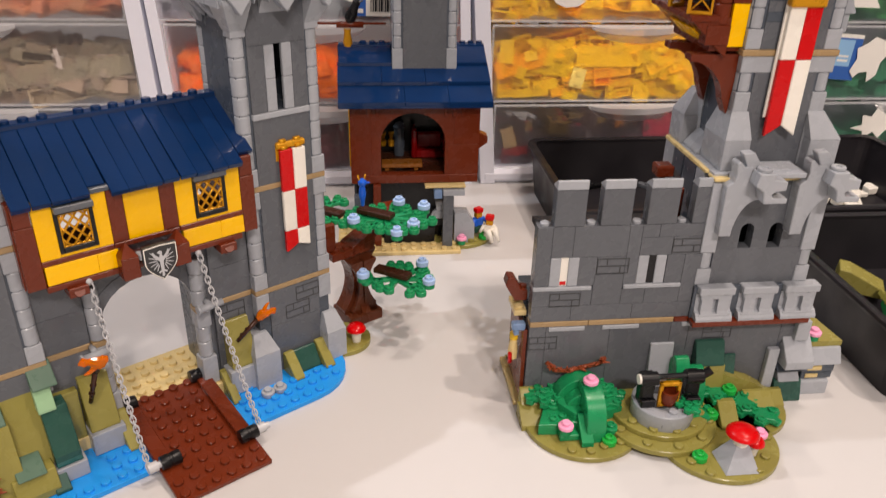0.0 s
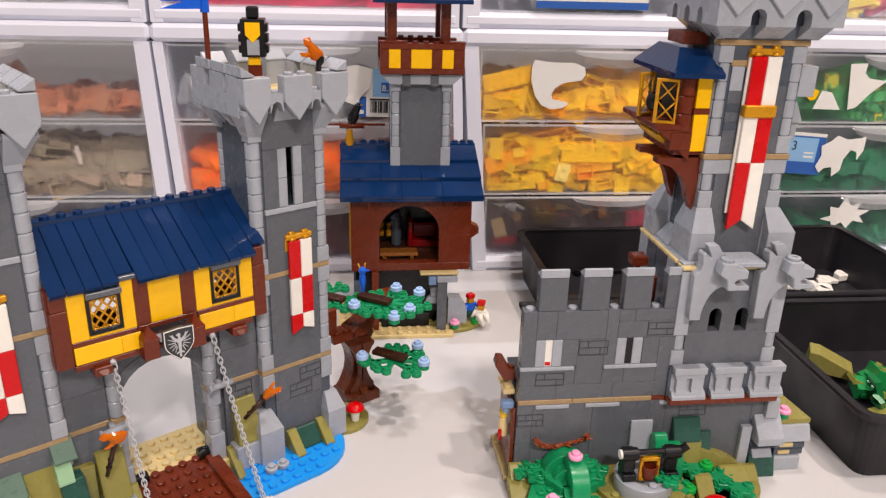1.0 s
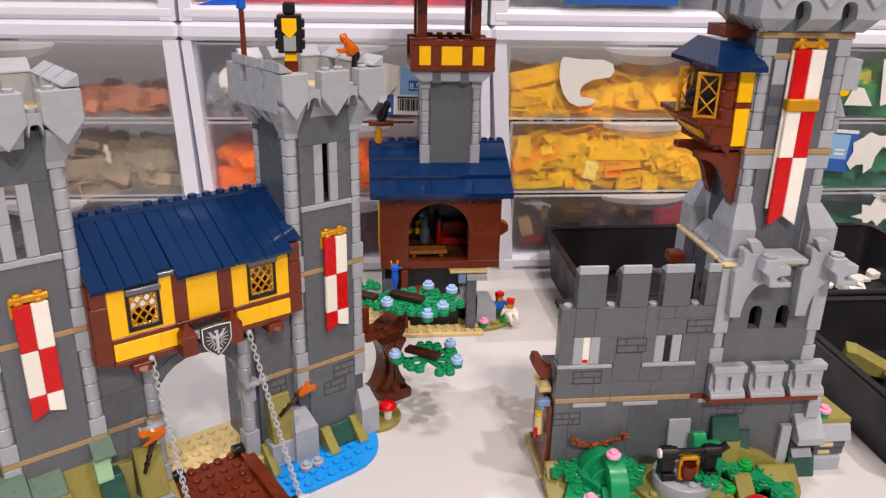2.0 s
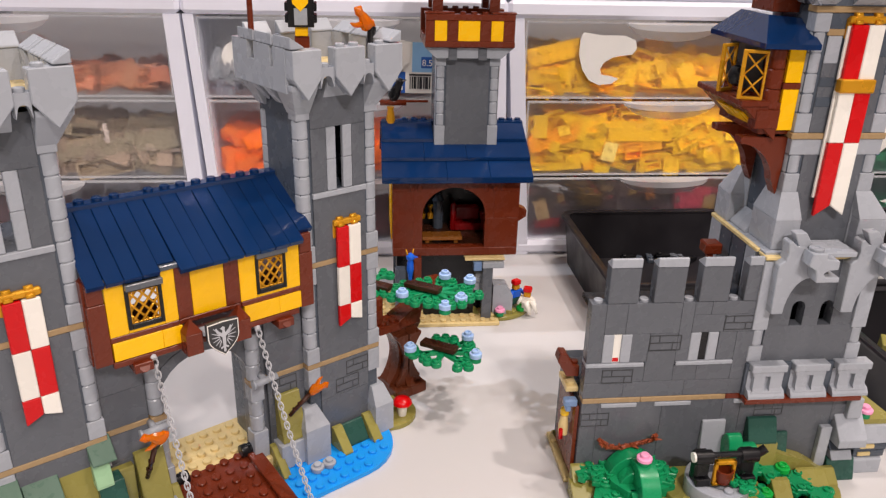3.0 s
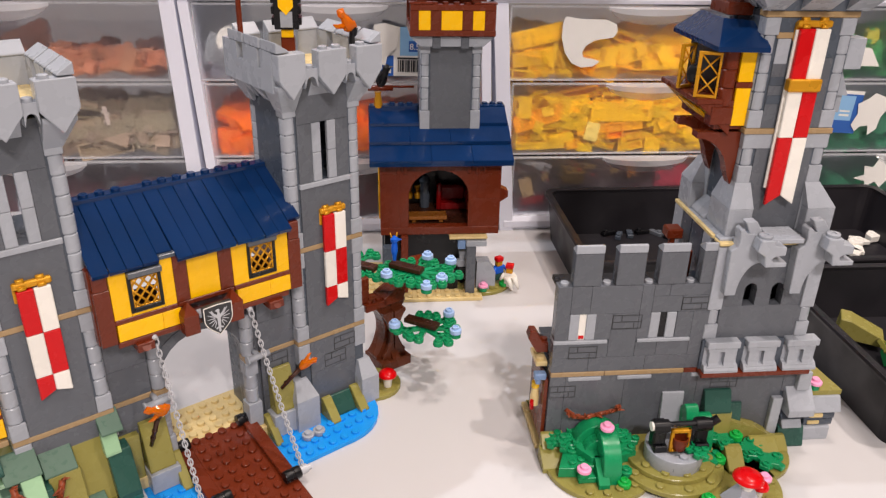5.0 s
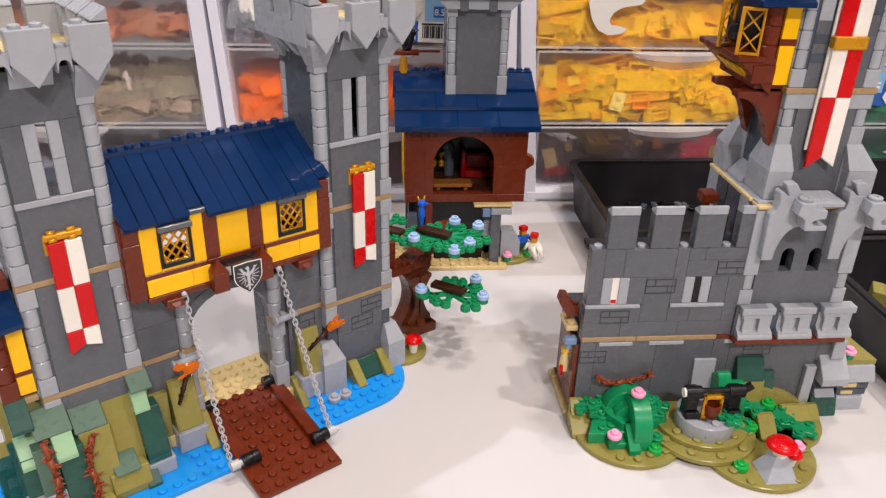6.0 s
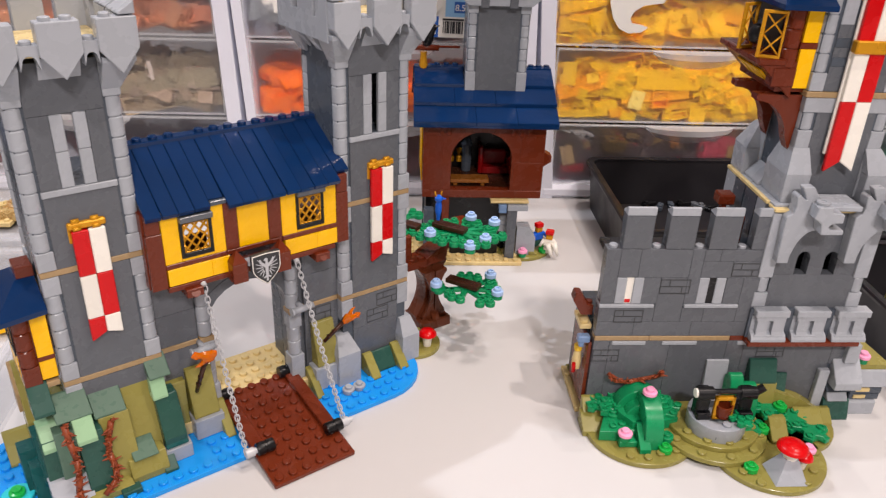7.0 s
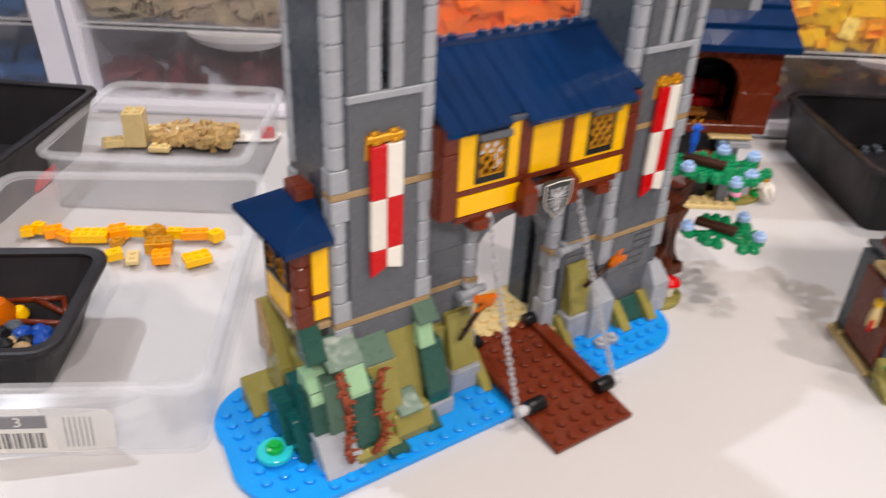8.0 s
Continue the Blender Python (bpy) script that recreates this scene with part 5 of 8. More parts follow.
# bay window on the tower's left side
bm = bmesh.new()
box(bm, 10.0, 2.0, 24.6, 12.1, 7.6, 30.0, 0.03)
bay = part("bay_window", bm, BROWN, KEEP, "red-brown and yellow bay window with open gold lattices")
brick(bay, YELLOW, 11.0, 1.75, 24.9, 12.0, 2.1, 27.4, "panel")
brick(bay, YELLOW, 11.0, 1.75, 27.8, 12.0, 2.1, 30.0, "panel")
brick(bay, BROWN, 10.9, 1.7, 27.4, 12.05, 2.1, 27.8, "beam")
for z in (26.2, 27.4, 28.6):
    log_brick(bay, 10.45, 2.1, z, 1.2, BROWN)
brick(bay, BROWN, 9.5, 1.6, 25.0, 11.0, 2.6, 26.2, "beam")
bm = bmesh.new()
prism(bm, [(11.0, 24.2), (8.6, 26.4), (8.6, 26.7), (10.0, 26.7), (11.0, 26.6)], 1, 1.7, 8.2)
soften(bm, 0.05)
foot = part("bay_foot", bm, BROWN, bay, "red-brown sloping foot of the bay")
bm = bmesh.new()
box(bm, 8.45, 1.6, 26.35, 10.2, 8.3, 26.75, 0.06)
part("foot_beam", bm, BROWN, foot)
bm = bmesh.new()
prism(bm, [(9.15, 25.85), (10.2, 24.89), (10.14, 24.83), (9.09, 25.79)], 1, 2.6, 6.4)
part("foot_panel", bm, YELLOW, foot, "yellow panel on the slope")
# black sheet for the dark inside of the bay behind its shutters
bm = bmesh.new()
box(bm, 9.9, 2.7, 26.95, 10.02, 7.4, 29.8, 0.02)
part("window_dark", bm, BLACK, bay)
for lx, ly, wide, rz in ((8.33, 2.22, 1.46, -20), (8.16, 4.6, 1.3, 25)):
    bm = bmesh.new()
    for a in ((0, 0, 0.24, 2.95), (wide - 0.14, 0, wide, 2.95), (0.22, 0, wide - 0.1, 0.2), (0.22, 2.75, wide - 0.1, 2.95)):
        box(bm, a[0], -0.11, a[1], a[2], 0.11, a[3], 0.03)
    for k in range(2):
        for s in (1, -1):
            z0 = 0.2 + k * 1.28
            tube(bm, (0.2, 0, z0 if s > 0 else z0 + 1.28), (wide - 0.1, 0, z0 + 1.28 if s > 0 else z0), 0.06, n=6)
    lat = part("lattice", bm, GOLD, bay, "open pearl-gold lattice shutter")
    lat.matrix_basis = pose(lx * STUD, ly * STUD, 26.75 * STUD, 0, 0, rz)
bm = bmesh.new()
lathe(bm, [(0.12, 27.2), (0.4, 27.4), (0.52, 27.8), (0.5, 28.1), (0.34, 28.4), (0.14, 28.5)], (9.0, 4.0, 0), 14)
part("lantern", bm, BLACK, bay, "round black lantern between the shutters")
for x in (10.2, 11.2):
    bm = bmesh.new()
    pts = [(11.9, 20.6), (12.1, 24.4), (9.0, 24.4), (9.0, 24.0)]
    for i in range(1, 8):
        a = radians(90 * i / 8)
        pts.append((9.0 + 2.5 * math.sin(a), 21.0 + 3.0 * math.cos(a)))
    yy = 2.0 if x < 11 else 5.4
    prism(bm, pts, 1, yy, yy + 0.9)
    part("bracket", bm, BROWN, bay, "red-brown curved bracket")
bm = bmesh.new()
lo = [(8.9, 0.8, 30.2), (12.3, 0.8, 30.15), (12.3, 8.4, 30.2), (8.9, 8.4, 30.2)]
hi = [(10.0, 3.2, 31.6), (12.3, 3.2, 31.4), (12.3, 6.8, 31.4), (10.0, 6.8, 31.6)]
vl, vh, vb = [bm.verts.new(p) for p in lo], [bm.verts.new(p) for p in hi], [bm.verts.new((p[0], p[1], p[2] - 0.3)) for p in lo]
mid = (10.5, 5, 30.5)
for i in range(4):
    j = (i + 1) % 4
    facet(bm, [vl[i], vl[j], vh[j], vh[i]], mid)
    facet(bm, [vb[i], vb[j], vl[j], vl[i]], mid)
facet(bm, vh, mid)
facet(bm, vb, mid)
part("roof", bm, NAVY, bay, "navy blue hipped roof")
brick(bay, BROWN, 10.4, 3.6, 31.7, 12.2, 6.4, 32.5, "chimney")

# garden in front of the wall
garden = ground


def green_plant(parent, x, y, z, r=0.5, h=0.42, mat=GREEN):
    bm = bmesh.new()
    lathe(bm, [(r - 0.05, z), (r, z + 0.05), (r, z + h - 0.05), (r - 0.06, z + h)], (x, y, 0), 14)
    lathe(bm, [(0.3, z + h - 0.02), (0.3, z + h + 0.16), (0.26, z + h + 0.2), (0.17, z + h + 0.2), (0.16, z + h + 0.1)], (x, y, 0), 12)
    return part("round_plate", bm, mat, parent)


def flower(parent, x, y, z):
    bm = bmesh.new()
    lathe(bm, [(0.4, z), (0.4, z + 0.4)], (x, y, 0), 12)
    st = part("flower_stem", bm, GREEN, parent)
    bm = bmesh.new()
    lathe(bm, [(0.4, z + 0.4), (0.52, z + 0.46), (0.52, z + 0.66), (0.44, z + 0.72)], (x, y, 0), 14)
    lathe(bm, [(0.3, z + 0.7), (0.3, z + 0.9), (0.26, z + 0.94)], (x, y, 0), 12)
    return part("flower_head", bm, PINK, st, "pink round flower plate")


def arch_bush(parent, x0, x1, y0, y1, z0, h):
    """A hedge of curved slope pieces, high in the middle, running along y."""
    bm = bmesh.new()
    pts = [(y0, z0)]
    for i in range(17):
        a = math.pi * (1 - i / 16)
        pts.append(((y0 + y1) / 2 + (y1 - y0) / 2 * math.cos(a), z0 + h * math.sin(a) ** 0.75))
    pts.append((y1, z0))
    prism(bm, pts, 0, x0, x1)
    soften(bm, 0.05)
    for f in bm.faces:
        f.smooth = abs(f.normal.x) < 0.2
    return part("curved_bush", bm, GREEN, parent, "glossy green curved bush piece")


arch_bush(garden, 3.3, 4.6, -4.5, -0.3, 0.42, 3.1)
arch_bush(garden, 11.1, 12.15, -2.3, -0.05, 0.82, 3.0)
arch_bush(garden, 10.1, 11.08, -1.9, -0.05, 0.82, 3.7)


def leaf(parent, x, y, z, rz, s=1.0, mat=GREEN, h=0.38):
    """A leaf plate: long with side lobes and small studs."""
    def make(bm):
        pts = [(-0.3, -1.5), (0.3, -1.5), (0.45, -0.9), (1.25, -0.7), (1.25, 0.0), (0.5, 0.1), (0.5, 0.5), (1.1, 0.8), (1.0, 1.5), (0.3, 1.3), (0.0, 1.8), (-0.35, 1.3), (-1.05, 1.4), (-1.1, 0.7), (-0.5, 0.5), (-0.5, 0.1), (-1.3, 0.0), (-1.25, -0.75), (-0.45, -0.9)]
        prism(bm, [(a * s, b * s) for a, b in pts], 2, 0, h)
        soften(bm, 0.05)
        for a, b in ((0.9, -0.35), (-0.9, -0.35), (0.75, 1.1), (-0.75, 1.1), (0, 0.2)):
            lathe(bm, [(0.28, h - 0.02), (0.28, h + 0.15), (0.17, h + 0.18), (0.15, h + 0.08)], (a * s, b * s, 0), 10)
    return piece("leaf", ("leaf", s, h), make, mat, parent, x, y, z, rz)


for spec in ((1.7, -0.75, 1.5, 95, 0.72), (5.2, -0.8, 1.7, 20, 0.7), (12.9, -1.3, 1.4, 80, 1.0), (14.2, -1.9, 1.0, 250, 1.0), (15.6, -2.6, 0.7, 215, 1.0), (16.4, -3.0, 0.5, 30, 0.8), (11.6, -2.7, 0.9, 20, 0.7)):
    leaf(garden, *spec)
for spec in ((1.0, -1.0, 1.35, 70, 0.7), (5.6, -1.6, 1.5, 320, 0.75), (2.0, -2.6, 0.9, 230, 0.7)):
    leaf(garden, *spec)
# broad dome behind the narrow arch, of two curved pieces
for xa, xb, y0, y1, h in ((1.75, 5.65, -1.5, -0.3, 2.75), (2.2, 5.2, -2.4, -1.52, 2.2)):
    bm = bmesh.new()
    cx, hw = (xa + xb) / 2, (xb - xa) / 2
    prism(bm, [(xa, 0.42)] + [(cx - hw * math.cos(math.pi * i / 18), 0.6 + h * math.sin(math.pi * i / 18) ** 0.8) for i in range(19)] + [(xb, 0.42)], 1, y0, y1)
    soften(bm, 0.06)
    for f in bm.faces:
        f.smooth = abs(f.normal.y) < 0.2
    part("curved_bush", bm, GREEN, garden, "glossy green curved bush piece")
for x, y, z in ((4.8, -4.6, 0.42), (5.2, -3.6, 0.6), (1.7, -1.6, 1.1), (5.3, -1.2, 2.0), (12.4, -3.1, 0.85), (14.3, -1.5, 1.6), (10.2, -6.6, 0.42), (1.2, -0.8, 1.5)):
    green_plant(garden, x, y, z, mat=BRIGHTGREEN if (x > 9 or x == 4.8) else GREEN)
bm = bmesh.new()
box(bm, 1.6, -4.2, 0.42, 2.9, -3.2, 0.9)
prism(bm, [(0.3, -3.4), (1.0, -1.7), (2.6, -1.9), (2.8, -3.2), (1.6, -3.5)], 2, 0.42, 1.25)
prism(bm, [(4.3, -3.0), (6.3, -2.4), (6.0, -1.5), (5.0, -1.0), (4.3, -1.4)], 2, 0.82, 1.6)
prism(bm, [(2.7, -3.2), (3.4, -3.2), (3.4, -0.9), (1.9, -0.9), (1.9, -2.0)], 2, 0.42, 1.9)
prism(bm, [(-4.9, 0.42), (-3.0, 0.42), (-3.0, 1.9), (-3.4, 1.9), (-4.9, 0.8)], 0, 2.9, 3.7)
soften(bm, 0.07)
part("bush_block", bm, GREEN, garden, "glossy green stepped bush blocks")
flower(garden, 3.85, -2.4, 3.35)
flower(garden, 2.0, -3.9, 0.9)
flower(garden, 14.9, -5.2, 0.42)
vine(garden, [(1.3, -0.4, 4.1), (1.8, -0.6, 3.6), (2.6, -0.5, 3.4), (3.6, -0.4, 3.5), (4.4, -0.4, 3.7), (5.0, -0.5, 3.9), (5.4, -0.4, 4.3)], 0.17)
# olive and green slopes against the wall
wedge(garden, OLIVE, -0.4, 1.3, 0.0, -0.3, -1.3, 0.42, 1.9, 0.9)
wedge(garden, OLIVE, -0.6, 1.3, -0.6, -1.1, -2.5, 0.0, 1.1, 0.42)
wedge(garden, LTGREY, 8.6, 10.3, 0.0, -0.2, -0.6, 1.2, 5.1, 1.3)
wedge(garden, DKGREEN, 11.8, 13.9, 0.0, -0.3, -0.9, 3.4, 5.2, 3.6)
wedge(garden, OLIVE, 12.2, 14.0, 0.0, -0.9, -1.2, 0.42, 3.5, 0.6)
wedge(garden, DKGREEN, 14.0, 15.0, 0.0, -0.2, -0.7, 1.6, 3.9, 1.8)
bm = bmesh.new()
prism(bm, [(13.9, 0.42), (18.0, 0.42), (18.0, 0.9), (16.2, 2.0), (13.9, 2.8)], 1, -1.0, 0.0)
part("slope_stone", bm, OLIVE, garden)
wedge(garden, OLIVE, 15.4, 17.4, -1.2, -1.5, -3.0, 0.42, 1.6, 0.5)
wedge(garden, OLIVE, 17.2, 18.6, -0.6, -0.9, -1.8, 0.2, 1.2, 0.4)
wedge(garden, OLIVE, 12.9, 14.2, -2.3, -2.7, -4.0, 0.42, 1.8, 0.6)
# corner rocks at the right end
for spec in ((LTGREY, 18.3, 20.4, 1.4, 0.2, -1.2, 3.0, 5.3, 3.6), (DKGREY2, 18.2, 20.1, 1.4, 0.0, -0.6, 2.4, 3.0, 2.5), (LTGREY, 18.4, 20.0, 1.4, -0.2, -0.7, 1.6, 2.4, 1.7), (DKGREEN, 18.2, 20.3, 1.4, -0.5, -0.9, 0.0, 1.6, 0.2), (LTGREY, 20.6, 23.2, 3.4, 0.2, -0.3, 2.6, 3.8, 2.7), (DKGREY2, 20.4, 22.9, 3.4, 0.3, -0.1, 1.9, 2.58, 2.4), (TAN, 20.8, 21.9, 2.6, 0.1, -0.2, 2.1, 2.5, 2.4), (LTGREY, 20.3, 22.7, 3.2, 0.0, -0.2, 0.0, 1.25, 1.1), (DKGREY2, 20.5, 22.9, 3.4, 0.3, 0.0, 1.27, 1.88, 1.8), (TAN, 20.8, 21.8, 2.6, 0.2, -0.1, 1.4, 1.75, 1.7)):
    m, x0, x1, yb, yt, yf, z0, z1, zf = spec
    wedge(garden, m, x0, x1, yb, yt, yf, z0, z1, zf, name="rock_brick")
bm = bmesh.new()
prism(bm, [(20.4, 0.4), (23.3, 0.4), (22.8, 5.2), (20.0, 5.2)], 2, 3.8, 4.2)
part("rock_top", bm, OLIVE, garden)
flower(garden, 21.2, 0.8, 4.2)
leaf(garden, 20.9, 3.6, 4.3, 20, 0.8, BRIGHTGREEN)
bm = bmesh.new()
box(bm, 19.0, -0.4, 4.9, 20.0, 0.5, 6.5)
part("rock_block", bm, LTGREY, garden)
bm = bmesh.new()
box(bm, 17.3, -0.45, 1.0, 18.1, 0.0, 4.3)
part("corner_post", bm, LTGREY, garden)

# well
bm = bmesh.new()
WX, WY = 8.95, -2.75
lathe(bm, [(2.05, 0.82), (2.1, 0.9), (2.1, 2.3), (2.05, 2.36), (1.3, 2.36), (1.3, 1.8)], (WX, WY, 0), 32)
stud(bm, WX + 0.1, WY - 1.5, 2.36)
stud(bm, WX + 1.3, WY - 0.9, 2.36)
well = part("well", bm, LTGREY, KEEP, "round pale grey well with black posts and a brown bucket")
bm = bmesh.new()
box(bm, WX - 0.75, WY - 1.97, 1.5, WX - 0.2, WY - 1.7, 1.75, 0.02)
part("well_slot", bm, BLACK, well)
bm = bmesh.new()
for xx in (-1.9, 1.2):
    box(bm, WX + xx, WY - 0.9, 2.36, WX + xx + 1.0, WY + 0.3, 2.95, 0.06)
    box(bm, WX + xx - 0.1, WY - 0.7, 2.95, WX + xx + 0.9, WY + 0.2, 4.75, 0.15)
    tube(bm, (WX + xx - 0.15, WY - 0.4, 4.4), (WX + xx + 1.0, WY - 0.4, 4.4), 0.48, n=14)
tube(bm, (WX - 1.5, WY - 0.5, 4.6), (WX + 1.8, WY - 0.5, 4.6), 0.2, n=10)
tube(bm, (WX + 2.1, WY - 0.4, 4.4), (WX + 2.75, WY - 0.4, 4.9), 0.3, n=10)
part("windlass", bm, BLACK, well, "black winding gear")
bm = bmesh.new()
tube(bm, (WX - 2.2, WY - 0.45, 4.45), (WX - 2.05, WY - 0.45, 4.45), 0.34, n=12)
part("windlass_cap", bm, WHITE, well)
bm = bmesh.new()
box(bm, WX - 0.75, WY - 0.85, 2.4, WX - 0.5, WY - 0.55, 4.3, 0.05)
box(bm, WX + 0.45, WY - 0.85, 2.4, WX + 0.7, WY - 0.55, 4.3, 0.05)
box(bm, WX - 0.75, WY - 0.85, 4.0, WX + 0.7, WY - 0.5, 4.3, 0.05)
box(bm, WX - 0.75, WY - 0.85, 2.36, WX + 0.7, WY - 0.55, 2.6, 0.05)
part("bucket_frame", bm, GOLD, well, "pearl-gold frame")
bm = bmesh.new()
lathe(bm, [(0.42, 2.6), (0.6, 3.2), (0.62, 3.65), (0.5, 3.65), (0.42, 2.9)], (WX - 0.03, WY - 0.75, 0), 16)
part("bucket", bm, BROWN, well, "red-brown bucket")
leaf(well, WX + 1.3, WY - 1.2, 2.4, 35, 0.55, GREEN, 0.25)


def toadstool(parent, x, y, z, r, stem_h):
    bm = bmesh.new()
    lathe(bm, [(r * 0.42, z), (r * 0.5, z + stem_h * 0.6), (r * 0.62, z + stem_h)], (x, y, 0), 14)
    st = part("toadstool_stem", bm, WHITE, parent, "white stem")
    bm = bmesh.new()
    h = z + stem_h
    lathe(bm, [(r * 0.7, h - 0.02), (r, h + 0.1), (r * 0.98, h + 0.22), (r * 0.8, h + 0.42), (r * 0.5, h + 0.56), (0.02, h + 0.62)], (x, y, 0), 24)
    part("toadstool_cap", bm, RED, st, "glossy red cap")


bm = bmesh.new()
for x0, x1, y0, y1, h in ((11.3, 13.5, -8.2, -6.0, 1.6),):
    va = [bm.verts.new(p) for p in ((x0, y0, 0.42), (x1, y0, 0.42), (x1, y1, 0.42), (x0, y1, 0.42))]
    vb = [bm.verts.new(p) for p in ((x0 + 1.0, y0 + 1.2, h), (x1 - 0.3, y0 + 1.2, h), (x1 - 0.3, y1 - 0.2, h), (x0 + 1.0, y1 - 0.2, h))]
    for i in range(4):
        facet(bm, [va[i], va[(i + 1) % 4], vb[(i + 1) % 4], vb[i]], (12.8, -7, 1))
    facet(bm, vb, (12.8, -7, 1))
part("slope_rock", bm, LTGREY, garden, "pale grey pyramid slope")
toadstool(garden, 12.75, -6.6, 1.4, 1.06, 0.85)
toadstool(garden, 13.9, -6.4, 0.42, 0.62, 0.8)


# ---- toy house on stilts ----
HOUSE = thing("toy_stilt_house", "red-brown toy-brick house on grey stilts with a navy roof and turret", "toy house", -0.3, 68.45, 0, 0.0)
bm = bmesh.new()
box(bm, -1.5, -1.9, 0.0, 10.4, 7.0, 0.38)
for i in range(12):
    for j in range(8):
        stud(bm, -1.0 + i * 0.98, -1.4 + j, 0.38, n=10)
part("ground_plate", bm, TAN, HOUSE, "tan studded base plate")
bm = bmesh.new()
lathe(bm, [(3.5, 0.0), (3.55, 0.04), (3.55, 0.36), (3.5, 0.4)], (10.6, 2.6, 0), 32)
for a in range(0, 360, 30):
    stud(bm, 10.6 + 2.9 * math.cos(radians(a)), 2.6 + 2.9 * math.sin(radians(a)), 0.4, n=10)
part("grass_plate", bm, OLIVE, HOUSE, "olive rounded plate")
for x, y, m in ((8.65, -1.0, DKGREY), (0.2, -1.0, DKGREY2), (9.4, 4.4, DKGREY2), (0.2, 4.4, DKGREY2)):
    brick(HOUSE, m, x, y, 0.38, x + 1.0, y + 1.0, 5.8, "stilt", "dark grey stilt")
# black block paints the deep shade under the house
brick(HOUSE, BLACK, 0.4, 1.3, 0.38, 9.2, 6.6, 6.7, "back_wall", "black block added for the shade under the house")
bm = bmesh.new()
prism(bm, [(9.9, 0.4), (11.9, 0.4), (11.9, 2.4), (11.2, 3.6), (9.9, 3.6)], 1, -0.2, 1.2)
part("slope_stone", bm, LTGREY, HOUSE, "pale grey slope beside the stilt")
brick(HOUSE, LTGREY, 8.6, -1.1, 5.8, 10.7, 1.0, 6.4, "beam", "pale grey beam")
brick(HOUSE, SANDBLUE, 7.75, -1.0, 5.5, 8.55, -0.2, 6.4, "block", "small sand-blue block")
brick(HOUSE, BROWN, 2.0, -0.6, 0.4, 2.75, 0.2, 6.8, "post", "red-brown post")
brick(HOUSE, TAN, 6.9, -0.8, 6.5, 10.8, 5.0, 6.75, "plate", "tan plate")
# second black block for the shade between the stilts
brick(HOUSE, BLACK, 3.0, 0.0, 0.4, 8.0, 1.6, 2.0, "dark_block")
bm = bmesh.new()
# front wall with its arch
pts = [(2.8, 7.6), (2.8, 10.9)]
for i in range(1, 14):
    a = math.pi * (1 - i / 14)
    pts.append((5.8 + 3.0 * math.cos(a), 10.9 + 2.75 * math.sin(a)))
pts += [(8.8, 10.9), (8.8, 7.6), (12.0, 7.6), (12.0, 14.3), (0.0, 14.3), (0.0, 7.6)]
prism(bm, pts, 1, 0.02, 1.0)
house_wall = part("front_wall", bm, BROWN, HOUSE, "red-brown wall with a wide arched opening")
for x0, x1, z0, z1 in ((0, 1.95, 7.6, 13.3), (9.0, 12.0, 7.6, 10.6), (9.6, 12.0, 10.6, 13.3)):
    brick(house_wall, BROWN, x0, -0.03, z0, x1, 0.5, z1, "panel")
brick(house_wall, BROWN, 0.0, -0.1, 6.8, 12.0, 1.0, 7.62, "sill_plate")
for x0 in (1.6, 2.3, 8.6, 9.4, 10.2):
    brick(house_wall, BROWN, x0, -0.15, 13.3, x0 + 0.4, 0.3, 14.3, "bracket")
bm = bmesh.new()
box(bm, 11.0, 1.0, 6.8, 12.0, 8.0, 14.3, 0.04)
part("side_wall", bm, BROWN, HOUSE)
bm = bmesh.new()
box(bm, 0.0, 1.0, 6.8, 1.0, 8.0, 14.3, 0.04)
part("side_wall", bm, BROWN, HOUSE)
bm = bmesh.new()
box(bm, 1.0, 7.2, 6.8, 11.0, 8.0, 14.3, 0.04)
part("rear_wall", bm, BROWN, HOUSE)
bm = bmesh.new()
box(bm, -0.12, 1.4, 8.0, 0.0, 7.0, 13.6, 0.04)
part("side_panel", bm, YELLOW, HOUSE, "yellow side panels")
bm = bmesh.new()
prism(bm, [(12.0, 9.6), (13.0, 10.3), (13.0, 10.9), (12.0, 11.4)], 1, 1.2, 2.4)
part("side_bracket", bm, BROWN, HOUSE)
bm = bmesh.new()
box(bm, 0.9, 0.9, 6.8, 11.1, 7.4, 7.55, 0.03)
part("room_floor", bm, DKBROWN, HOUSE)
# black sheet paints the dark inside of the arched room
bm = bmesh.new()
box(bm, 1.0, 6.9, 7.5, 11.0, 7.15, 14.2, 0.04)
part("room_lining", bm, BLACK, HOUSE, "black sheet added for the dark at the room's back")
# things inside the room
bm = bmesh.new()
box(bm, 2.9, 1.1, 7.9, 6.8, 2.6, 8.3, 0.06)
for x in (3.2, 6.0):
    box(bm, x, 1.3, 7.55, x + 0.4, 2.4, 7.9, 0.04)
part("bench", bm, OCHRE, HOUSE, "ochre bench inside the arched room")
bm = bmesh.new()
box(bm, 6.4, 4.6, 7.55, 9.2, 6.2, 8.3, 0.12)
box(bm, 6.5, 5.6, 8.3, 9.1, 6.4, 9.9, 0.2)
box(bm, 6.0, 4.4, 7.6, 6.5, 6.3, 10.6, 0.15)
box(bm, 9.1, 4.4, 7.6, 9.5, 6.3, 9.6, 0.12)
part("red_chair", bm, DARKRED, HOUSE, "dark red chair with high arms")
bm = bmesh.new()
for x, z in ((3.2, 8.6), (4.0, 8.6), (4.8, 8.6)):
    lathe(bm, [(0.28, z), (0.35, z + 0.5), (0.14, z + 0.8), (0.3, z + 1.3), (0.3, z + 1.4)], (x, 5.6, 0), 10)
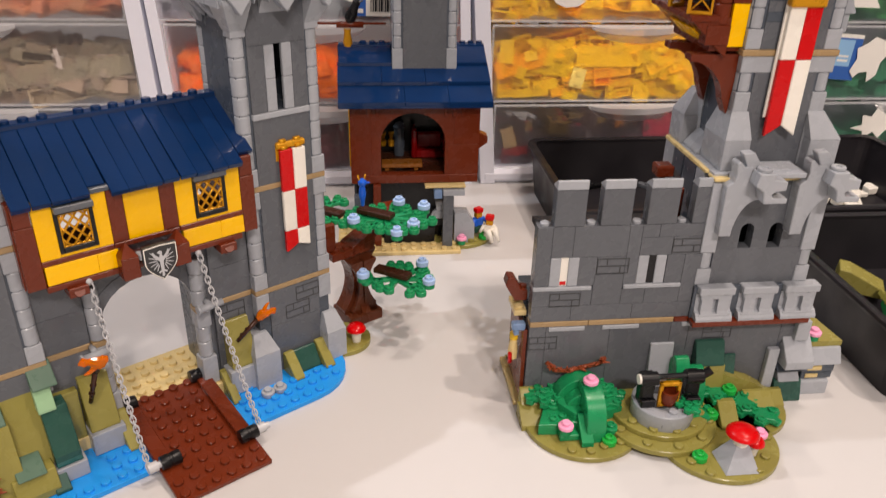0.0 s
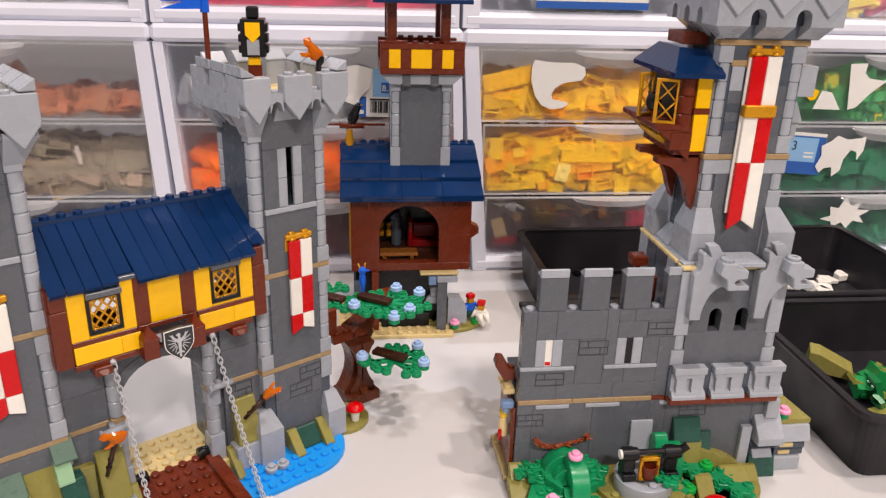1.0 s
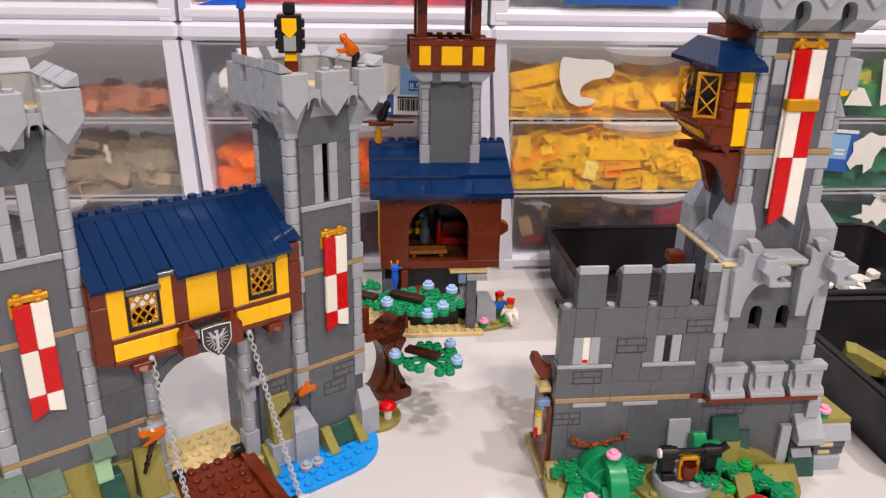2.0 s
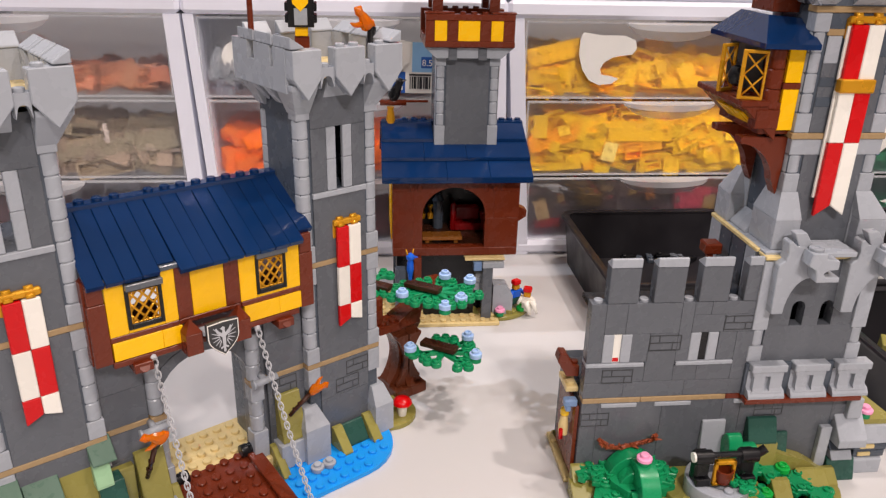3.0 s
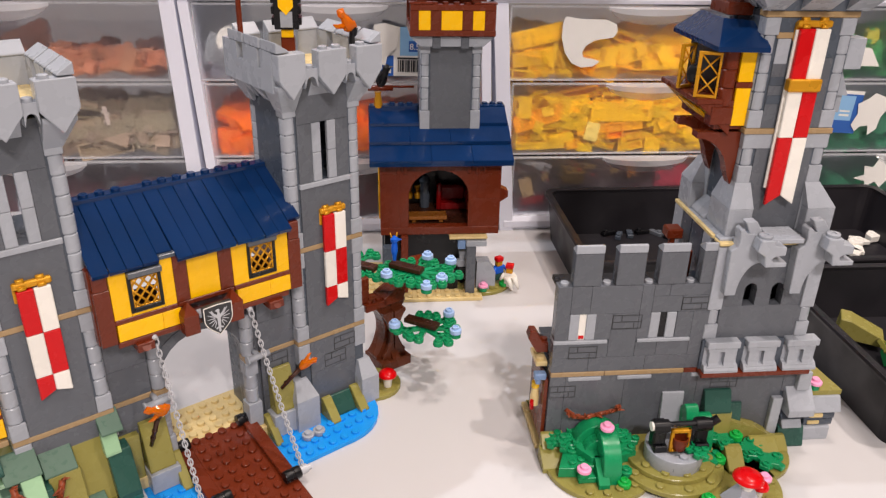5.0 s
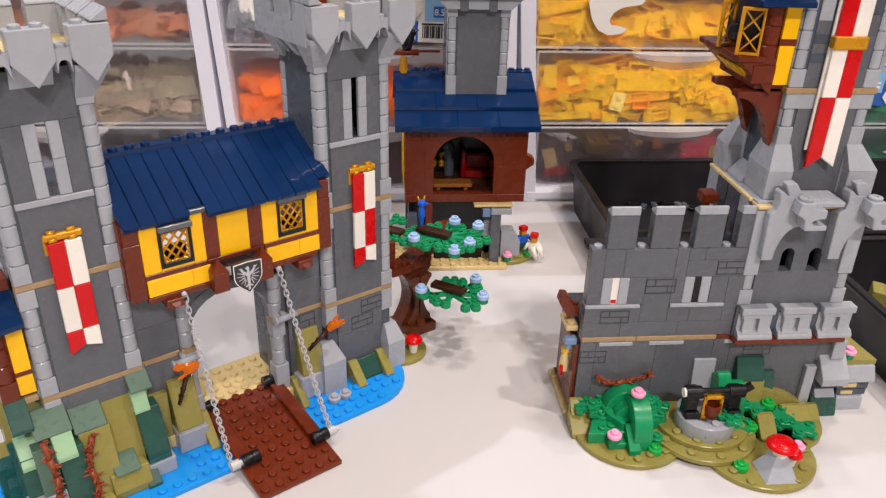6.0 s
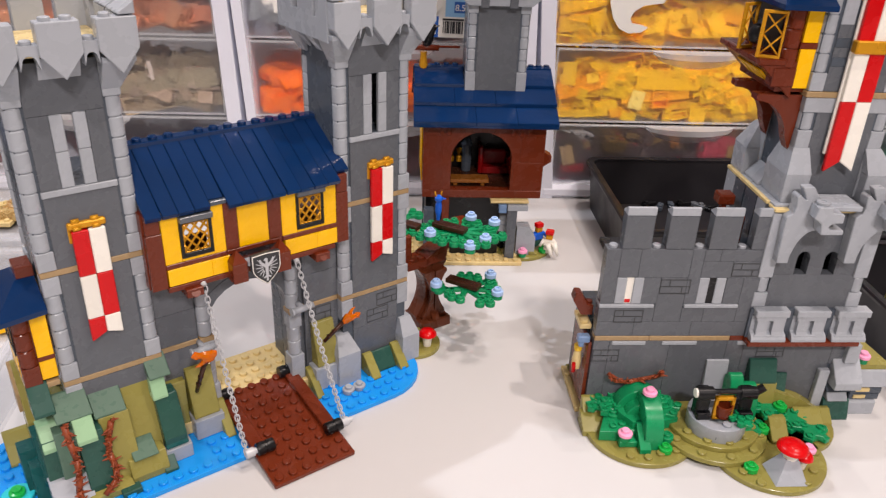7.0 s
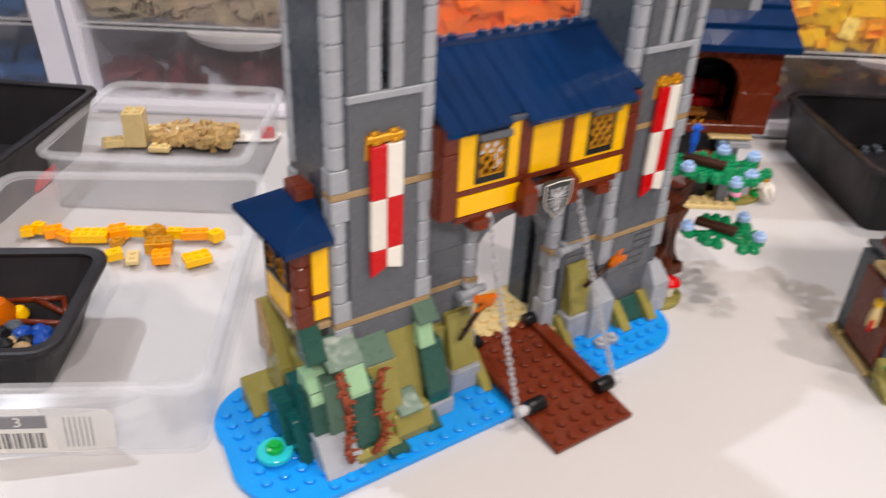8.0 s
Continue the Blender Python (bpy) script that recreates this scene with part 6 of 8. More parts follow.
part("goblets", bm, GOLD, HOUSE, "pearl-gold goblets", kind="stuff")
bm = bmesh.new()
lathe(bm, [(0.5, 7.6), (0.6, 9.6), (0.5, 10.2), (0.62, 10.6), (0.3, 11.2)], (4.8, 5.6, 0), 10)
part("armour_shape", bm, DKGREY2, HOUSE)
# roof in three courses
def house_course(y0, y1, z0, z1, xa, xb):
    bm = bmesh.new()
    prism(bm, [(y0, z0), (y0, z0 - 0.32), (y1 + 0.4, z1 - 0.42), (y1 + 0.4, z1)], 0, xa, xb)
    soften(bm, 0.06)
    return bm


house_roof = part("roof", house_course(-1.0, 1.3, 14.65, 15.75, -1.0, 13.0), NAVY, HOUSE, "navy blue roof in three overlapping courses")
for k, (y0, z0) in enumerate(((-1.0, 14.6), (1.0, 15.92), (3.0, 17.2))):
    edges = [(-1.0, 5.0, 9.0, 13.0), (-1.0, 3.0, 7.0, 13.0), (-0.9, 4.0, 10.0, 12.9)][k]
    for xa, xb in zip(edges, edges[1:]):
        if k == 2 and xa == 4.0:
            continue
        w = xb - xa

        def make(bm, w=w):
            prism(bm, [(0, 0), (0, 0.36), (2.6, 1.58), (2.6, 1.2)], 0, 0.004, w - 0.004)
            soften(bm, 0.04)
        piece("roof_tile", ("hroof", w), make, NAVY, house_roof, xa, y0, z0)
bm = bmesh.new()
box(bm, -0.9, 5.2, 18.3, 12.9, 6.4, 18.72, 0.04)
for x in (1.4, 2.3, 3.2, 10.9, 11.7, 12.5):
    stud(bm, x, 5.9, 18.72)
prism(bm, [(6.2, 18.5), (6.2, 18.1), (11.0, 14.4), (11.0, 14.8)], 0, -1.0, 13.0)
part("ridge_plate", bm, NAVY, house_roof)
# crossbow weather vane
bm = bmesh.new()
lathe(bm, [(0.5, 18.3), (0.42, 19.0), (0.3, 19.8), (0.36, 20.1)], (0.0, 5.5, 0), 12)
vane = part("vane_post", bm, GOLD, house_roof, "yellow-gold post with a brown crossbow")
bm = bmesh.new()
tube(bm, (-3.6, 5.5, 20.6), (3.6, 5.5, 20.6), 0.12, n=8)
tube(bm, (-1.0, 5.4, 20.5), (1.5, 5.4, 20.5), 0.3, n=8)
part("crossbow", bm, BROWN, vane)
bm = bmesh.new()
lathe(bm, [(0.2, 0.0), (0.5, 0.3), (0.55, 0.8), (0.4, 1.4), (0.34, 1.7), (0.38, 2.0), (0.2, 2.3)], (0.1, 5.3, 20.7), 12, Matrix.Rotation(radians(24), 3, "Y"))
tube(bm, (0.9, 5.2, 22.5), (1.5, 5.2, 22.7), 0.2, 0.05, 8)
part("raven", bm, BLACK, vane, "black bird figure shape")
# turret
bm = bmesh.new()
HT = 2.7
box(bm, 4.1, HT + 0.1, 15.0, 9.9, HT + 5, 25.4, 0.03)
turret = part("turret", bm, DKGREY2, HOUSE, "square grey turret with a timber lookout")
brick(turret, DKGREY, 5.0, HT, 16.0, 9.0, HT + 0.8, 25.4, "panel")
for x in (4.5, 9.5):
    brick(turret, LTGREY, x - 0.5, HT - 0.05, 16.6, x + 0.5, HT + 0.95, 18.9, "corner_brick")
    for i in range(5):
        log_brick(turret, x, HT + 0.45, 18.9 + 1.1 * i, 1.1)
    brick(turret, LTGREY, x - 0.5, HT - 0.05, 24.4, x + 0.5, HT + 0.95, 25.5, "corner_brick")
bm = bmesh.new()
prism(bm, [(4.0, 25.2), (10.0, 25.2), (11.0, 26.1), (11.0, 26.2), (3.0, 26.2), (3.0, 26.1)], 1, HT - 0.6, HT + 5)
part("corbel", bm, LTGREY, turret)
for x in (5.5, 8.2):
    brick(turret, DKGREY, x - 0.4, HT - 0.75, 25.0, x + 0.4, HT, 26.1, "corbel_gap")
B0 = HT - 1.0
bm = bmesh.new()
box(bm, 3.0, B0 + 0.1, 26.15, 11.0, HT + 6, 27.0)
box(bm, 3.0, HT + 5.2, 27.0, 11.0, HT + 6, 29.0)
lookout = part("lookout", bm, BROWN, turret, "red-brown and yellow lookout with a navy roof on posts")
for x0, x1, m in ((3.0, 3.8, BROWN), (3.8, 4.9, YELLOW), (4.9, 5.9, BROWN), (5.9, 7.85, YELLOW), (7.85, 8.85, BROWN), (8.85, 9.95, YELLOW), (9.95, 11.0, BROWN)):
    brick(lookout, m, x0, B0 - 0.02, 26.75, x1, B0 + 0.8, 28.5, "panel")
brick(lookout, BROWN, 2.95, B0 - 0.06, 26.2, 11.05, B0 + 0.8, 26.75, "beam")
brick(lookout, BROWN, 3.0, B0 - 0.06, 28.5, 11.0, B0 + 0.9, 29.05, "beam")
for x0 in (2.9, 8.9):
    brick(lookout, BROWN, x0, B0 - 0.05, 29.05, x0 + 2.2, B0 + 1.0, 29.25, "tile")
for x in (5.3, 6.3, 7.3, 8.3):
    for y, z in ((B0 + 0.4, 29.05), (HT + 5.5, 29.0)):
        piece("rail_stud", "railstud", lambda bm: stud(bm, 0, 0, 0), BROWN, lookout, x, y, z)
for x0 in (3.65, 8.75):
    for y in (B0 + 0.9, HT + 4.6):
        brick(lookout, BROWN, x0, y, 29.1, x0 + 0.95, y + 0.8, 32.7, "post")
for k in range(2):
    bm = bmesh.new()
    o = 0.9 - k * 1.0
    z = 32.7 + k * 1.2
    prism(bm, [(B0 - 1.0 + k * 1.3, z), (B0 - 1.0 + k * 1.3, z + 0.3), (HT + 2.5, z + 2.2 - k * 0.4), (HT + 6.5 - k, z + 0.3), (HT + 6.5 - k, z)], 0, 3.0 - 0.7 + 0.2 * k, 11.0 + 0.5 - 0.2 * k)
    part("lookout_roof", bm, NAVY, lookout, "navy pitched roof")
# plants and figures beside the house
green_plant(HOUSE, 13.0, 0.6, 0.4, mat=BRIGHTGREEN)
green_plant(HOUSE, 11.6, 0.2, 0.4, mat=OLIVE)
flower(HOUSE, 10.6, -0.6, 0.5)


def block_figure(name, x, y, z, turn, cols, label, category):
    """A small plain toy figure of stacked blocks; cols: colours from foot to hat."""
    bm = bmesh.new()
    shapes = ((-0.5, -0.3, 0.0, 0.5, 0.3, 0.75), (-0.55, -0.32, 0.75, 0.55, 0.32, 1.6), (-0.35, -0.3, 1.6, 0.35, 0.3, 2.15), (-0.42, -0.36, 2.15, 0.42, 0.36, 2.65))
    counts = []
    for s in shapes:
        n = len(bm.faces)
        box(bm, *s, 0.09)
        counts.append(len(bm.faces) - n)
    n = len(bm.faces)
    tube(bm, (0.5, -0.1, 1.5), (0.95, -0.35, 0.9), 0.2, 0.15, 8)
    tube(bm, (-0.5, -0.1, 1.5), (-0.9, -0.3, 0.8), 0.2, 0.15, 8)
    counts.append(len(bm.faces) - n)
    me = mesh_of(name, bm)
    for m in cols:
        me.materials.append(m)
    i = 0
    for k, c in enumerate(counts):
        for _ in range(c):
            me.polygons[i].material_index = min(k, len(cols) - 1) if k < 4 else 1
            i += 1
    ob = new(name, me)
    ob.matrix_world = pose(x * STUD, y * STUD, z * STUD, 0, 0, turn)
    return tagged(ob, label, category)


block_figure("toy_figure", 12.2, 69.9, 0.75, 30, (DKGREEN, BLUE, GOLD, RED), "small blue, yellow and red toy figure beside the stilt house", "toy figure")
block_figure("toy_figure", 13.2, 68.8, 0.42, -20, (WHITE, WHITE, GOLD, RED), "small white toy figure with a red hat on the grass", "toy figure")
block_figure("toy_figure", 8.2, 69.2, 2.0, 0, (BLACK, LTGREY, LTGREY, LTGREY), "small grey toy figure in the shade under the house", "toy figure")
bm = bmesh.new()
for sx, sy in ((0.0, 0.0), (0.7, 0.1)):
    tube(bm, (sx, sy, 1.4), (sx + 0.5, sy - 0.3, 0.05), 0.34, 0.12, 8)
solo("toy_wing", bm, WHITE, "white toy wing piece lying on the grass plate", "toy piece", 12.9, 68.2, 0.4)

# ---- toy tree ----
TREE = thing("toy_tree", "brown toy-brick tree with green leaf plates and pale blue blossoms", "toy tree", 0.0, 55.9, 0, 0)
bm = bmesh.new()
box(bm, -1.55, -1.5, 0.0, 1.5, 1.45, 0.95, 0.08)
trunk = part("trunk", bm, TRUNK, TREE, "dark red-brown trunk of hollow-curved arch bricks")
trunk.matrix_basis = pose(0, 0, 0, 0, 0, 32.2)


def curved_pier(x0, x1, y0, y1, z0, z1, lean, depth):
    """An arch brick on end: its outer face along x is hollowed in a smooth curve."""
    bm = bmesh.new()
    outer = x0 if lean < 0 else x1
    inner = x1 if lean < 0 else x0
    pts = [(inner, z0), (outer, z0), (outer, z0 + 0.25)]
    for i in range(1, 14):
        u = i / 14
        pts.append((outer - lean * depth * math.sin(math.pi * u) ** 0.8, z0 + 0.25 + (z1 - z0 - 0.5) * u))
    pts += [(outer, z1 - 0.25), (outer, z1), (inner, z1)]
    made = prism(bm, pts, 1, y0, y1)
    for f in made[2:]:
        f.smooth = True
    return part("arch_brick", bm, TRUNK, trunk)


curved_pier(-1.55, -0.02, -0.5, 0.95, 0.96, 6.3, -1, 0.95)
curved_pier(0.02, 1.5, -0.5, 0.95, 0.96, 6.3, 1, 0.85)
curved_pier(-1.1, -0.05, -1.0, -0.54, 0.96, 5.6, -1, 0.7)
curved_pier(0.05, 1.2, -1.05, -0.54, 0.96, 5.6, 1, 0.8)
bm = bmesh.new()
prism(bm, [(-1.5, 0.96)] + [(-1.5 + 0.85 * math.sin(math.pi / 2 * i / 10) , 0.96 + 4.2 * (1 - math.cos(math.pi / 2 * i / 10))) for i in range(1, 11)] + [(-0.5, 5.2), (-0.5, 0.96)], 0, -0.35, 0.4)
part("root", bm, TRUNK, trunk)
bm = bmesh.new()
box(bm, -2.7, -0.9, 6.2, -0.6, 0.9, 6.9, 0.06)
stud(bm, -2.1, -0.4, 6.9)
stud(bm, -1.2, -0.4, 6.9)
part("branch_stub", bm, BROWN, trunk, "red-brown studded branch stub")
bm = bmesh.new()
pts = [(-0.9, 6.3), (1.15, 6.3)] + [(1.15 + 3.0 * (1 - math.cos(math.pi / 2 * i / 10)), 6.3 + 2.9 * math.sin(math.pi / 2 * i / 10)) for i in range(1, 11)] + [(3.0, 9.3), (1.6, 8.6), (0.4, 7.6), (-0.9, 7.0)]
prism(bm, pts, 1, -0.9, 0.9)
soften(bm, 0.05)
part("limb", bm, BROWN, trunk, "red-brown spreading limb")
bm = bmesh.new()
box(bm, -3.0, -0.5, 6.9, -2.1, 0.5, 9.3, 0.1)
part("limb", bm, BROWN, trunk)

def blossom(parent, x, y, z):
    def make(bm):
        lathe(bm, [(0.42, 0), (0.5, 0.04), (0.5, 0.36), (0.46, 0.4)], (0, 0, 0), 16)
        lathe(bm, [(0.31, 0.38), (0.31, 0.6), (0.28, 0.63), (0.17, 0.63), (0.16, 0.5)], (0, 0, 0), 14)
    piece("blossom", "blossom", make, LILAC, parent, x, y, z)

    def cup(bm):
        lathe(bm, [(0.36, -0.4), (0.46, -0.34), (0.46, -0.02)], (0, 0, 0), 14)
    piece("leaf_stud", "leafcup", cup, GREEN, parent, x, y, z)


def canopy(x, y, z, arms, name="foliage"):
    """Leaf plates: flat arms that fork out from the middle and end in round hollow studs."""
    bm = bmesh.new()

    def arm(ax, ay, bx, by, w):
        d = Vector((bx - ax, by - ay, 0))
        n = Vector((-d.y, d.x, 0)).normalized() * w
        p = [Vector((ax, ay, 0)) - n, Vector((bx, by, 0)) - n * 0.8, Vector((bx, by, 0)) + n * 0.8, Vector((ax, ay, 0)) + n]
        prism(bm, [(q.x, q.y) for q in p], 2, z - 0.3, z)

    def tip(ax, ay):
        lathe(bm, [(0.38, z - 0.34), (0.42, z - 0.3), (0.42, z + 0.02), (0.38, z + 0.06)], (ax, ay, 0), 12)
        lathe(bm, [(0.3, z + 0.05), (0.3, z + 0.24), (0.26, z + 0.27), (0.16, z + 0.27), (0.15, z + 0.12)], (ax, ay, 0), 12)
    for a, ln in arms:
        ca, sa = math.cos(radians(a)), math.sin(radians(a))
        arm(x, y, x + ca * ln, y + sa * ln, 0.26)
        tip(x + ca * ln, y + sa * ln)
        for k, s, d in ((0.5, 1, 0.95), (0.68, -1, 0.9)):
            if ln * k < 1.2:
                continue
            px, py = x + ca * ln * k, y + sa * ln * k
            b = radians(a + s * 55)
            qx, qy = px + math.cos(b) * d, py + math.sin(b) * d
            arm(px, py, qx, qy, 0.2)
            tip(qx, qy)
    soften(bm, 0.03)
    return part(name, bm, GREEN, TREE, "green leaf plates with round stalk ends")


def branch_tile(parent, x, y, z, turn, ln=3.0):
    def make(bm):
        box(bm, -ln / 2, -0.46, 0, ln / 2, 0.46, 0.42, 0.06)
    piece("branch_tile", ("btile", ln), make, DKBROWN, parent, x, y, z, turn, label="dark brown branch tile")


top = canopy(2.4, -1.2, 9.6, ((-165, 3.4), (-130, 2.4), (-85, 2.2), (-48, 3.0), (-12, 3.6), (24, 3.3), (70, 2.2), (120, 2.0), (165, 3.0)))
for x, y, z in ((-0.1, -2.6, 9.9), (5.4, -0.4, 9.9), (3.5, 0.6, 9.9), (4.4, -3.0, 9.6), (3.1, -3.7, 9.3)):
    blossom(top, x, y, z)
branch_tile(top, 1.6, -1.1, 9.75, -32)
back = canopy(-2.6, 1.0, 9.4, ((-160, 2.2), (-60, 2.2), (60, 2.4), (140, 2.0)))
branch_tile(back, -2.2, 0.0, 9.5, -32)
low = canopy(3.1, -3.0, 5.3, ((-170, 2.4), (-110, 2.0), (-55, 3.0), (-10, 2.6), (35, 2.6), (100, 2.0)))
for x, y, z in ((0.5, -3.4, 5.6), (5.2, -1.8, 5.6), (5.5, -4.4, 5.4)):
    blossom(low, x, y, z)
branch_tile(low, 2.8, -2.95, 5.45, -32)
# blue bird on the tree
BIRD = thing("toy_bird", "small blue toy bird with a gold crest perched on the tree", "toy bird", 0.62, 55.2, 10.9, 12)
bm = bmesh.new()
lathe(bm, [(0.14, -0.5), (0.2, 0.0), (0.29, 0.4), (0.26, 0.9), (0.2, 1.15), (0.32, 1.28), (0.34, 1.52), (0.16, 1.72)], (0, 0, 0), 12)
prism(bm, [(0.3, 1.32), (0.62, 1.36), (0.3, 1.5)], 1, -0.1, 0.1)
part("body", bm, BLUE, BIRD)
bm = bmesh.new()
for k in (-0.26, 0.2):
    tube(bm, (k * 0.7, 0, 1.5), (k * 1.3, 0.05, 2.05), 0.09, 0.05, 6)
part("crest", bm, GOLD, BIRD, "gold crest feathers")
TOAD = thing("toy_toadstool", "small red toy toadstool with a white stem beside the gatehouse", "toy toadstool", -0.15, 51.5, 0)
toadstool(TOAD, 0, 0, 0.4, 0.78, 1.0)


# ---- room ----
def room_box(name, x0, y0, z0, x1, y1, z1, mat, label, category):
    bm = bmesh.new()
    box(bm, x0, y0, z0, x1, y1, z1, 0.02)
    ob = new(name, mesh_of(name, bm))
    ob.data.materials.append(mat)
    return tagged(ob, label, category, kind="structure")


FLOORZ = -92.0
room_box("floor", -320, -330, FLOORZ - 6, 330, 190, FLOORZ, FLOOR, "plain grey floor under the table", "floor")
# ceiling and walls stay out of view; they close the room and bounce light
room_box("ceiling", -320, -330, CEILING, 330, 190, CEILING + 6, WALL, "unseen white ceiling with round lamps, added to bounce light", "ceiling")
room_box("wall_north", -320, 178, FLOORZ, 330, 190, CEILING, WALL, "unseen white wall added to bounce light", "wall")
room_box("wall_south", -320, -330, FLOORZ, 330, -318, CEILING, WALL, "unseen white wall added to bounce light", "wall")
room_box("wall_east", 318, -318, FLOORZ, 330, 178, CEILING, WALL, "unseen white wall added to bounce light", "wall")
room_box("wall_west", -320, -318, FLOORZ, -308, 178, CEILING, WALL, "unseen white wall added to bounce light", "wall")

BULBGLOW = bpy.data.materials.new("bulb_glow")
BULBGLOW.use_nodes = True
bn = BULBGLOW.node_tree.nodes["Principled BSDF"]
bn.inputs["Emission Color"].default_value, bn.inputs["Emission Strength"].default_value = (1, 0.95, 0.9, 1), 6
# housings out of view; the front pair belongs to the added fill
for bx, by, watts, wide, tint in BULBS:
    lampthing = thing("ceiling_lamp", "white round spotlight out of view, placed for its light", "lamp", bx, by, CEILING, group="ceiling lamps")
    bm = bmesh.new()
    lathe(bm, [(5.2, 0), (5.0, -1.2), (4.2, -5.8), (3.9, -5.8), (3.9, -3.0)], (0, 0, 0), 24)
    part("housing", bm, CABINET, lampthing)
    bm = bmesh.new()
    lathe(bm, [(1.6, -4.2), (1.8, -4.6), (1.5, -5.2), (0.6, -5.6)], (0, 0, 0), 20)
    part("bulb", bm, BULBGLOW, lampthing, "glowing bulb")

# ---- table ----
table = thing("table", "large white table top on plain legs", "table", 0, 0, 0)
bm = bmesh.new()
box(bm, -120, -45, -4.0, 130, 130, 0.0, 0.4)
part("tabletop", bm, TABLE, table)
for x in (-112, 122):
    for y in (-40, 124):
        bm = bmesh.new()
        box(bm, x - 3, y - 3, FLOORZ, x + 3, y + 3, -4.0, 0.3)
        part("leg", bm, CABINET, table)


# ---- loose bricks ----
def loose_brick(bm, c, size, rot):
    """One small brick, hollow below, with studs on top, turned anyhow."""
    sx, sy, sz = size
    m = Matrix.Translation(c) @ Euler(rot).to_matrix().to_4x4()
    w, deck = 0.19, sz / 2 - 0.18

    def ring(a, b, z):
        return [bm.verts.new(m @ Vector((sa * a, sb * b, z))) for sa, sb in ((-1, -1), (1, -1), (1, 1), (-1, 1))]
    top, foot = ring(sx / 2, sy / 2, sz / 2), ring(sx / 2, sy / 2, -sz / 2)
    rim, deep = ring(sx / 2 - w, sy / 2 - w, -sz / 2), ring(sx / 2 - w, sy / 2 - w, deck)
    bm.faces.new(top)
    bm.faces.new(deep[::-1])
    for i in range(4):
        j = (i + 1) % 4
        bm.faces.new([foot[i], foot[j], top[j], top[i]])
        bm.faces.new([foot[j], foot[i], rim[i], rim[j]])
        bm.faces.new([rim[j], rim[i], deep[i], deep[j]])
    for i in range(int(sx)):
        for j in range(int(sy)):
            x, y = (i + 0.5) * sx / int(sx) - sx / 2, (j + 0.5) * sy / int(sy) - sy / 2
            lo = [bm.verts.new(m @ Vector((x + 0.3 * math.cos(q), y + 0.3 * math.sin(q), sz / 2))) for q in (0, 0.9, 1.8, 2.7, 3.6, 4.5, 5.4)]
            hi = [bm.verts.new(m @ Vector((x + 0.3 * math.cos(q), y + 0.3 * math.sin(q), sz / 2 + 0.21))) for q in (0, 0.9, 1.8, 2.7, 3.6, 4.5, 5.4)]
            for q in range(7):
                bm.faces.new([lo[q], lo[(q + 1) % 7], hi[(q + 1) % 7], hi[q]])
            bm.faces.new(hi)


SIZES = [(2, 1, 1.2), (2, 2, 1.2), (4, 1, 1.2), (3, 2, 0.4), (4, 2, 1.2), (1, 1, 1.2), (2, 1, 0.4), (6, 1, 0.4), (3, 1, 1.2), (4, 1, 0.4), (2, 2, 0.4), (1, 1, 1.2), (2, 1, 1.2), (1, 1, 0.4), (8, 1, 1.2)]


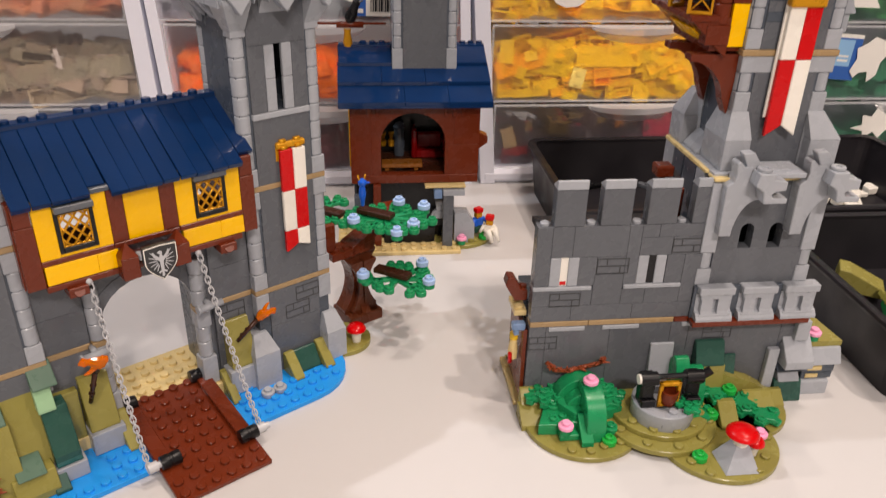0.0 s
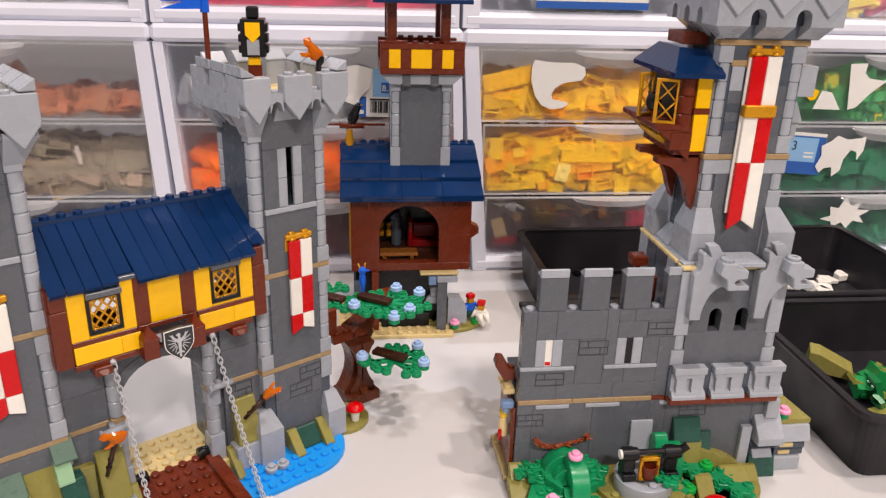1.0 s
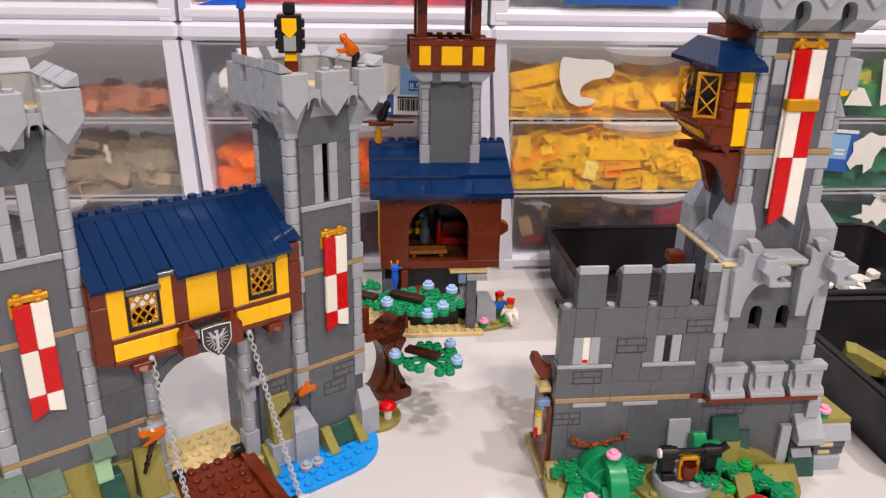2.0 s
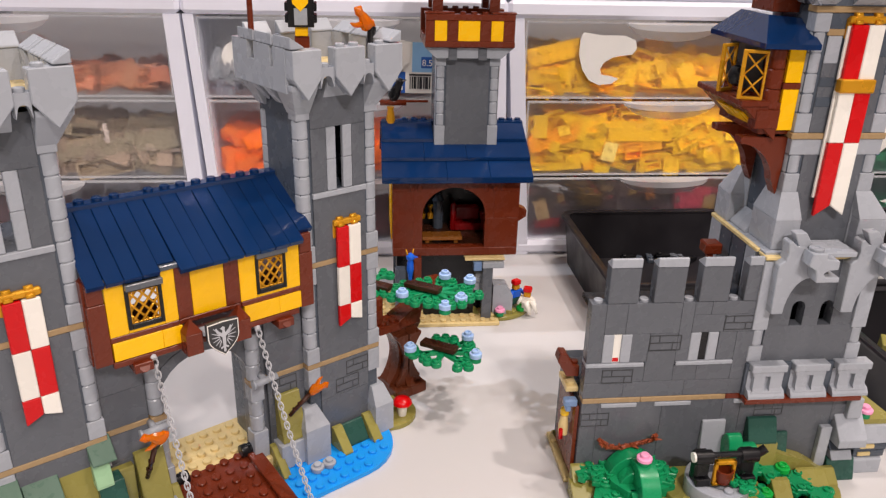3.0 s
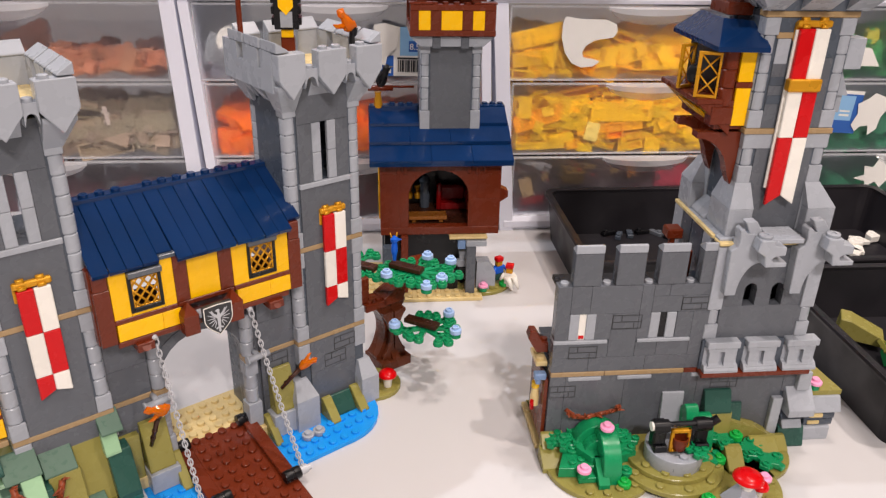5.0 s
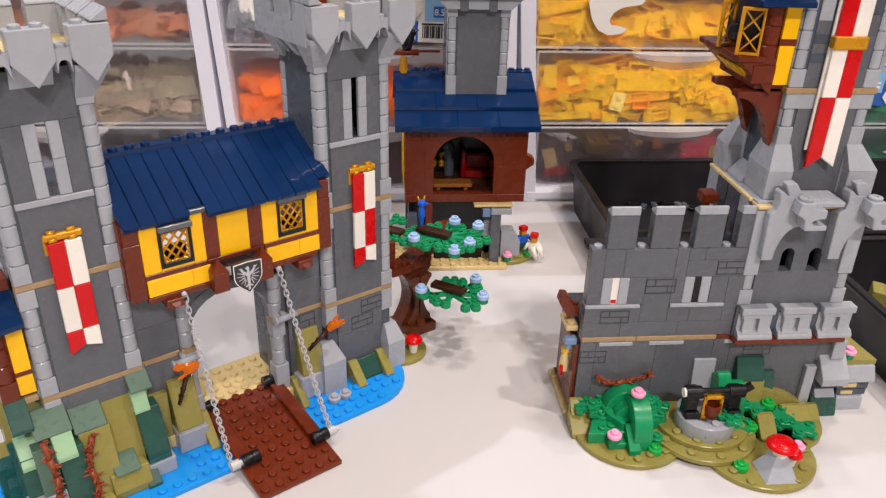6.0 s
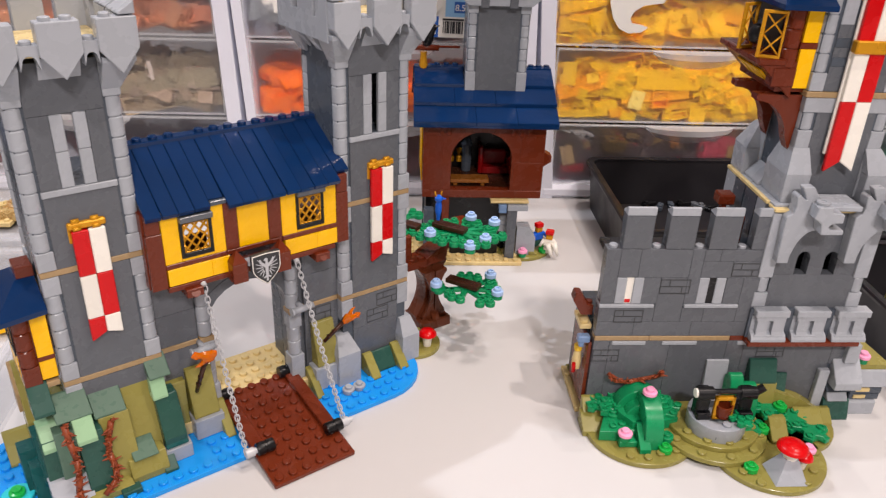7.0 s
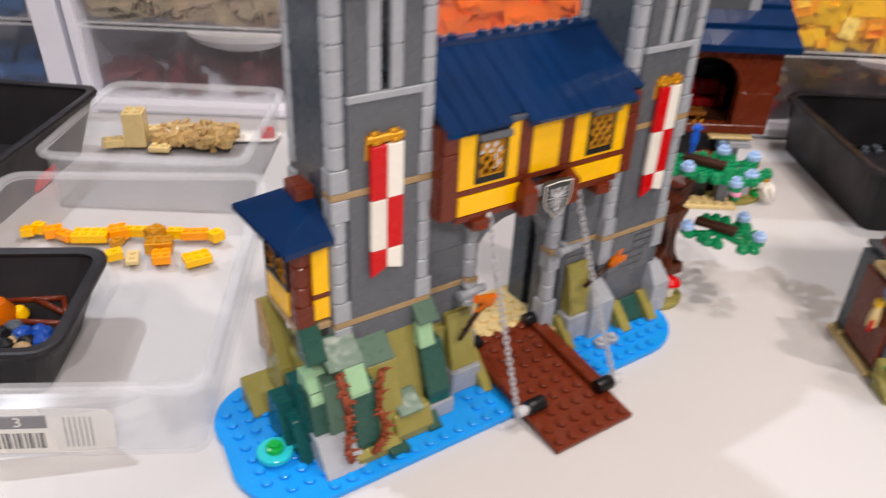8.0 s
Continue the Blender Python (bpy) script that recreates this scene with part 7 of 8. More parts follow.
def heap(x0, x1, y0, y1, z0, h, n, seed, slope=0.0, big=1.0, fill=False, front=1.0):
    """A heap of loose bricks in a drawer or tray, heaped unevenly up to about h."""
    rnd = random.Random(seed)
    bm = bmesh.new()
    if fill:
        # bricks that lie flat against the drawer's front, before the solid fill
        z = z0
        while z < z0 + h:
            x = x0 + rnd.uniform(0, 1.5)
            hz = rnd.choice((0.9, 1.2, 1.2, 1.2))
            while x < x1 - 0.6:
                ln = rnd.choice((1, 1, 2, 2, 2, 3, 4, 6))
                u = (x + ln / 2 - x0) / (x1 - x0)
                top = h * (0.62 + 0.3 * math.sin(3.1 * u + seed) * math.cos(1.1 + seed * 0.7)) + rnd.uniform(-0.7, 0.7)
                if z + hz < z0 + top and x + ln < x1:
                    loose_brick(bm, (x + ln / 2, y0 + 0.9 + rnd.uniform(0, 0.8), z + hz / 2 + rnd.uniform(-0.1, 0.15)), (ln, rnd.choice((1, 2)), hz), (rnd.choice((0, 1.57, 1.57, -1.57)) + rnd.uniform(-0.15, 0.15), rnd.uniform(-0.3, 0.3), rnd.uniform(-0.25, 0.25)))
                x += ln + rnd.uniform(0.02, 0.25)
            z += hz + 0.03
        # long beams leaning against the front
        for i in range(4):
            ln, hz = rnd.choice((6, 7, 8, 10)), rnd.choice((1.2, 1.6, 2.0))
            x = x0 + (x1 - x0) * (0.14 + 0.24 * i) + rnd.uniform(-1.5, 1.5)
            loose_brick(bm, (min(max(x, x0 + ln / 2 + 0.3), x1 - ln / 2 - 0.3), y0 + 0.75, z0 + h * rnd.uniform(0.35, 0.62) + 0.4), (ln, 1, hz), (rnd.uniform(-0.1, 0.1), rnd.uniform(-0.28, 0.18), rnd.uniform(-0.06, 0.06)))
        # solid blocks in the bricks' colour, added so that gaps stay bright
        k = 16
        for i in range(k):
            u = (i + 0.5) / k
            top = h * (0.62 + 0.3 * math.sin(3.1 * u + seed) * math.cos(1.1 + seed * 0.7))
            box(bm, x0 + (x1 - x0) * i / k, y0 + 1.9, z0 + 0.02, x0 + (x1 - x0) * (i + 1) / k - 0.05, y1, z0 + max(0.4, top * 0.9), 0.1)
    for i in range(n):
        u, v = rnd.random(), rnd.random() ** front
        x, y = x0 + (x1 - x0) * u, y0 + (y1 - y0) * v
        top = h * (0.75 + 0.25 * math.sin(3.1 * u + seed) * math.cos(2.3 * v + seed * 0.7)) * (1 + slope * (u - 0.5))
        z = z0 + 0.5 + max(0.3, top) * rnd.random() ** 0.6
        s = rnd.choice(SIZES)
        k = rnd.uniform(0.95, 1.4) * big
        mx = max(s) * k / 2
        x, y = min(max(x, x0 + mx), x1 - mx), min(max(y, y0 + mx * 0.9), y1 - mx * 0.5)
        loose_brick(bm, (x, y, z), tuple(q * k for q in s), (rnd.uniform(-0.5, 0.5) + rnd.choice((0, 0, 1.57, -1.57, 3.14)), rnd.uniform(-0.4, 0.4), rnd.uniform(-0.6, 0.6) + rnd.choice((0, 3.14, 1.57))))
    return bm


def shades(base, n=6, seed=1, spread=0.18):
    rnd = random.Random(seed)
    out = []
    for _ in range(n):
        k = 1 + rnd.uniform(-spread, spread)
        out.append(rgb(*(max(0, min(255, c * k * (1 + rnd.uniform(-0.03, 0.03)))) for c in base)))
    return out


H_NOUGAT = heap_mat("orange_brown_bricks", shades((204, 136, 100), 6, 2, 0.08))
H_TANDK = heap_mat("dark_tan_bricks", shades((166, 146, 124), 7, 3, 0.1))
H_YELLOW = heap_mat("yellow_bricks", shades((255, 198, 10), 6, 4, 0.03) + [rgb(255, 176, 2)])
H_AMBER = heap_mat("amber_bricks", shades((255, 192, 8), 6, 5, 0.03) + [rgb(255, 170, 2)])
H_ORANGE = heap_mat("orange_bricks", shades((255, 118, 6), 5, 6, 0.03))
# brick colours darkened to paint the dimness of the bottom drawer
H_DIM = heap_mat("dimmed_mixed_bricks", shades((70, 58, 60), 6, 7, 0.2) + [rgb(120, 30, 40), rgb(150, 40, 60), rgb(120, 95, 50)])
H_PINK = heap_mat("magenta_bricks", shades((225, 50, 90), 5, 8, 0.12))
H_GREEN = heap_mat("green_bricks", shades((30, 120, 80), 6, 9, 0.2))
H_LIME = heap_mat("mixed_green_bricks", shades((60, 140, 80), 5, 10, 0.2) + [rgb(240, 220, 60), rgb(20, 90, 60)])
H_DARKRED = heap_mat("dark_red_bricks", shades((96, 50, 52), 6, 11, 0.2))
H_BLUE = heap_mat("blue_bricks", shades((40, 80, 130), 6, 12, 0.2))
H_GREY = heap_mat("grey_bricks", shades((150, 152, 158), 6, 13, 0.15))
H_BEADS = heap_mat("mixed_beads", [rgb(230, 120, 160), rgb(160, 200, 240), rgb(240, 240, 240), rgb(200, 90, 120), rgb(240, 220, 120)])

# ---- drawer cabinets ----
CY = 84.5


def cabinet(left, right, posts, z0, rows, label, depth=46.0):
    """A white drawer cabinet with clear drawers.
    left and right: the outer edges at the top and at the foot; posts: widths of the two front posts;
    rows: (height, heap material, heap height, count, label) from the bottom up."""
    x0 = left[0]
    cab = thing("drawer_cabinet", label, "drawer cabinet", x0, CY, z0, group="drawer cabinets")
    w = right[0] - x0
    hts = sum(r[0] for r in rows)
    top = 1.7 + hts
    lb, rb = left[1] - x0, right[1] - x0
    wl, wr = posts

    def edge(z, inner=True):
        k = 1 - z / top
        return lb * k + (wl if inner else 0), w + (rb - w) * k - (wr if inner else 0)
    bm = bmesh.new()
    prism(bm, [(lb, 0.0), (lb + wl, 0.0), (wl, top), (0.0, top)], 1, -0.12, 3.0)
    prism(bm, [(rb - wr, 0.0), (rb, 0.0), (w, top), (w - wr, top)], 1, -0.12, 3.0)
    for xa in (0.1, w - 1.0):
        box(bm, xa, 2.6, 0.2, xa + 0.5, depth, top, 0.1)
    box(bm, lb + 0.02, -0.2, 0.0, rb - 0.02, depth, 1.72, 0.5)
    soften(bm, 0.12)
    part("frame", bm, CABINET, cab, "white moulded frame")
    bm = bmesh.new()
    box(bm, -0.12, -0.45, top + 0.02, w + 0.12, depth, top + 1.96, 0.45)
    part("top_panel", bm, CABINET, cab, "white moulded top panel")
    z = 1.75
    if len(rows) == 3:
        rows = [(r[0] + d,) + tuple(r[1:]) for r, d in zip(rows, (-0.5, 0.4, 0.1))]
    for i, (h, mat, hh, n, dl) in enumerate(rows):
        t = 0.22
        za, zb = z - 0.06, z + h - 0.3
        a, b = edge((za + zb) / 2)
        a, b = a + 0.05, b - 0.05
        bm = bmesh.new()
        prism(bm, [(0.35, za), (0.35 + t, za), (0.05 + t, zb), (0.05, zb)], 0, a, b)
        soften(bm, 0.05)
        dr = part("drawer", bm, FRONTPANE, cab, dl)
        dr.visible_shadow = False
        bm = bmesh.new()
        box(bm, a, 0.4, za, b, depth - 4, za + 0.25, 0.05)
        box(bm, a - 0.05, 0.5, za, a + 0.2, depth - 4, zb - 0.3, 0.05)
        box(bm, b - 0.2, 0.5, za, b + 0.05, depth - 4, zb - 0.3, 0.05)
        box(bm, a + 0.2, 19.0, za + 0.25, b - 0.2, 19.3, zb - 0.3, 0.05)
        s = part("drawer_tub", bm, PANE, dr)
        s.visible_shadow = False
        bm = bmesh.new()
        for zz in (za, zb - 0.22):
            box(bm, a - 0.1, 0.0 if zz > za else 0.25, zz, b + 0.1, 0.5, zz + 0.24, 0.06)
        for xx in (a - 0.1, b - 0.12):
            box(bm, xx, 0.1, za + 0.2, xx + 0.22, 0.5, zb - 0.2, 0.06)
        e = part("drawer_rim", bm, DRAWERRIM, dr, "milky clear rim")
        e.visible_shadow = False
        # curved lip handle
        bm = bmesh.new()
        c, hw = (a + b) / 2, 5.3
        k = 14
        ring = []
        for j in range(k + 1):
            u = -1 + 2 * j / k
            drop = 1.75 * (1 - u * u) ** 0.6
            out = 1.5 * (1 - u * u) ** 0.6
            ring.append([(c + hw * u, 0.0, zb), (c + hw * u, -out, zb - 0.12), (c + hw * u, -out * 0.95, zb - 0.4 - 0.25 * drop), (c + hw * u, -0.05, zb - 0.25 - drop)])
        vs = [[bm.verts.new(p) for p in r] for r in ring]
        for r, q in zip(vs, vs[1:]):
            for j in range(3):
                bm.faces.new([r[j], q[j], q[j + 1], r[j + 1]]).smooth = True
        bmesh.ops.recalc_face_normals(bm, faces=bm.faces)
        hnd = part("handle", bm, LIPCLEAR, dr, "clear curved lip handle")
        hnd.visible_shadow = False
        if n:
            ob = new("loose_bricks", mesh_of("loose_bricks", heap(x0 + a + 0.3, x0 + b - 0.3, CY + 0.9, CY + 16, z0 + za + 0.25, hh, n, int(x0 * 3 + z0 + i * 7) % 97, 0.0, 1.0, hh > 2, 1.4)))
            ob.data.materials.append(mat)
            tagged(ob, "heap of loose " + mat.name.replace("_", " ") + " in a clear drawer", "toy bricks", kind="stuff")
        z += h
    return cab


H3 = 8.55
cabinet((-57.6, -55.9), (-21.58, -20.47), (0.95, 1.65), 0, ((H3, H_DARKRED, 2.0, 60, "clear drawer of dull red bricks"), (H3, H_TANDK, 4.8, 260, "clear drawer of dark tan bricks"), (H3, H_NOUGAT, 1.2, 80, "clear drawer of orange-brown bricks")), "white three-drawer cabinet with tan and brown toy bricks")
cabinet((-21.29, -19.7), (12.4, 13.7), (1.1, 1.1), 0, ((H3, H_DARKRED, 2.2, 60, "clear drawer of dull red bricks"), (H3, H_ORANGE, 4.4, 220, "clear drawer of orange bricks"), (H3, H_GREY, 3.5, 90, "clear drawer of grey bricks")), "white three-drawer cabinet with orange and grey toy bricks")
cabinet((12.65, 14.75), (48.6, 50.4), (1.7, 1.5), 0, ((H3, H_DIM, 6.4, 120, "clear drawer of mixed bricks coloured dark for its dimness"), (H3, H_YELLOW, 6.2, 330, "clear drawer of yellow bricks"), (H3, H_AMBER, 3.4, 220, "clear drawer of amber bricks")), "white three-drawer cabinet with yellow toy bricks")
cabinet((48.9, 50.8), (84.0, 85.0), (1.6, 1.6), 0, ((H3, H_GREEN, 3.0, 80, "clear drawer of green bricks"), (H3, H_GREEN, 5.0, 160, "clear drawer of green bricks"), (H3, H_LIME, 5.0, 160, "clear drawer of mixed green bricks")), "white three-drawer cabinet with green toy bricks")
cabinet((-93.0, -92.0), (-58.3, -56.6), (1.5, 2.8), 0, ((H3, H_BLUE, 4.0, 80, "clear drawer of blue bricks"), (H3, H_BLUE, 4.0, 80, "clear drawer of blue bricks"), (H3, H_GREY, 4.0, 60, "clear drawer of grey bricks")), "white three-drawer cabinet with blue toy bricks")
ZU = 1.7 + 3 * H3 + 2.0
cabinet((-57.6, -57.6), (-21.6, -21.6), (0.95, 1.65), ZU, ((H3, H_GREY, 1.2, 30, "clear drawer of grey bricks"),), "white drawer unit stacked on a cabinet")
cabinet((-21.2, -21.2), (12.0, 12.0), (1.3, 1.3), ZU, ((H3, H_PINK, 6.0, 150, "clear drawer of magenta bricks"),), "white drawer unit with magenta toy bricks stacked on a cabinet")
cabinet((12.4, 12.4), (48.6, 48.6), (1.9, 1.5), ZU, ((H3, H_GREY, 2.0, 60, "clear drawer of grey bricks"),), "white drawer unit stacked on a cabinet")
cabinet((48.9, 48.9), (84.0, 84.0), (1.6, 1.6), ZU, ((H3, H_BEADS, 3.5, 160, "clear drawer of mixed beads"),), "white drawer unit with mixed beads stacked on a cabinet")


def drawer_brick(x, z, size, tilt, mat, label, flip=1.57):
    """A single large brick lying against a drawer's front pane."""
    bm = bmesh.new()
    loose_brick(bm, (0, 0, 0), size, (flip, 0, 0))
    ob = solo("toy_brick", bm, mat, label, "toy brick", x, CY + 1.35, z)
    ob.matrix_world = pose(x * STUD, (CY + 1.35) * STUD, z * STUD, -4, -tilt, 0)


AMBER = plastic("amber_plastic", rgb(255, 160, 6))
CREAM = plastic("cream_plastic", rgb(250, 222, 120))
drawer_brick(18.9, 13.9, (6, 1.0, 1.7), 17, AMBER, "long amber toy brick leaning in the yellow drawer", 0.0)
drawer_brick(29.0, 14.8, (7.6, 1.0, 2.3), 0, YELLOW, "long yellow toy brick in the yellow drawer", 0.0)
drawer_brick(35.3, 14.4, (4, 2, 1.2), 30, H_YELLOW, "tilted yellow toy brick in the yellow drawer", -1.57)
drawer_brick(25.5, 12.4, (1.6, 2.2, 1.2), -12, CREAM, "cream toy brick in the yellow drawer")
drawer_brick(28.4, 12.5, (2, 2, 1.2), 4, AMBER, "square amber toy brick showing its hollow side", -1.57)
drawer_brick(18.2, 23.6, (6, 2, 0.5), 13, YELLOW, "long studded yellow toy plate leaning in the drawer", -1.57 + 3.14)
drawer_brick(24.0, 20.4, (2.4, 2, 1.2), -20, AMBER, "amber toy brick in the upper yellow drawer")
# pink, yellow, red and cream bricks in darker colours, for the drawer's dimness
DIMROSE = plastic("dimmed_rose_plastic", rgb(150, 48, 62))
drawer_brick(36.4, 6.6, (4.4, 2.4, 1.2), 1, DIMROSE, "pink toy brick, coloured darker for the dim bottom drawer")
drawer_brick(31.1, 7.2, (1.0, 1.4, 1.0), 8, OCHRE, "small yellow toy brick, coloured darker for the dim bottom drawer")
drawer_brick(18.8, 3.6, (3, 1, 1), 3, DARKRED, "small red toy brick, coloured darker for the dim bottom drawer")
drawer_brick(18.0, 5.2, (1.5, 2.2, 1.0), 16, DKTAN, "cream toy brick, coloured darker for the dim bottom drawer")
drawer_brick(33.7, 20.5, (6, 1.2, 1.2), 2, YELLOW, "long yellow toy brick in the upper drawer")


def sticker(x0, z0, w, h, mats, label, tilt=0, y=CY - 0.2, name="drawer_label"):
    """A paper label stuck on a drawer front; mats: strips (u0, v0, u1, v1, material) over a white sheet."""
    t = thing(name, label, "paper label", x0, y, z0, group="drawer labels")
    t.matrix_world = pose(x0 * STUD, y * STUD, z0 * STUD, -2.0, tilt, 0)
    bm = bmesh.new()
    box(bm, 0, -0.02, 0, w, 0.02, h, 0.01)
    part("sheet", bm, PAPER, t)
    for i, (u0, v0, u1, v1, m) in enumerate(mats):
        bm = bmesh.new()
        box(bm, u0 * w, -0.03 - 0.004 * i, v0 * h, u1 * w, 0.0, v1 * h, 0.004)
        part("print_field", bm, m, t)
    return t


def torn_paper(x0, z0, pts, label, y=CY - 0.25):
    bm = bmesh.new()
    prism(bm, pts, 1, 0.0, 0.03)
    ob = solo("torn_paper", bm, PAPER, label, "paper scrap", x0, y, z0, tip=(-2.0, 0), group="torn paper labels")
    return ob


torn_paper(20.8, 20.6, [(0.15, 5.4), (2.2, 5.1), (4.8, 5.1), (6.05, 4.6), (6.25, 3.75), (5.8, 3.1), (4.3, 2.9), (3.6, 2.75), (2.7, 2.2), (2.3, 1.5), (2.5, 0.9), (3.6, 0.75), (4.5, 0.45), (3.7, -0.1), (2.3, -0.25), (1.15, 0.25), (0.3, 1.4), (-0.2, 3.1), (-0.15, 4.7)], "torn white paper label on the yellow drawer")
def lettering(parent, text, x, z, size, mat, y=-0.06):
    """Flat letters in the built-in font, standing in the x-z plane."""
    cu = bpy.data.curves.new("lettering", "FONT")
    cu.body, cu.size, cu.extrude = text, size * STUD, 0.00001
    ob = new("lettering", cu)
    me = bpy.data.meshes.new_from_object(ob)
    bpy.data.objects.remove(ob)
    me.materials.append(mat)
    out = new("lettering", me)
    out.parent = parent
    out.matrix_basis = pose(x * STUD, y * STUD, z * STUD, 90)
    return tagged(out, "printed " + text)


s = sticker(53.1, 12.6, 5.2, 5.2, ((0.0, 0.0, 1.0, 1.0, LABELBLUE), (0.05, 0.3, 0.82, 0.88, LABELSKY), (0.5, 0.4, 0.75, 0.45, PAPER), (0.5, 0.5, 0.75, 0.54, PAPER), (0.0, 0.92, 1.0, 1.0, PAPER)), "blue torn paper label with a number on a green drawer", 4)
lettering(s, "3", 0.75, 3.0, 1.6, LABELINK)
torn_paper(57.6, 12.4, [(0.0, 1.0), (0.6, 2.4), (0.4, 3.6), (1.6, 4.2), (2.4, 4.9), (3.8, 4.4), (5.6, 4.6), (6.2, 4.8), (6.1, 3.0), (5.4, 1.8), (5.2, 2.8), (4.4, 3.1), (3.6, 1.9), (3.4, 0.5), (2.4, -0.3), (2.2, 0.9), (1.2, 0.8), (0.6, 0.2)], "torn white paper on a green drawer", CY - 0.4)
torn_paper(60.4, 20.5, [(0, 0), (-0.6, 5.5), (1.6, 5.6), (1.5, 4.4), (2.2, 3.8), (4.5, 3.5), (2.6, 2.0), (1.0, 0.3)], "torn white paper strip on a green drawer")
torn_paper(55.8, 20.5, [(0, 0.1), (0.9, 2.3), (2.2, 2.1), (2.8, 1.2), (3.6, 0.0)], "small torn white paper on a green drawer")
torn_paper(59.6, 5.2, [(0.2, 1.2), (1.6, 1.6), (1.4, 2.8), (2.6, 2.6), (3.4, 4.2), (4.2, 2.9), (5.6, 3.4), (5.2, 2.4), (7.0, 2.3), (5.6, 1.5), (6.4, 0.6), (4.8, 0.9), (4.0, -0.1), (3.2, 0.7), (2.0, 0.0), (1.8, 0.8)], "torn star-shaped white paper on a drawer")
bm = bmesh.new()
prism(bm, [(0, 0.4), (0.6, 1.5), (1.5, 1.2), (1.2, 0.2), (0.5, 0.0)], 1, 0.0, 0.04)
solo("yellow_scrap", bm, YELLOW, "small yellow paper scrap on a green drawer", "paper scrap", 54.8, CY - 0.3, 21.6, tip=(-2.0, 0))
s = sticker(0.2, 19.4, 7.0, 5.4, ((0.3, 0.42, 1.0, 1.0, LABELSKY), (0.0, 0.0, 0.2, 0.42, LABELBLUE), (0.44, 0.5, 0.62, 0.72, LABELBLUE)) + tuple((0.27 + 0.03 * i, 0.09, 0.283 + 0.03 * i + 0.007 * (i % 3), 0.33, LABELINK) for i in range(11)) + ((0.26, 0.35, 0.6, 0.385, LABELINK), (0.03, 0.06, 0.16, 0.14, PAPER)), "blue and white paper label with a bar pattern on a drawer", 1)
lettering(s, '8.5"', 3.16, 2.95, 0.95, PAPER, -0.1)
torn_paper(-0.9, 20.6, [(0.0, 0.6), (0.4, 4.4), (1.6, 4.6), (3.1, 4.2), (3.0, 2.2), (1.8, 0.9), (1.6, 0.0)], "crumpled white paper on a drawer", CY - 0.45)
sticker(20.6, ZU + 2.3, 13.0, 5.0, ((0.0, 0.0, 1.0, 0.16, LABELBLUE), (0.45, 0.3, 0.96, 0.9, LABELSKY)) + tuple((0.05 + 0.03 * i, 0.25, 0.062 + 0.03 * i + 0.006 * (i % 3), 0.8, LABELINK) for i in range(12)), "white and blue paper label on the upper drawer")
bm = bmesh.new()
for i in range(7):
    lathe(bm, [(1.5, 0.3 * i), (1.65, 0.3 * i + 0.08), (1.65, 0.3 * i + 0.2), (1.5, 0.3 * i + 0.28)], (0, 0, 0), 20)
solo("white_spool", bm, WHITE, "white ribbed spool inside a clear drawer", "spool", -16.2, CY + 3.0, 22.6, tip=(80, 0))


# ---- trays and bins ----
def tray(name, x0, y0, x1, y1, h, mat, label, turn=0, taper=1.0, wall=0.35, category="tray", z=0.0, lip=0.35, rim_mat=None, clear=False):
    """An open tray with leaning walls, rounded corners and a rolled rim."""
    cx, cy = (x0 + x1) / 2, (y0 + y1) / 2
    a, b = (x1 - x0) / 2, (y1 - y0) / 2

    def loop(bm, ga, gb, z, r):
        pts = []
        for sx, sy, a0 in ((1, 1, 0), (-1, 1, 90), (-1, -1, 180), (1, -1, 270)):
            for i in range(5):
                t = radians(a0 + 22.5 * i)
                pts.append(bm.verts.new((sx * (ga - r) + r * math.cos(t), sy * (gb - r) + r * math.sin(t), z)))
        return pts
    t = taper

    def skin(bm, rings, base=False):
        for p, q in zip(rings, rings[1:]):
            n = len(p)
            for i in range(n):
                bm.faces.new([p[i], p[(i + 1) % n], q[(i + 1) % n], q[i]])
        if base:
            bm.faces.new(rings[0][::-1])
            bm.faces.new(rings[-1])
        bmesh.ops.recalc_face_normals(bm, faces=bm.faces)
    bm = bmesh.new()
    g = lip + wall
    skin(bm, [loop(bm, a - t, b - t, 0.0, 1.0), loop(bm, a - lip, b - lip, h - 0.42, 1.4), loop(bm, a - g, b - g, h - 0.42, 1.2), loop(bm, a - t - wall, b - t - wall, wall, 0.9)], True)
    tr = thing(name, label, category, cx, cy, z, turn, group="trays and bins")
    body = part("tray_body", bm, mat, tr)
    bm = bmesh.new()
    rr = [loop(bm, a - g - 0.02, b - g - 0.02, h - 0.4, 1.2), loop(bm, a - lip * 0.5, b - lip * 0.5, h - 0.4, 1.5), loop(bm, a - 0.02, b - 0.02, h - 0.52, 1.6), loop(bm, a + 0.06, b + 0.06, h - 0.25, 1.65), loop(bm, a - 0.03, b - 0.03, h - 0.03, 1.6), loop(bm, a - lip * 0.6, b - lip * 0.6, h, 1.5), loop(bm, a - g - 0.05, b - g - 0.05, h - 0.1, 1.2)]
    skin(bm, rr + [rr[0]])
    edge = part("rim", bm, rim_mat or mat, tr, "rounded rim")
    if clear:
        body.visible_shadow = edge.visible_shadow = False
    return tr


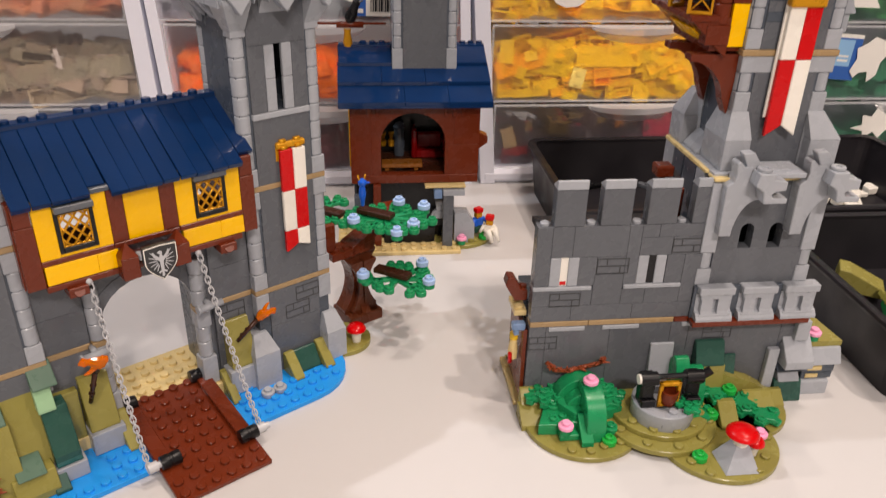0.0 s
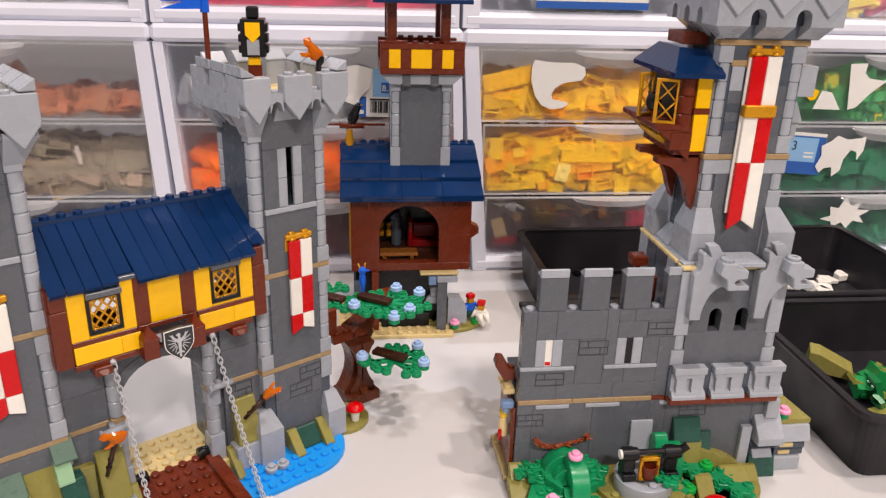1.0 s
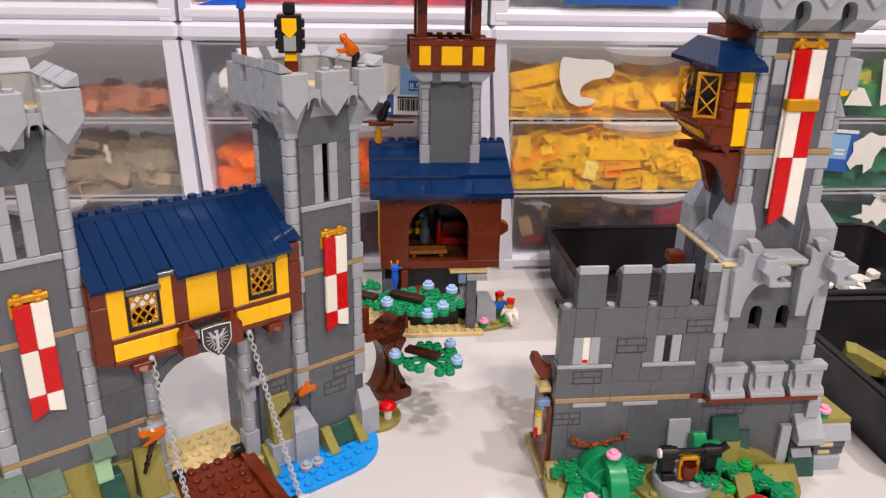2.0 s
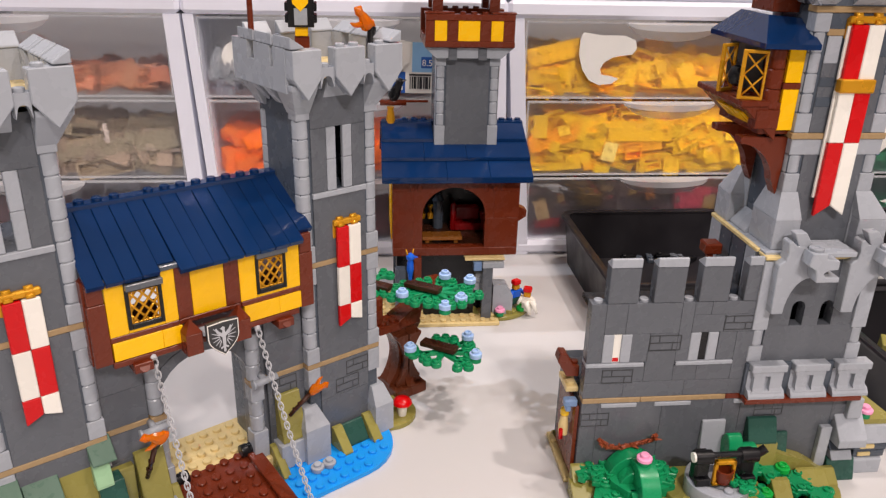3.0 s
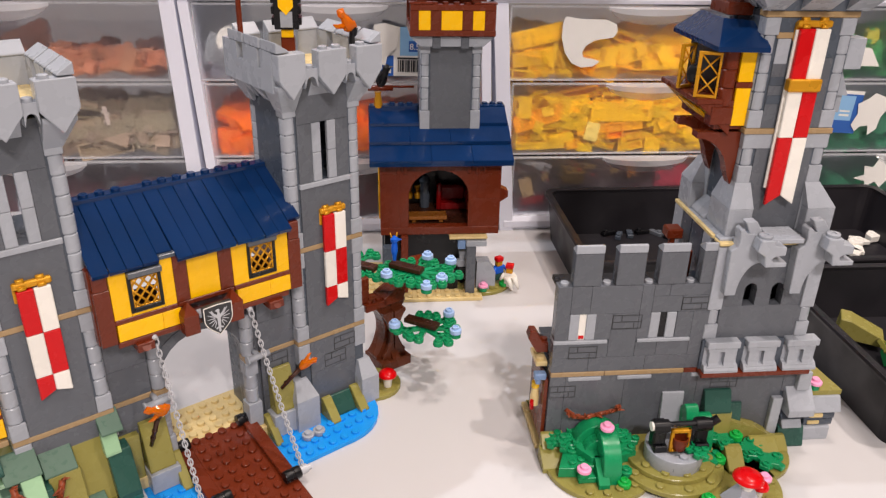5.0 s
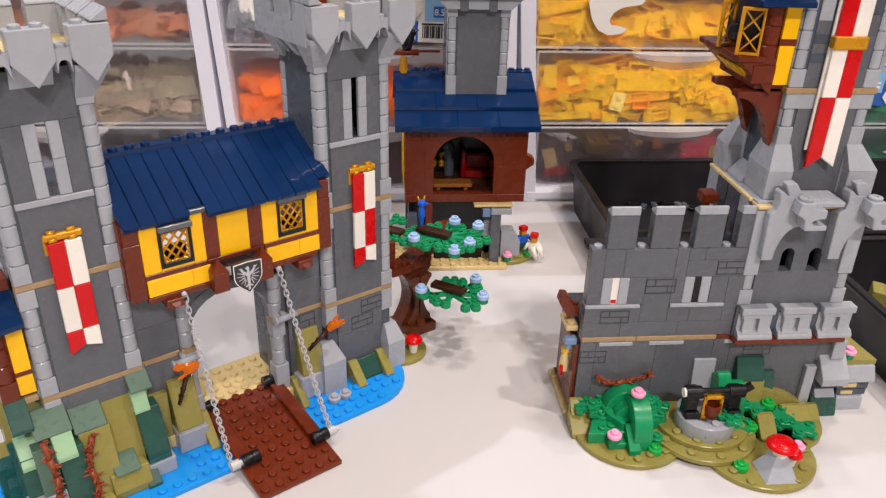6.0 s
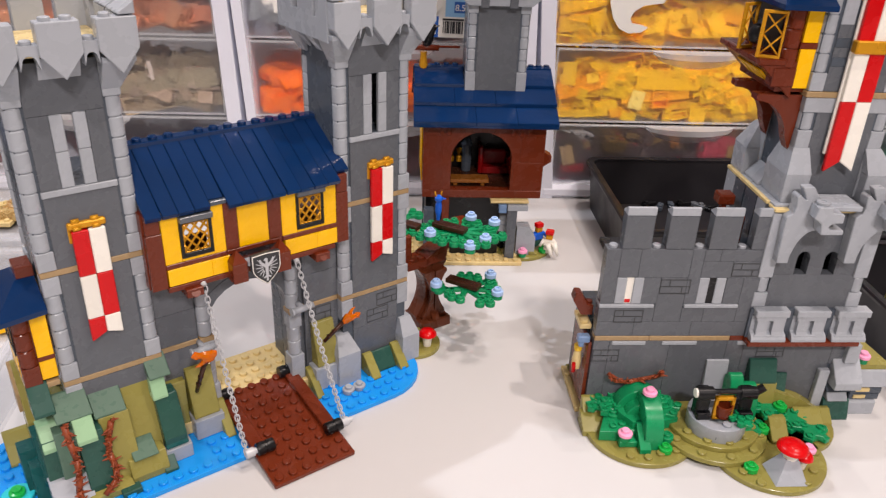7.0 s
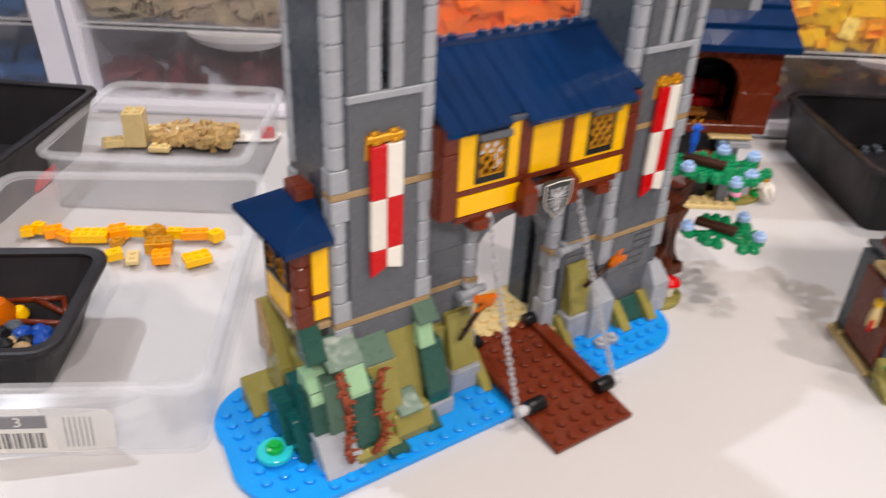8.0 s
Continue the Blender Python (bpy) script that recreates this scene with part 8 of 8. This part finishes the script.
tray("black_tray", 19.6, 62.6, 40.2, 83.4, 6.0, TRAY, "empty matt black plastic tray behind the keep")
for x, y, turn, m, tone in ((27.8, 81.6, 20, BLACK, "black"), (28.9, 80.8, 65, DKGREY2, "slate grey"), (32.2, 81.9, 10, BLACK, "black"), (33.8, 81.4, 130, DKGREY, "dark grey"), (30.4, 81.2, 80, DKGREY2, "slate grey"), (35.2, 80.6, 40, BLACK, "black")):
    bm = bmesh.new()
    box(bm, -0.9, -0.35, 0, 0.9, 0.35, 0.5, 0.06)
    stud(bm, -0.4, 0, 0.5)
    solo("toy_piece", bm, m, "small " + tone + " toy piece lying in the black tray", "toy piece", x, y, 0.36, turn)
tray("black_tray", 40.8, 62.4, 62.0, 83.2, 6.0, TRAY, "matt black plastic tray with white scraps", 0.5)
tray("black_tray", 37.4, 40.4, 58.6, 61.7, 5.8, TRAY, "matt black plastic tray with green toy pieces", -0.5)
tray("black_tray", -49.9, 36.3, -39.0, 47.8, 4.6, TRAY, "small matt black tray with loose toy parts in the clear bin", 5, z=0.35, taper=2.0)
tray("black_tray", -72.0, 55.5, -51.0, 76.7, 6.2, TRAY, "matt black plastic tray beside the clear bins", -4, taper=2.0)
for y0, y1, xa, xb, turn, lab in ((33.2, 59.0, -50.4, -30.2, 4.0, "shallow clear plastic bin with yellow toy pieces"), (61.6, 80.0, -51.0, -33.3, -0.5, "shallow clear plastic bin with tan toy pieces")):
    ob = tray("clear_bin", xa, y0, xb, y1, 5.4, BINCLEAR, lab, turn, taper=0.75, wall=0.2, category="storage bin", lip=0.45, rim_mat=BINRIM, clear=True)
    # scooped lip on the short side
    bm = bmesh.new()
    ring = []
    for j in range(17):
        u = -1 + j / 8
        q = (1 - u * u) ** 0.6
        ring.append([bm.verts.new(p) for p in ((6.6 * u, -(y1 - y0) / 2 - 0.02, 5.2), (6.6 * u, -(y1 - y0) / 2 - 0.9 * q, 5.0), (6.6 * u, -(y1 - y0) / 2 - 0.8 * q, 4.8 - 0.5 * q), (6.6 * u, -(y1 - y0) / 2 + 0.5, 4.7 - 0.9 * q))])
    for p, q in zip(ring, ring[1:]):
        for j in range(3):
            bm.faces.new([p[j], q[j], q[j + 1], p[j + 1]]).smooth = True
    bmesh.ops.recalc_face_normals(bm, faces=bm.faces)
    hnd = part("handle", bm, BINCLEAR, ob, "clear scooped handle")
    hnd.visible_shadow = False


def scatter(specs, mat, label, z=0.5, category="toy bricks", name="toy_piece"):
    for i, (x, y, sx, sy, sz, rz) in enumerate(specs):
        bm = bmesh.new()
        small = 0.68 if y < 58 else 1.0
        box(bm, -sx / 2, -sy / 2, 0, sx / 2, sy / 2, sz, 0.06)
        for a in range(int(sx)):
            for b in range(int(sy)):
                stud(bm, -sx / 2 + a + 0.5 + (sx - int(sx)) / 2, -sy / 2 + b + 0.5 + (sy - int(sy)) / 2, sz, n=8)
        bmesh.ops.scale(bm, vec=(small, small, small), verts=bm.verts)
        solo(name, bm, mat, label, category, x, y, z, rz)


scatter([(-50.0, 56.8, 1.4, 1.2, 1.0, 20), (-49.2, 57.2, 1.4, 1, 1.3, -8), (-44.9, 56.5, 4, 2, 1.0, 5), (-41.4, 57.3, 3, 1, 1.1, 0), (-38.4, 57.2, 2, 1, 1.2, 0), (-35.2, 57.1, 1.6, 1.4, 1.2, 50), (-35.8, 53.7, 3, 2, 0.9, 32), (-42.1, 53.8, 1.8, 1.4, 1, 30)], YELLOW, "loose yellow toy piece in the clear bin")
scatter([(-47.9, 56.8, 2, 1.4, 1.2, 25), (-46.8, 56.4, 2, 1.4, 0.9, -30), (-42.9, 57.0, 2, 2, 1.3, 25), (-38.5, 53.7, 2, 2, 1.0, 15), (-36.9, 57.3, 3, 1.4, 1.0, 8)], AMBER, "loose amber toy piece in the clear bin")
scatter([(-39.9, 56.8, 2, 1.6, 1.6, 60), (-39.1, 55.2, 3, 2, 1.4, 10), (-42.6, 55.8, 1.6, 1, 0.8, 70)], GOLD, "loose gold toy piece in the clear bin")
scatter([(-40.7, 53.7, 1.4, 2.6, 0.5, 15), (-47.5, 75.4, 2, 2, 3.5, 6), (-49.6, 74.6, 2.2, 1.2, 0.8, 20), (-44.9, 74.0, 2, 1.2, 0.5, 0), (-46.0, 77.6, 3, 1.2, 1.0, 15)], TAN, "loose pale tan toy piece in a clear bin")
ob = new("brick_pile", mesh_of("brick_pile", heap(-45.9, -38.0, 74.3, 78.6, 0.25, 1.0, 380, 6, 0.0, 0.38)))
ob.data.materials.append(heap_mat("brown_tan_pieces", shades((190, 158, 108), 5, 33, 0.1)))
tagged(ob, "low pile of tiny dark tan toy pieces in a clear bin", "toy bricks", kind="stuff")
bm = bmesh.new()
prism(bm, [(-2.6, -1.2), (1.8, -1.6), (2.6, 0.4), (1.0, 1.5), (-2.2, 1.2)], 2, 0, 0.12)
solo("paper_scrap", bm, PAPER, "white paper scrap in the clear bin", "paper scrap", -36.4, 78.6, 0.4, 10)
scatter([(-35.2, 78.4, 1.4, 1.0, 0.9, 15)], RED, "loose red toy piece in a clear bin")
bm = bmesh.new()
box(bm, -0.7, -2.0, 0, 0.7, 2.0, 3.0, 0.4)
solo("red_case", bm, RED, "red plastic piece wedged beside the clear bin", "toy piece", -53.2, 66.5, 0.0, -4)
# parts in the left tray
NAVYBRIGHT = plastic("dark_blue_plastic", rgb(24, 72, 158))
for i, (x, y, r, m, lab) in enumerate(((-46.0, 44.3, 1.15, FLAME, "round orange toy piece in the black tray"), (-45.0, 45.0, 0.6, YELLOW, "small yellow toy piece in the black tray"), (-43.7, 42.6, 0.6, NAVYBRIGHT, "small dark blue toy piece in the black tray"), (-42.9, 43.2, 0.55, NAVYBRIGHT, "small dark blue toy piece in the black tray"), (-45.0, 42.5, 0.7, BLACK, "small black toy piece in the black tray"))):
    bm = bmesh.new()
    lathe(bm, [(r * 0.5, 0), (r, r * 0.5), (r, r), (r * 0.6, r * 1.6), (r * 0.2, r * 1.7)], (0, 0, 0), 12)
    solo("toy_piece", bm, m, lab, "toy piece", x, y, 1.0)
bm = bmesh.new()
for a, b in (((-2.4, 0.6, 0), (1.4, 1.4, 0)), ((1.4, 1.4, 0), (2.6, -0.6, 0)), ((2.6, -0.6, 0), (-1.6, -1.0, 0)), ((-2.4, 0.6, 0), (-1.6, -1.0, 0)), ((-0.4, 1.0, 0), (2.0, 0.2, 0))):
    tube(bm, a, b, 0.2, n=7)
solo("toy_bow", bm, BROWN, "brown thin toy bow lying in the black tray", "toy piece", -44.0, 45.0, 1.7, -8, tip=(15, 0))
rnd = random.Random(77)
for k in range(34):
    bm = bmesh.new()
    s = rnd.uniform(0.35, 0.75)
    lathe(bm, [(s * 0.5, 0), (s, s * 0.4), (s * 0.8, s * 0.9), (s * 0.3, s * 1.2)], (0, 0, 0), 9)
    m = (NAVYBRIGHT, BLACK, DKGREY2, NAVYBRIGHT, DKTAN)[k % 5]
    solo("toy_piece", bm, m, "small " + ("dark blue", "black", "slate grey", "dark blue", "tan")[k % 5] + " toy piece heaped in the black tray", "toy piece", -43.9 + rnd.uniform(-1.9, 1.5), 42.5 + rnd.uniform(-1.6, 1.3), 0.8 + rnd.uniform(0, 0.4), rnd.uniform(0, 360))
# green pieces in the right tray
ob = new("loose_bricks", mesh_of("loose_bricks", heap(44.5, 56, 44.0, 53.0, 0.6, 0.8, 48, 31)))
ob.data.materials.append(heap_mat("green_tray_bricks", shades((10, 130, 70), 5, 21, 0.15) + [rgb(150, 145, 70), rgb(150, 145, 70)]))
tagged(ob, "heap of green and olive toy pieces in a black tray", "toy bricks", kind="stuff")
bm = bmesh.new()
prism(bm, [(0, 0), (4.0, 0), (4.0, 0.9), (0.9, 2.0), (0, 2.0)], 1, -1.0, 1.0)
soften(bm, 0.08)
solo("toy_slope", bm, OLIVE, "large olive slope brick on the heap in the black tray", "toy brick", 42.6, 56.6, 1.2, -28, tip=(4, 4))
for i, (x, y, rz) in enumerate(((52.6, 76.0, 0), (54.4, 75.4, 40), (56.2, 75.2, 80), (56.8, 76.6, 10), (58.0, 77.6, 120), (60.2, 78.4, 30), (55.4, 74.4, 60))):
    bm = bmesh.new()
    prism(bm, [(-1.2, -0.5), (0.4, -0.9), (1.3, 0.1), (0.6, 0.9), (-0.6, 0.6)], 2, 0, 0.5 + 0.3 * (i % 2))
    soften(bm, 0.08)
    solo("white_scrap", bm, WHITE, "small white plastic scrap in the black tray", "toy piece", x, y, 0.5, rz)

# label on the clear bin's front
lab = thing("bin_label", "curved white paper label with bar pattern on the clear bin", "paper label", -44.0, 34.0, 0.7)
lab.matrix_world = pose(-42.6 * STUD, 33.62 * STUD, 0.35 * STUD, 3, 4, 9) @ Matrix.Diagonal((0.94, 1, 0.86, 1))
bm = bmesh.new()
pts = []
for a0, cx, cz in ((0, 7.2, 3.0), (90, 0.8, 3.4), (180, 0.8, 1.0), (270, 7.2, 0.8)):
    for i in range(5):
        a = radians(a0 + 22.5 * i)
        pts.append((cx + 0.8 * math.cos(a), cz + 0.8 * math.sin(a)))
prism(bm, pts, 1, -0.04, 0.0)
part("sheet", bm, PAPER, lab)
bm = bmesh.new()
for i in range(16):
    x = 1.1 + i * 0.2
    box(bm, x, -0.055, 0.55, x + 0.06 + 0.045 * (i % 3), -0.03, 1.9, 0.004)
for i in range(6):
    box(bm, 5.3 + i * 0.28, -0.055, 0.6, 5.36 + i * 0.28, -0.03, 3.2, 0.004)
part("bar_print", bm, LABELINK, lab)
lettering(lab, "3", 2.6, 2.5, 1.1, PAPER, -0.07)
bm = bmesh.new()
box(bm, 0.4, -0.055, 2.3, 4.4, -0.03, 3.4, 0.01)
part("print_field", bm, heap_mat("label_grey", [rgb(110, 110, 116), rgb(110, 110, 116)]), lab)
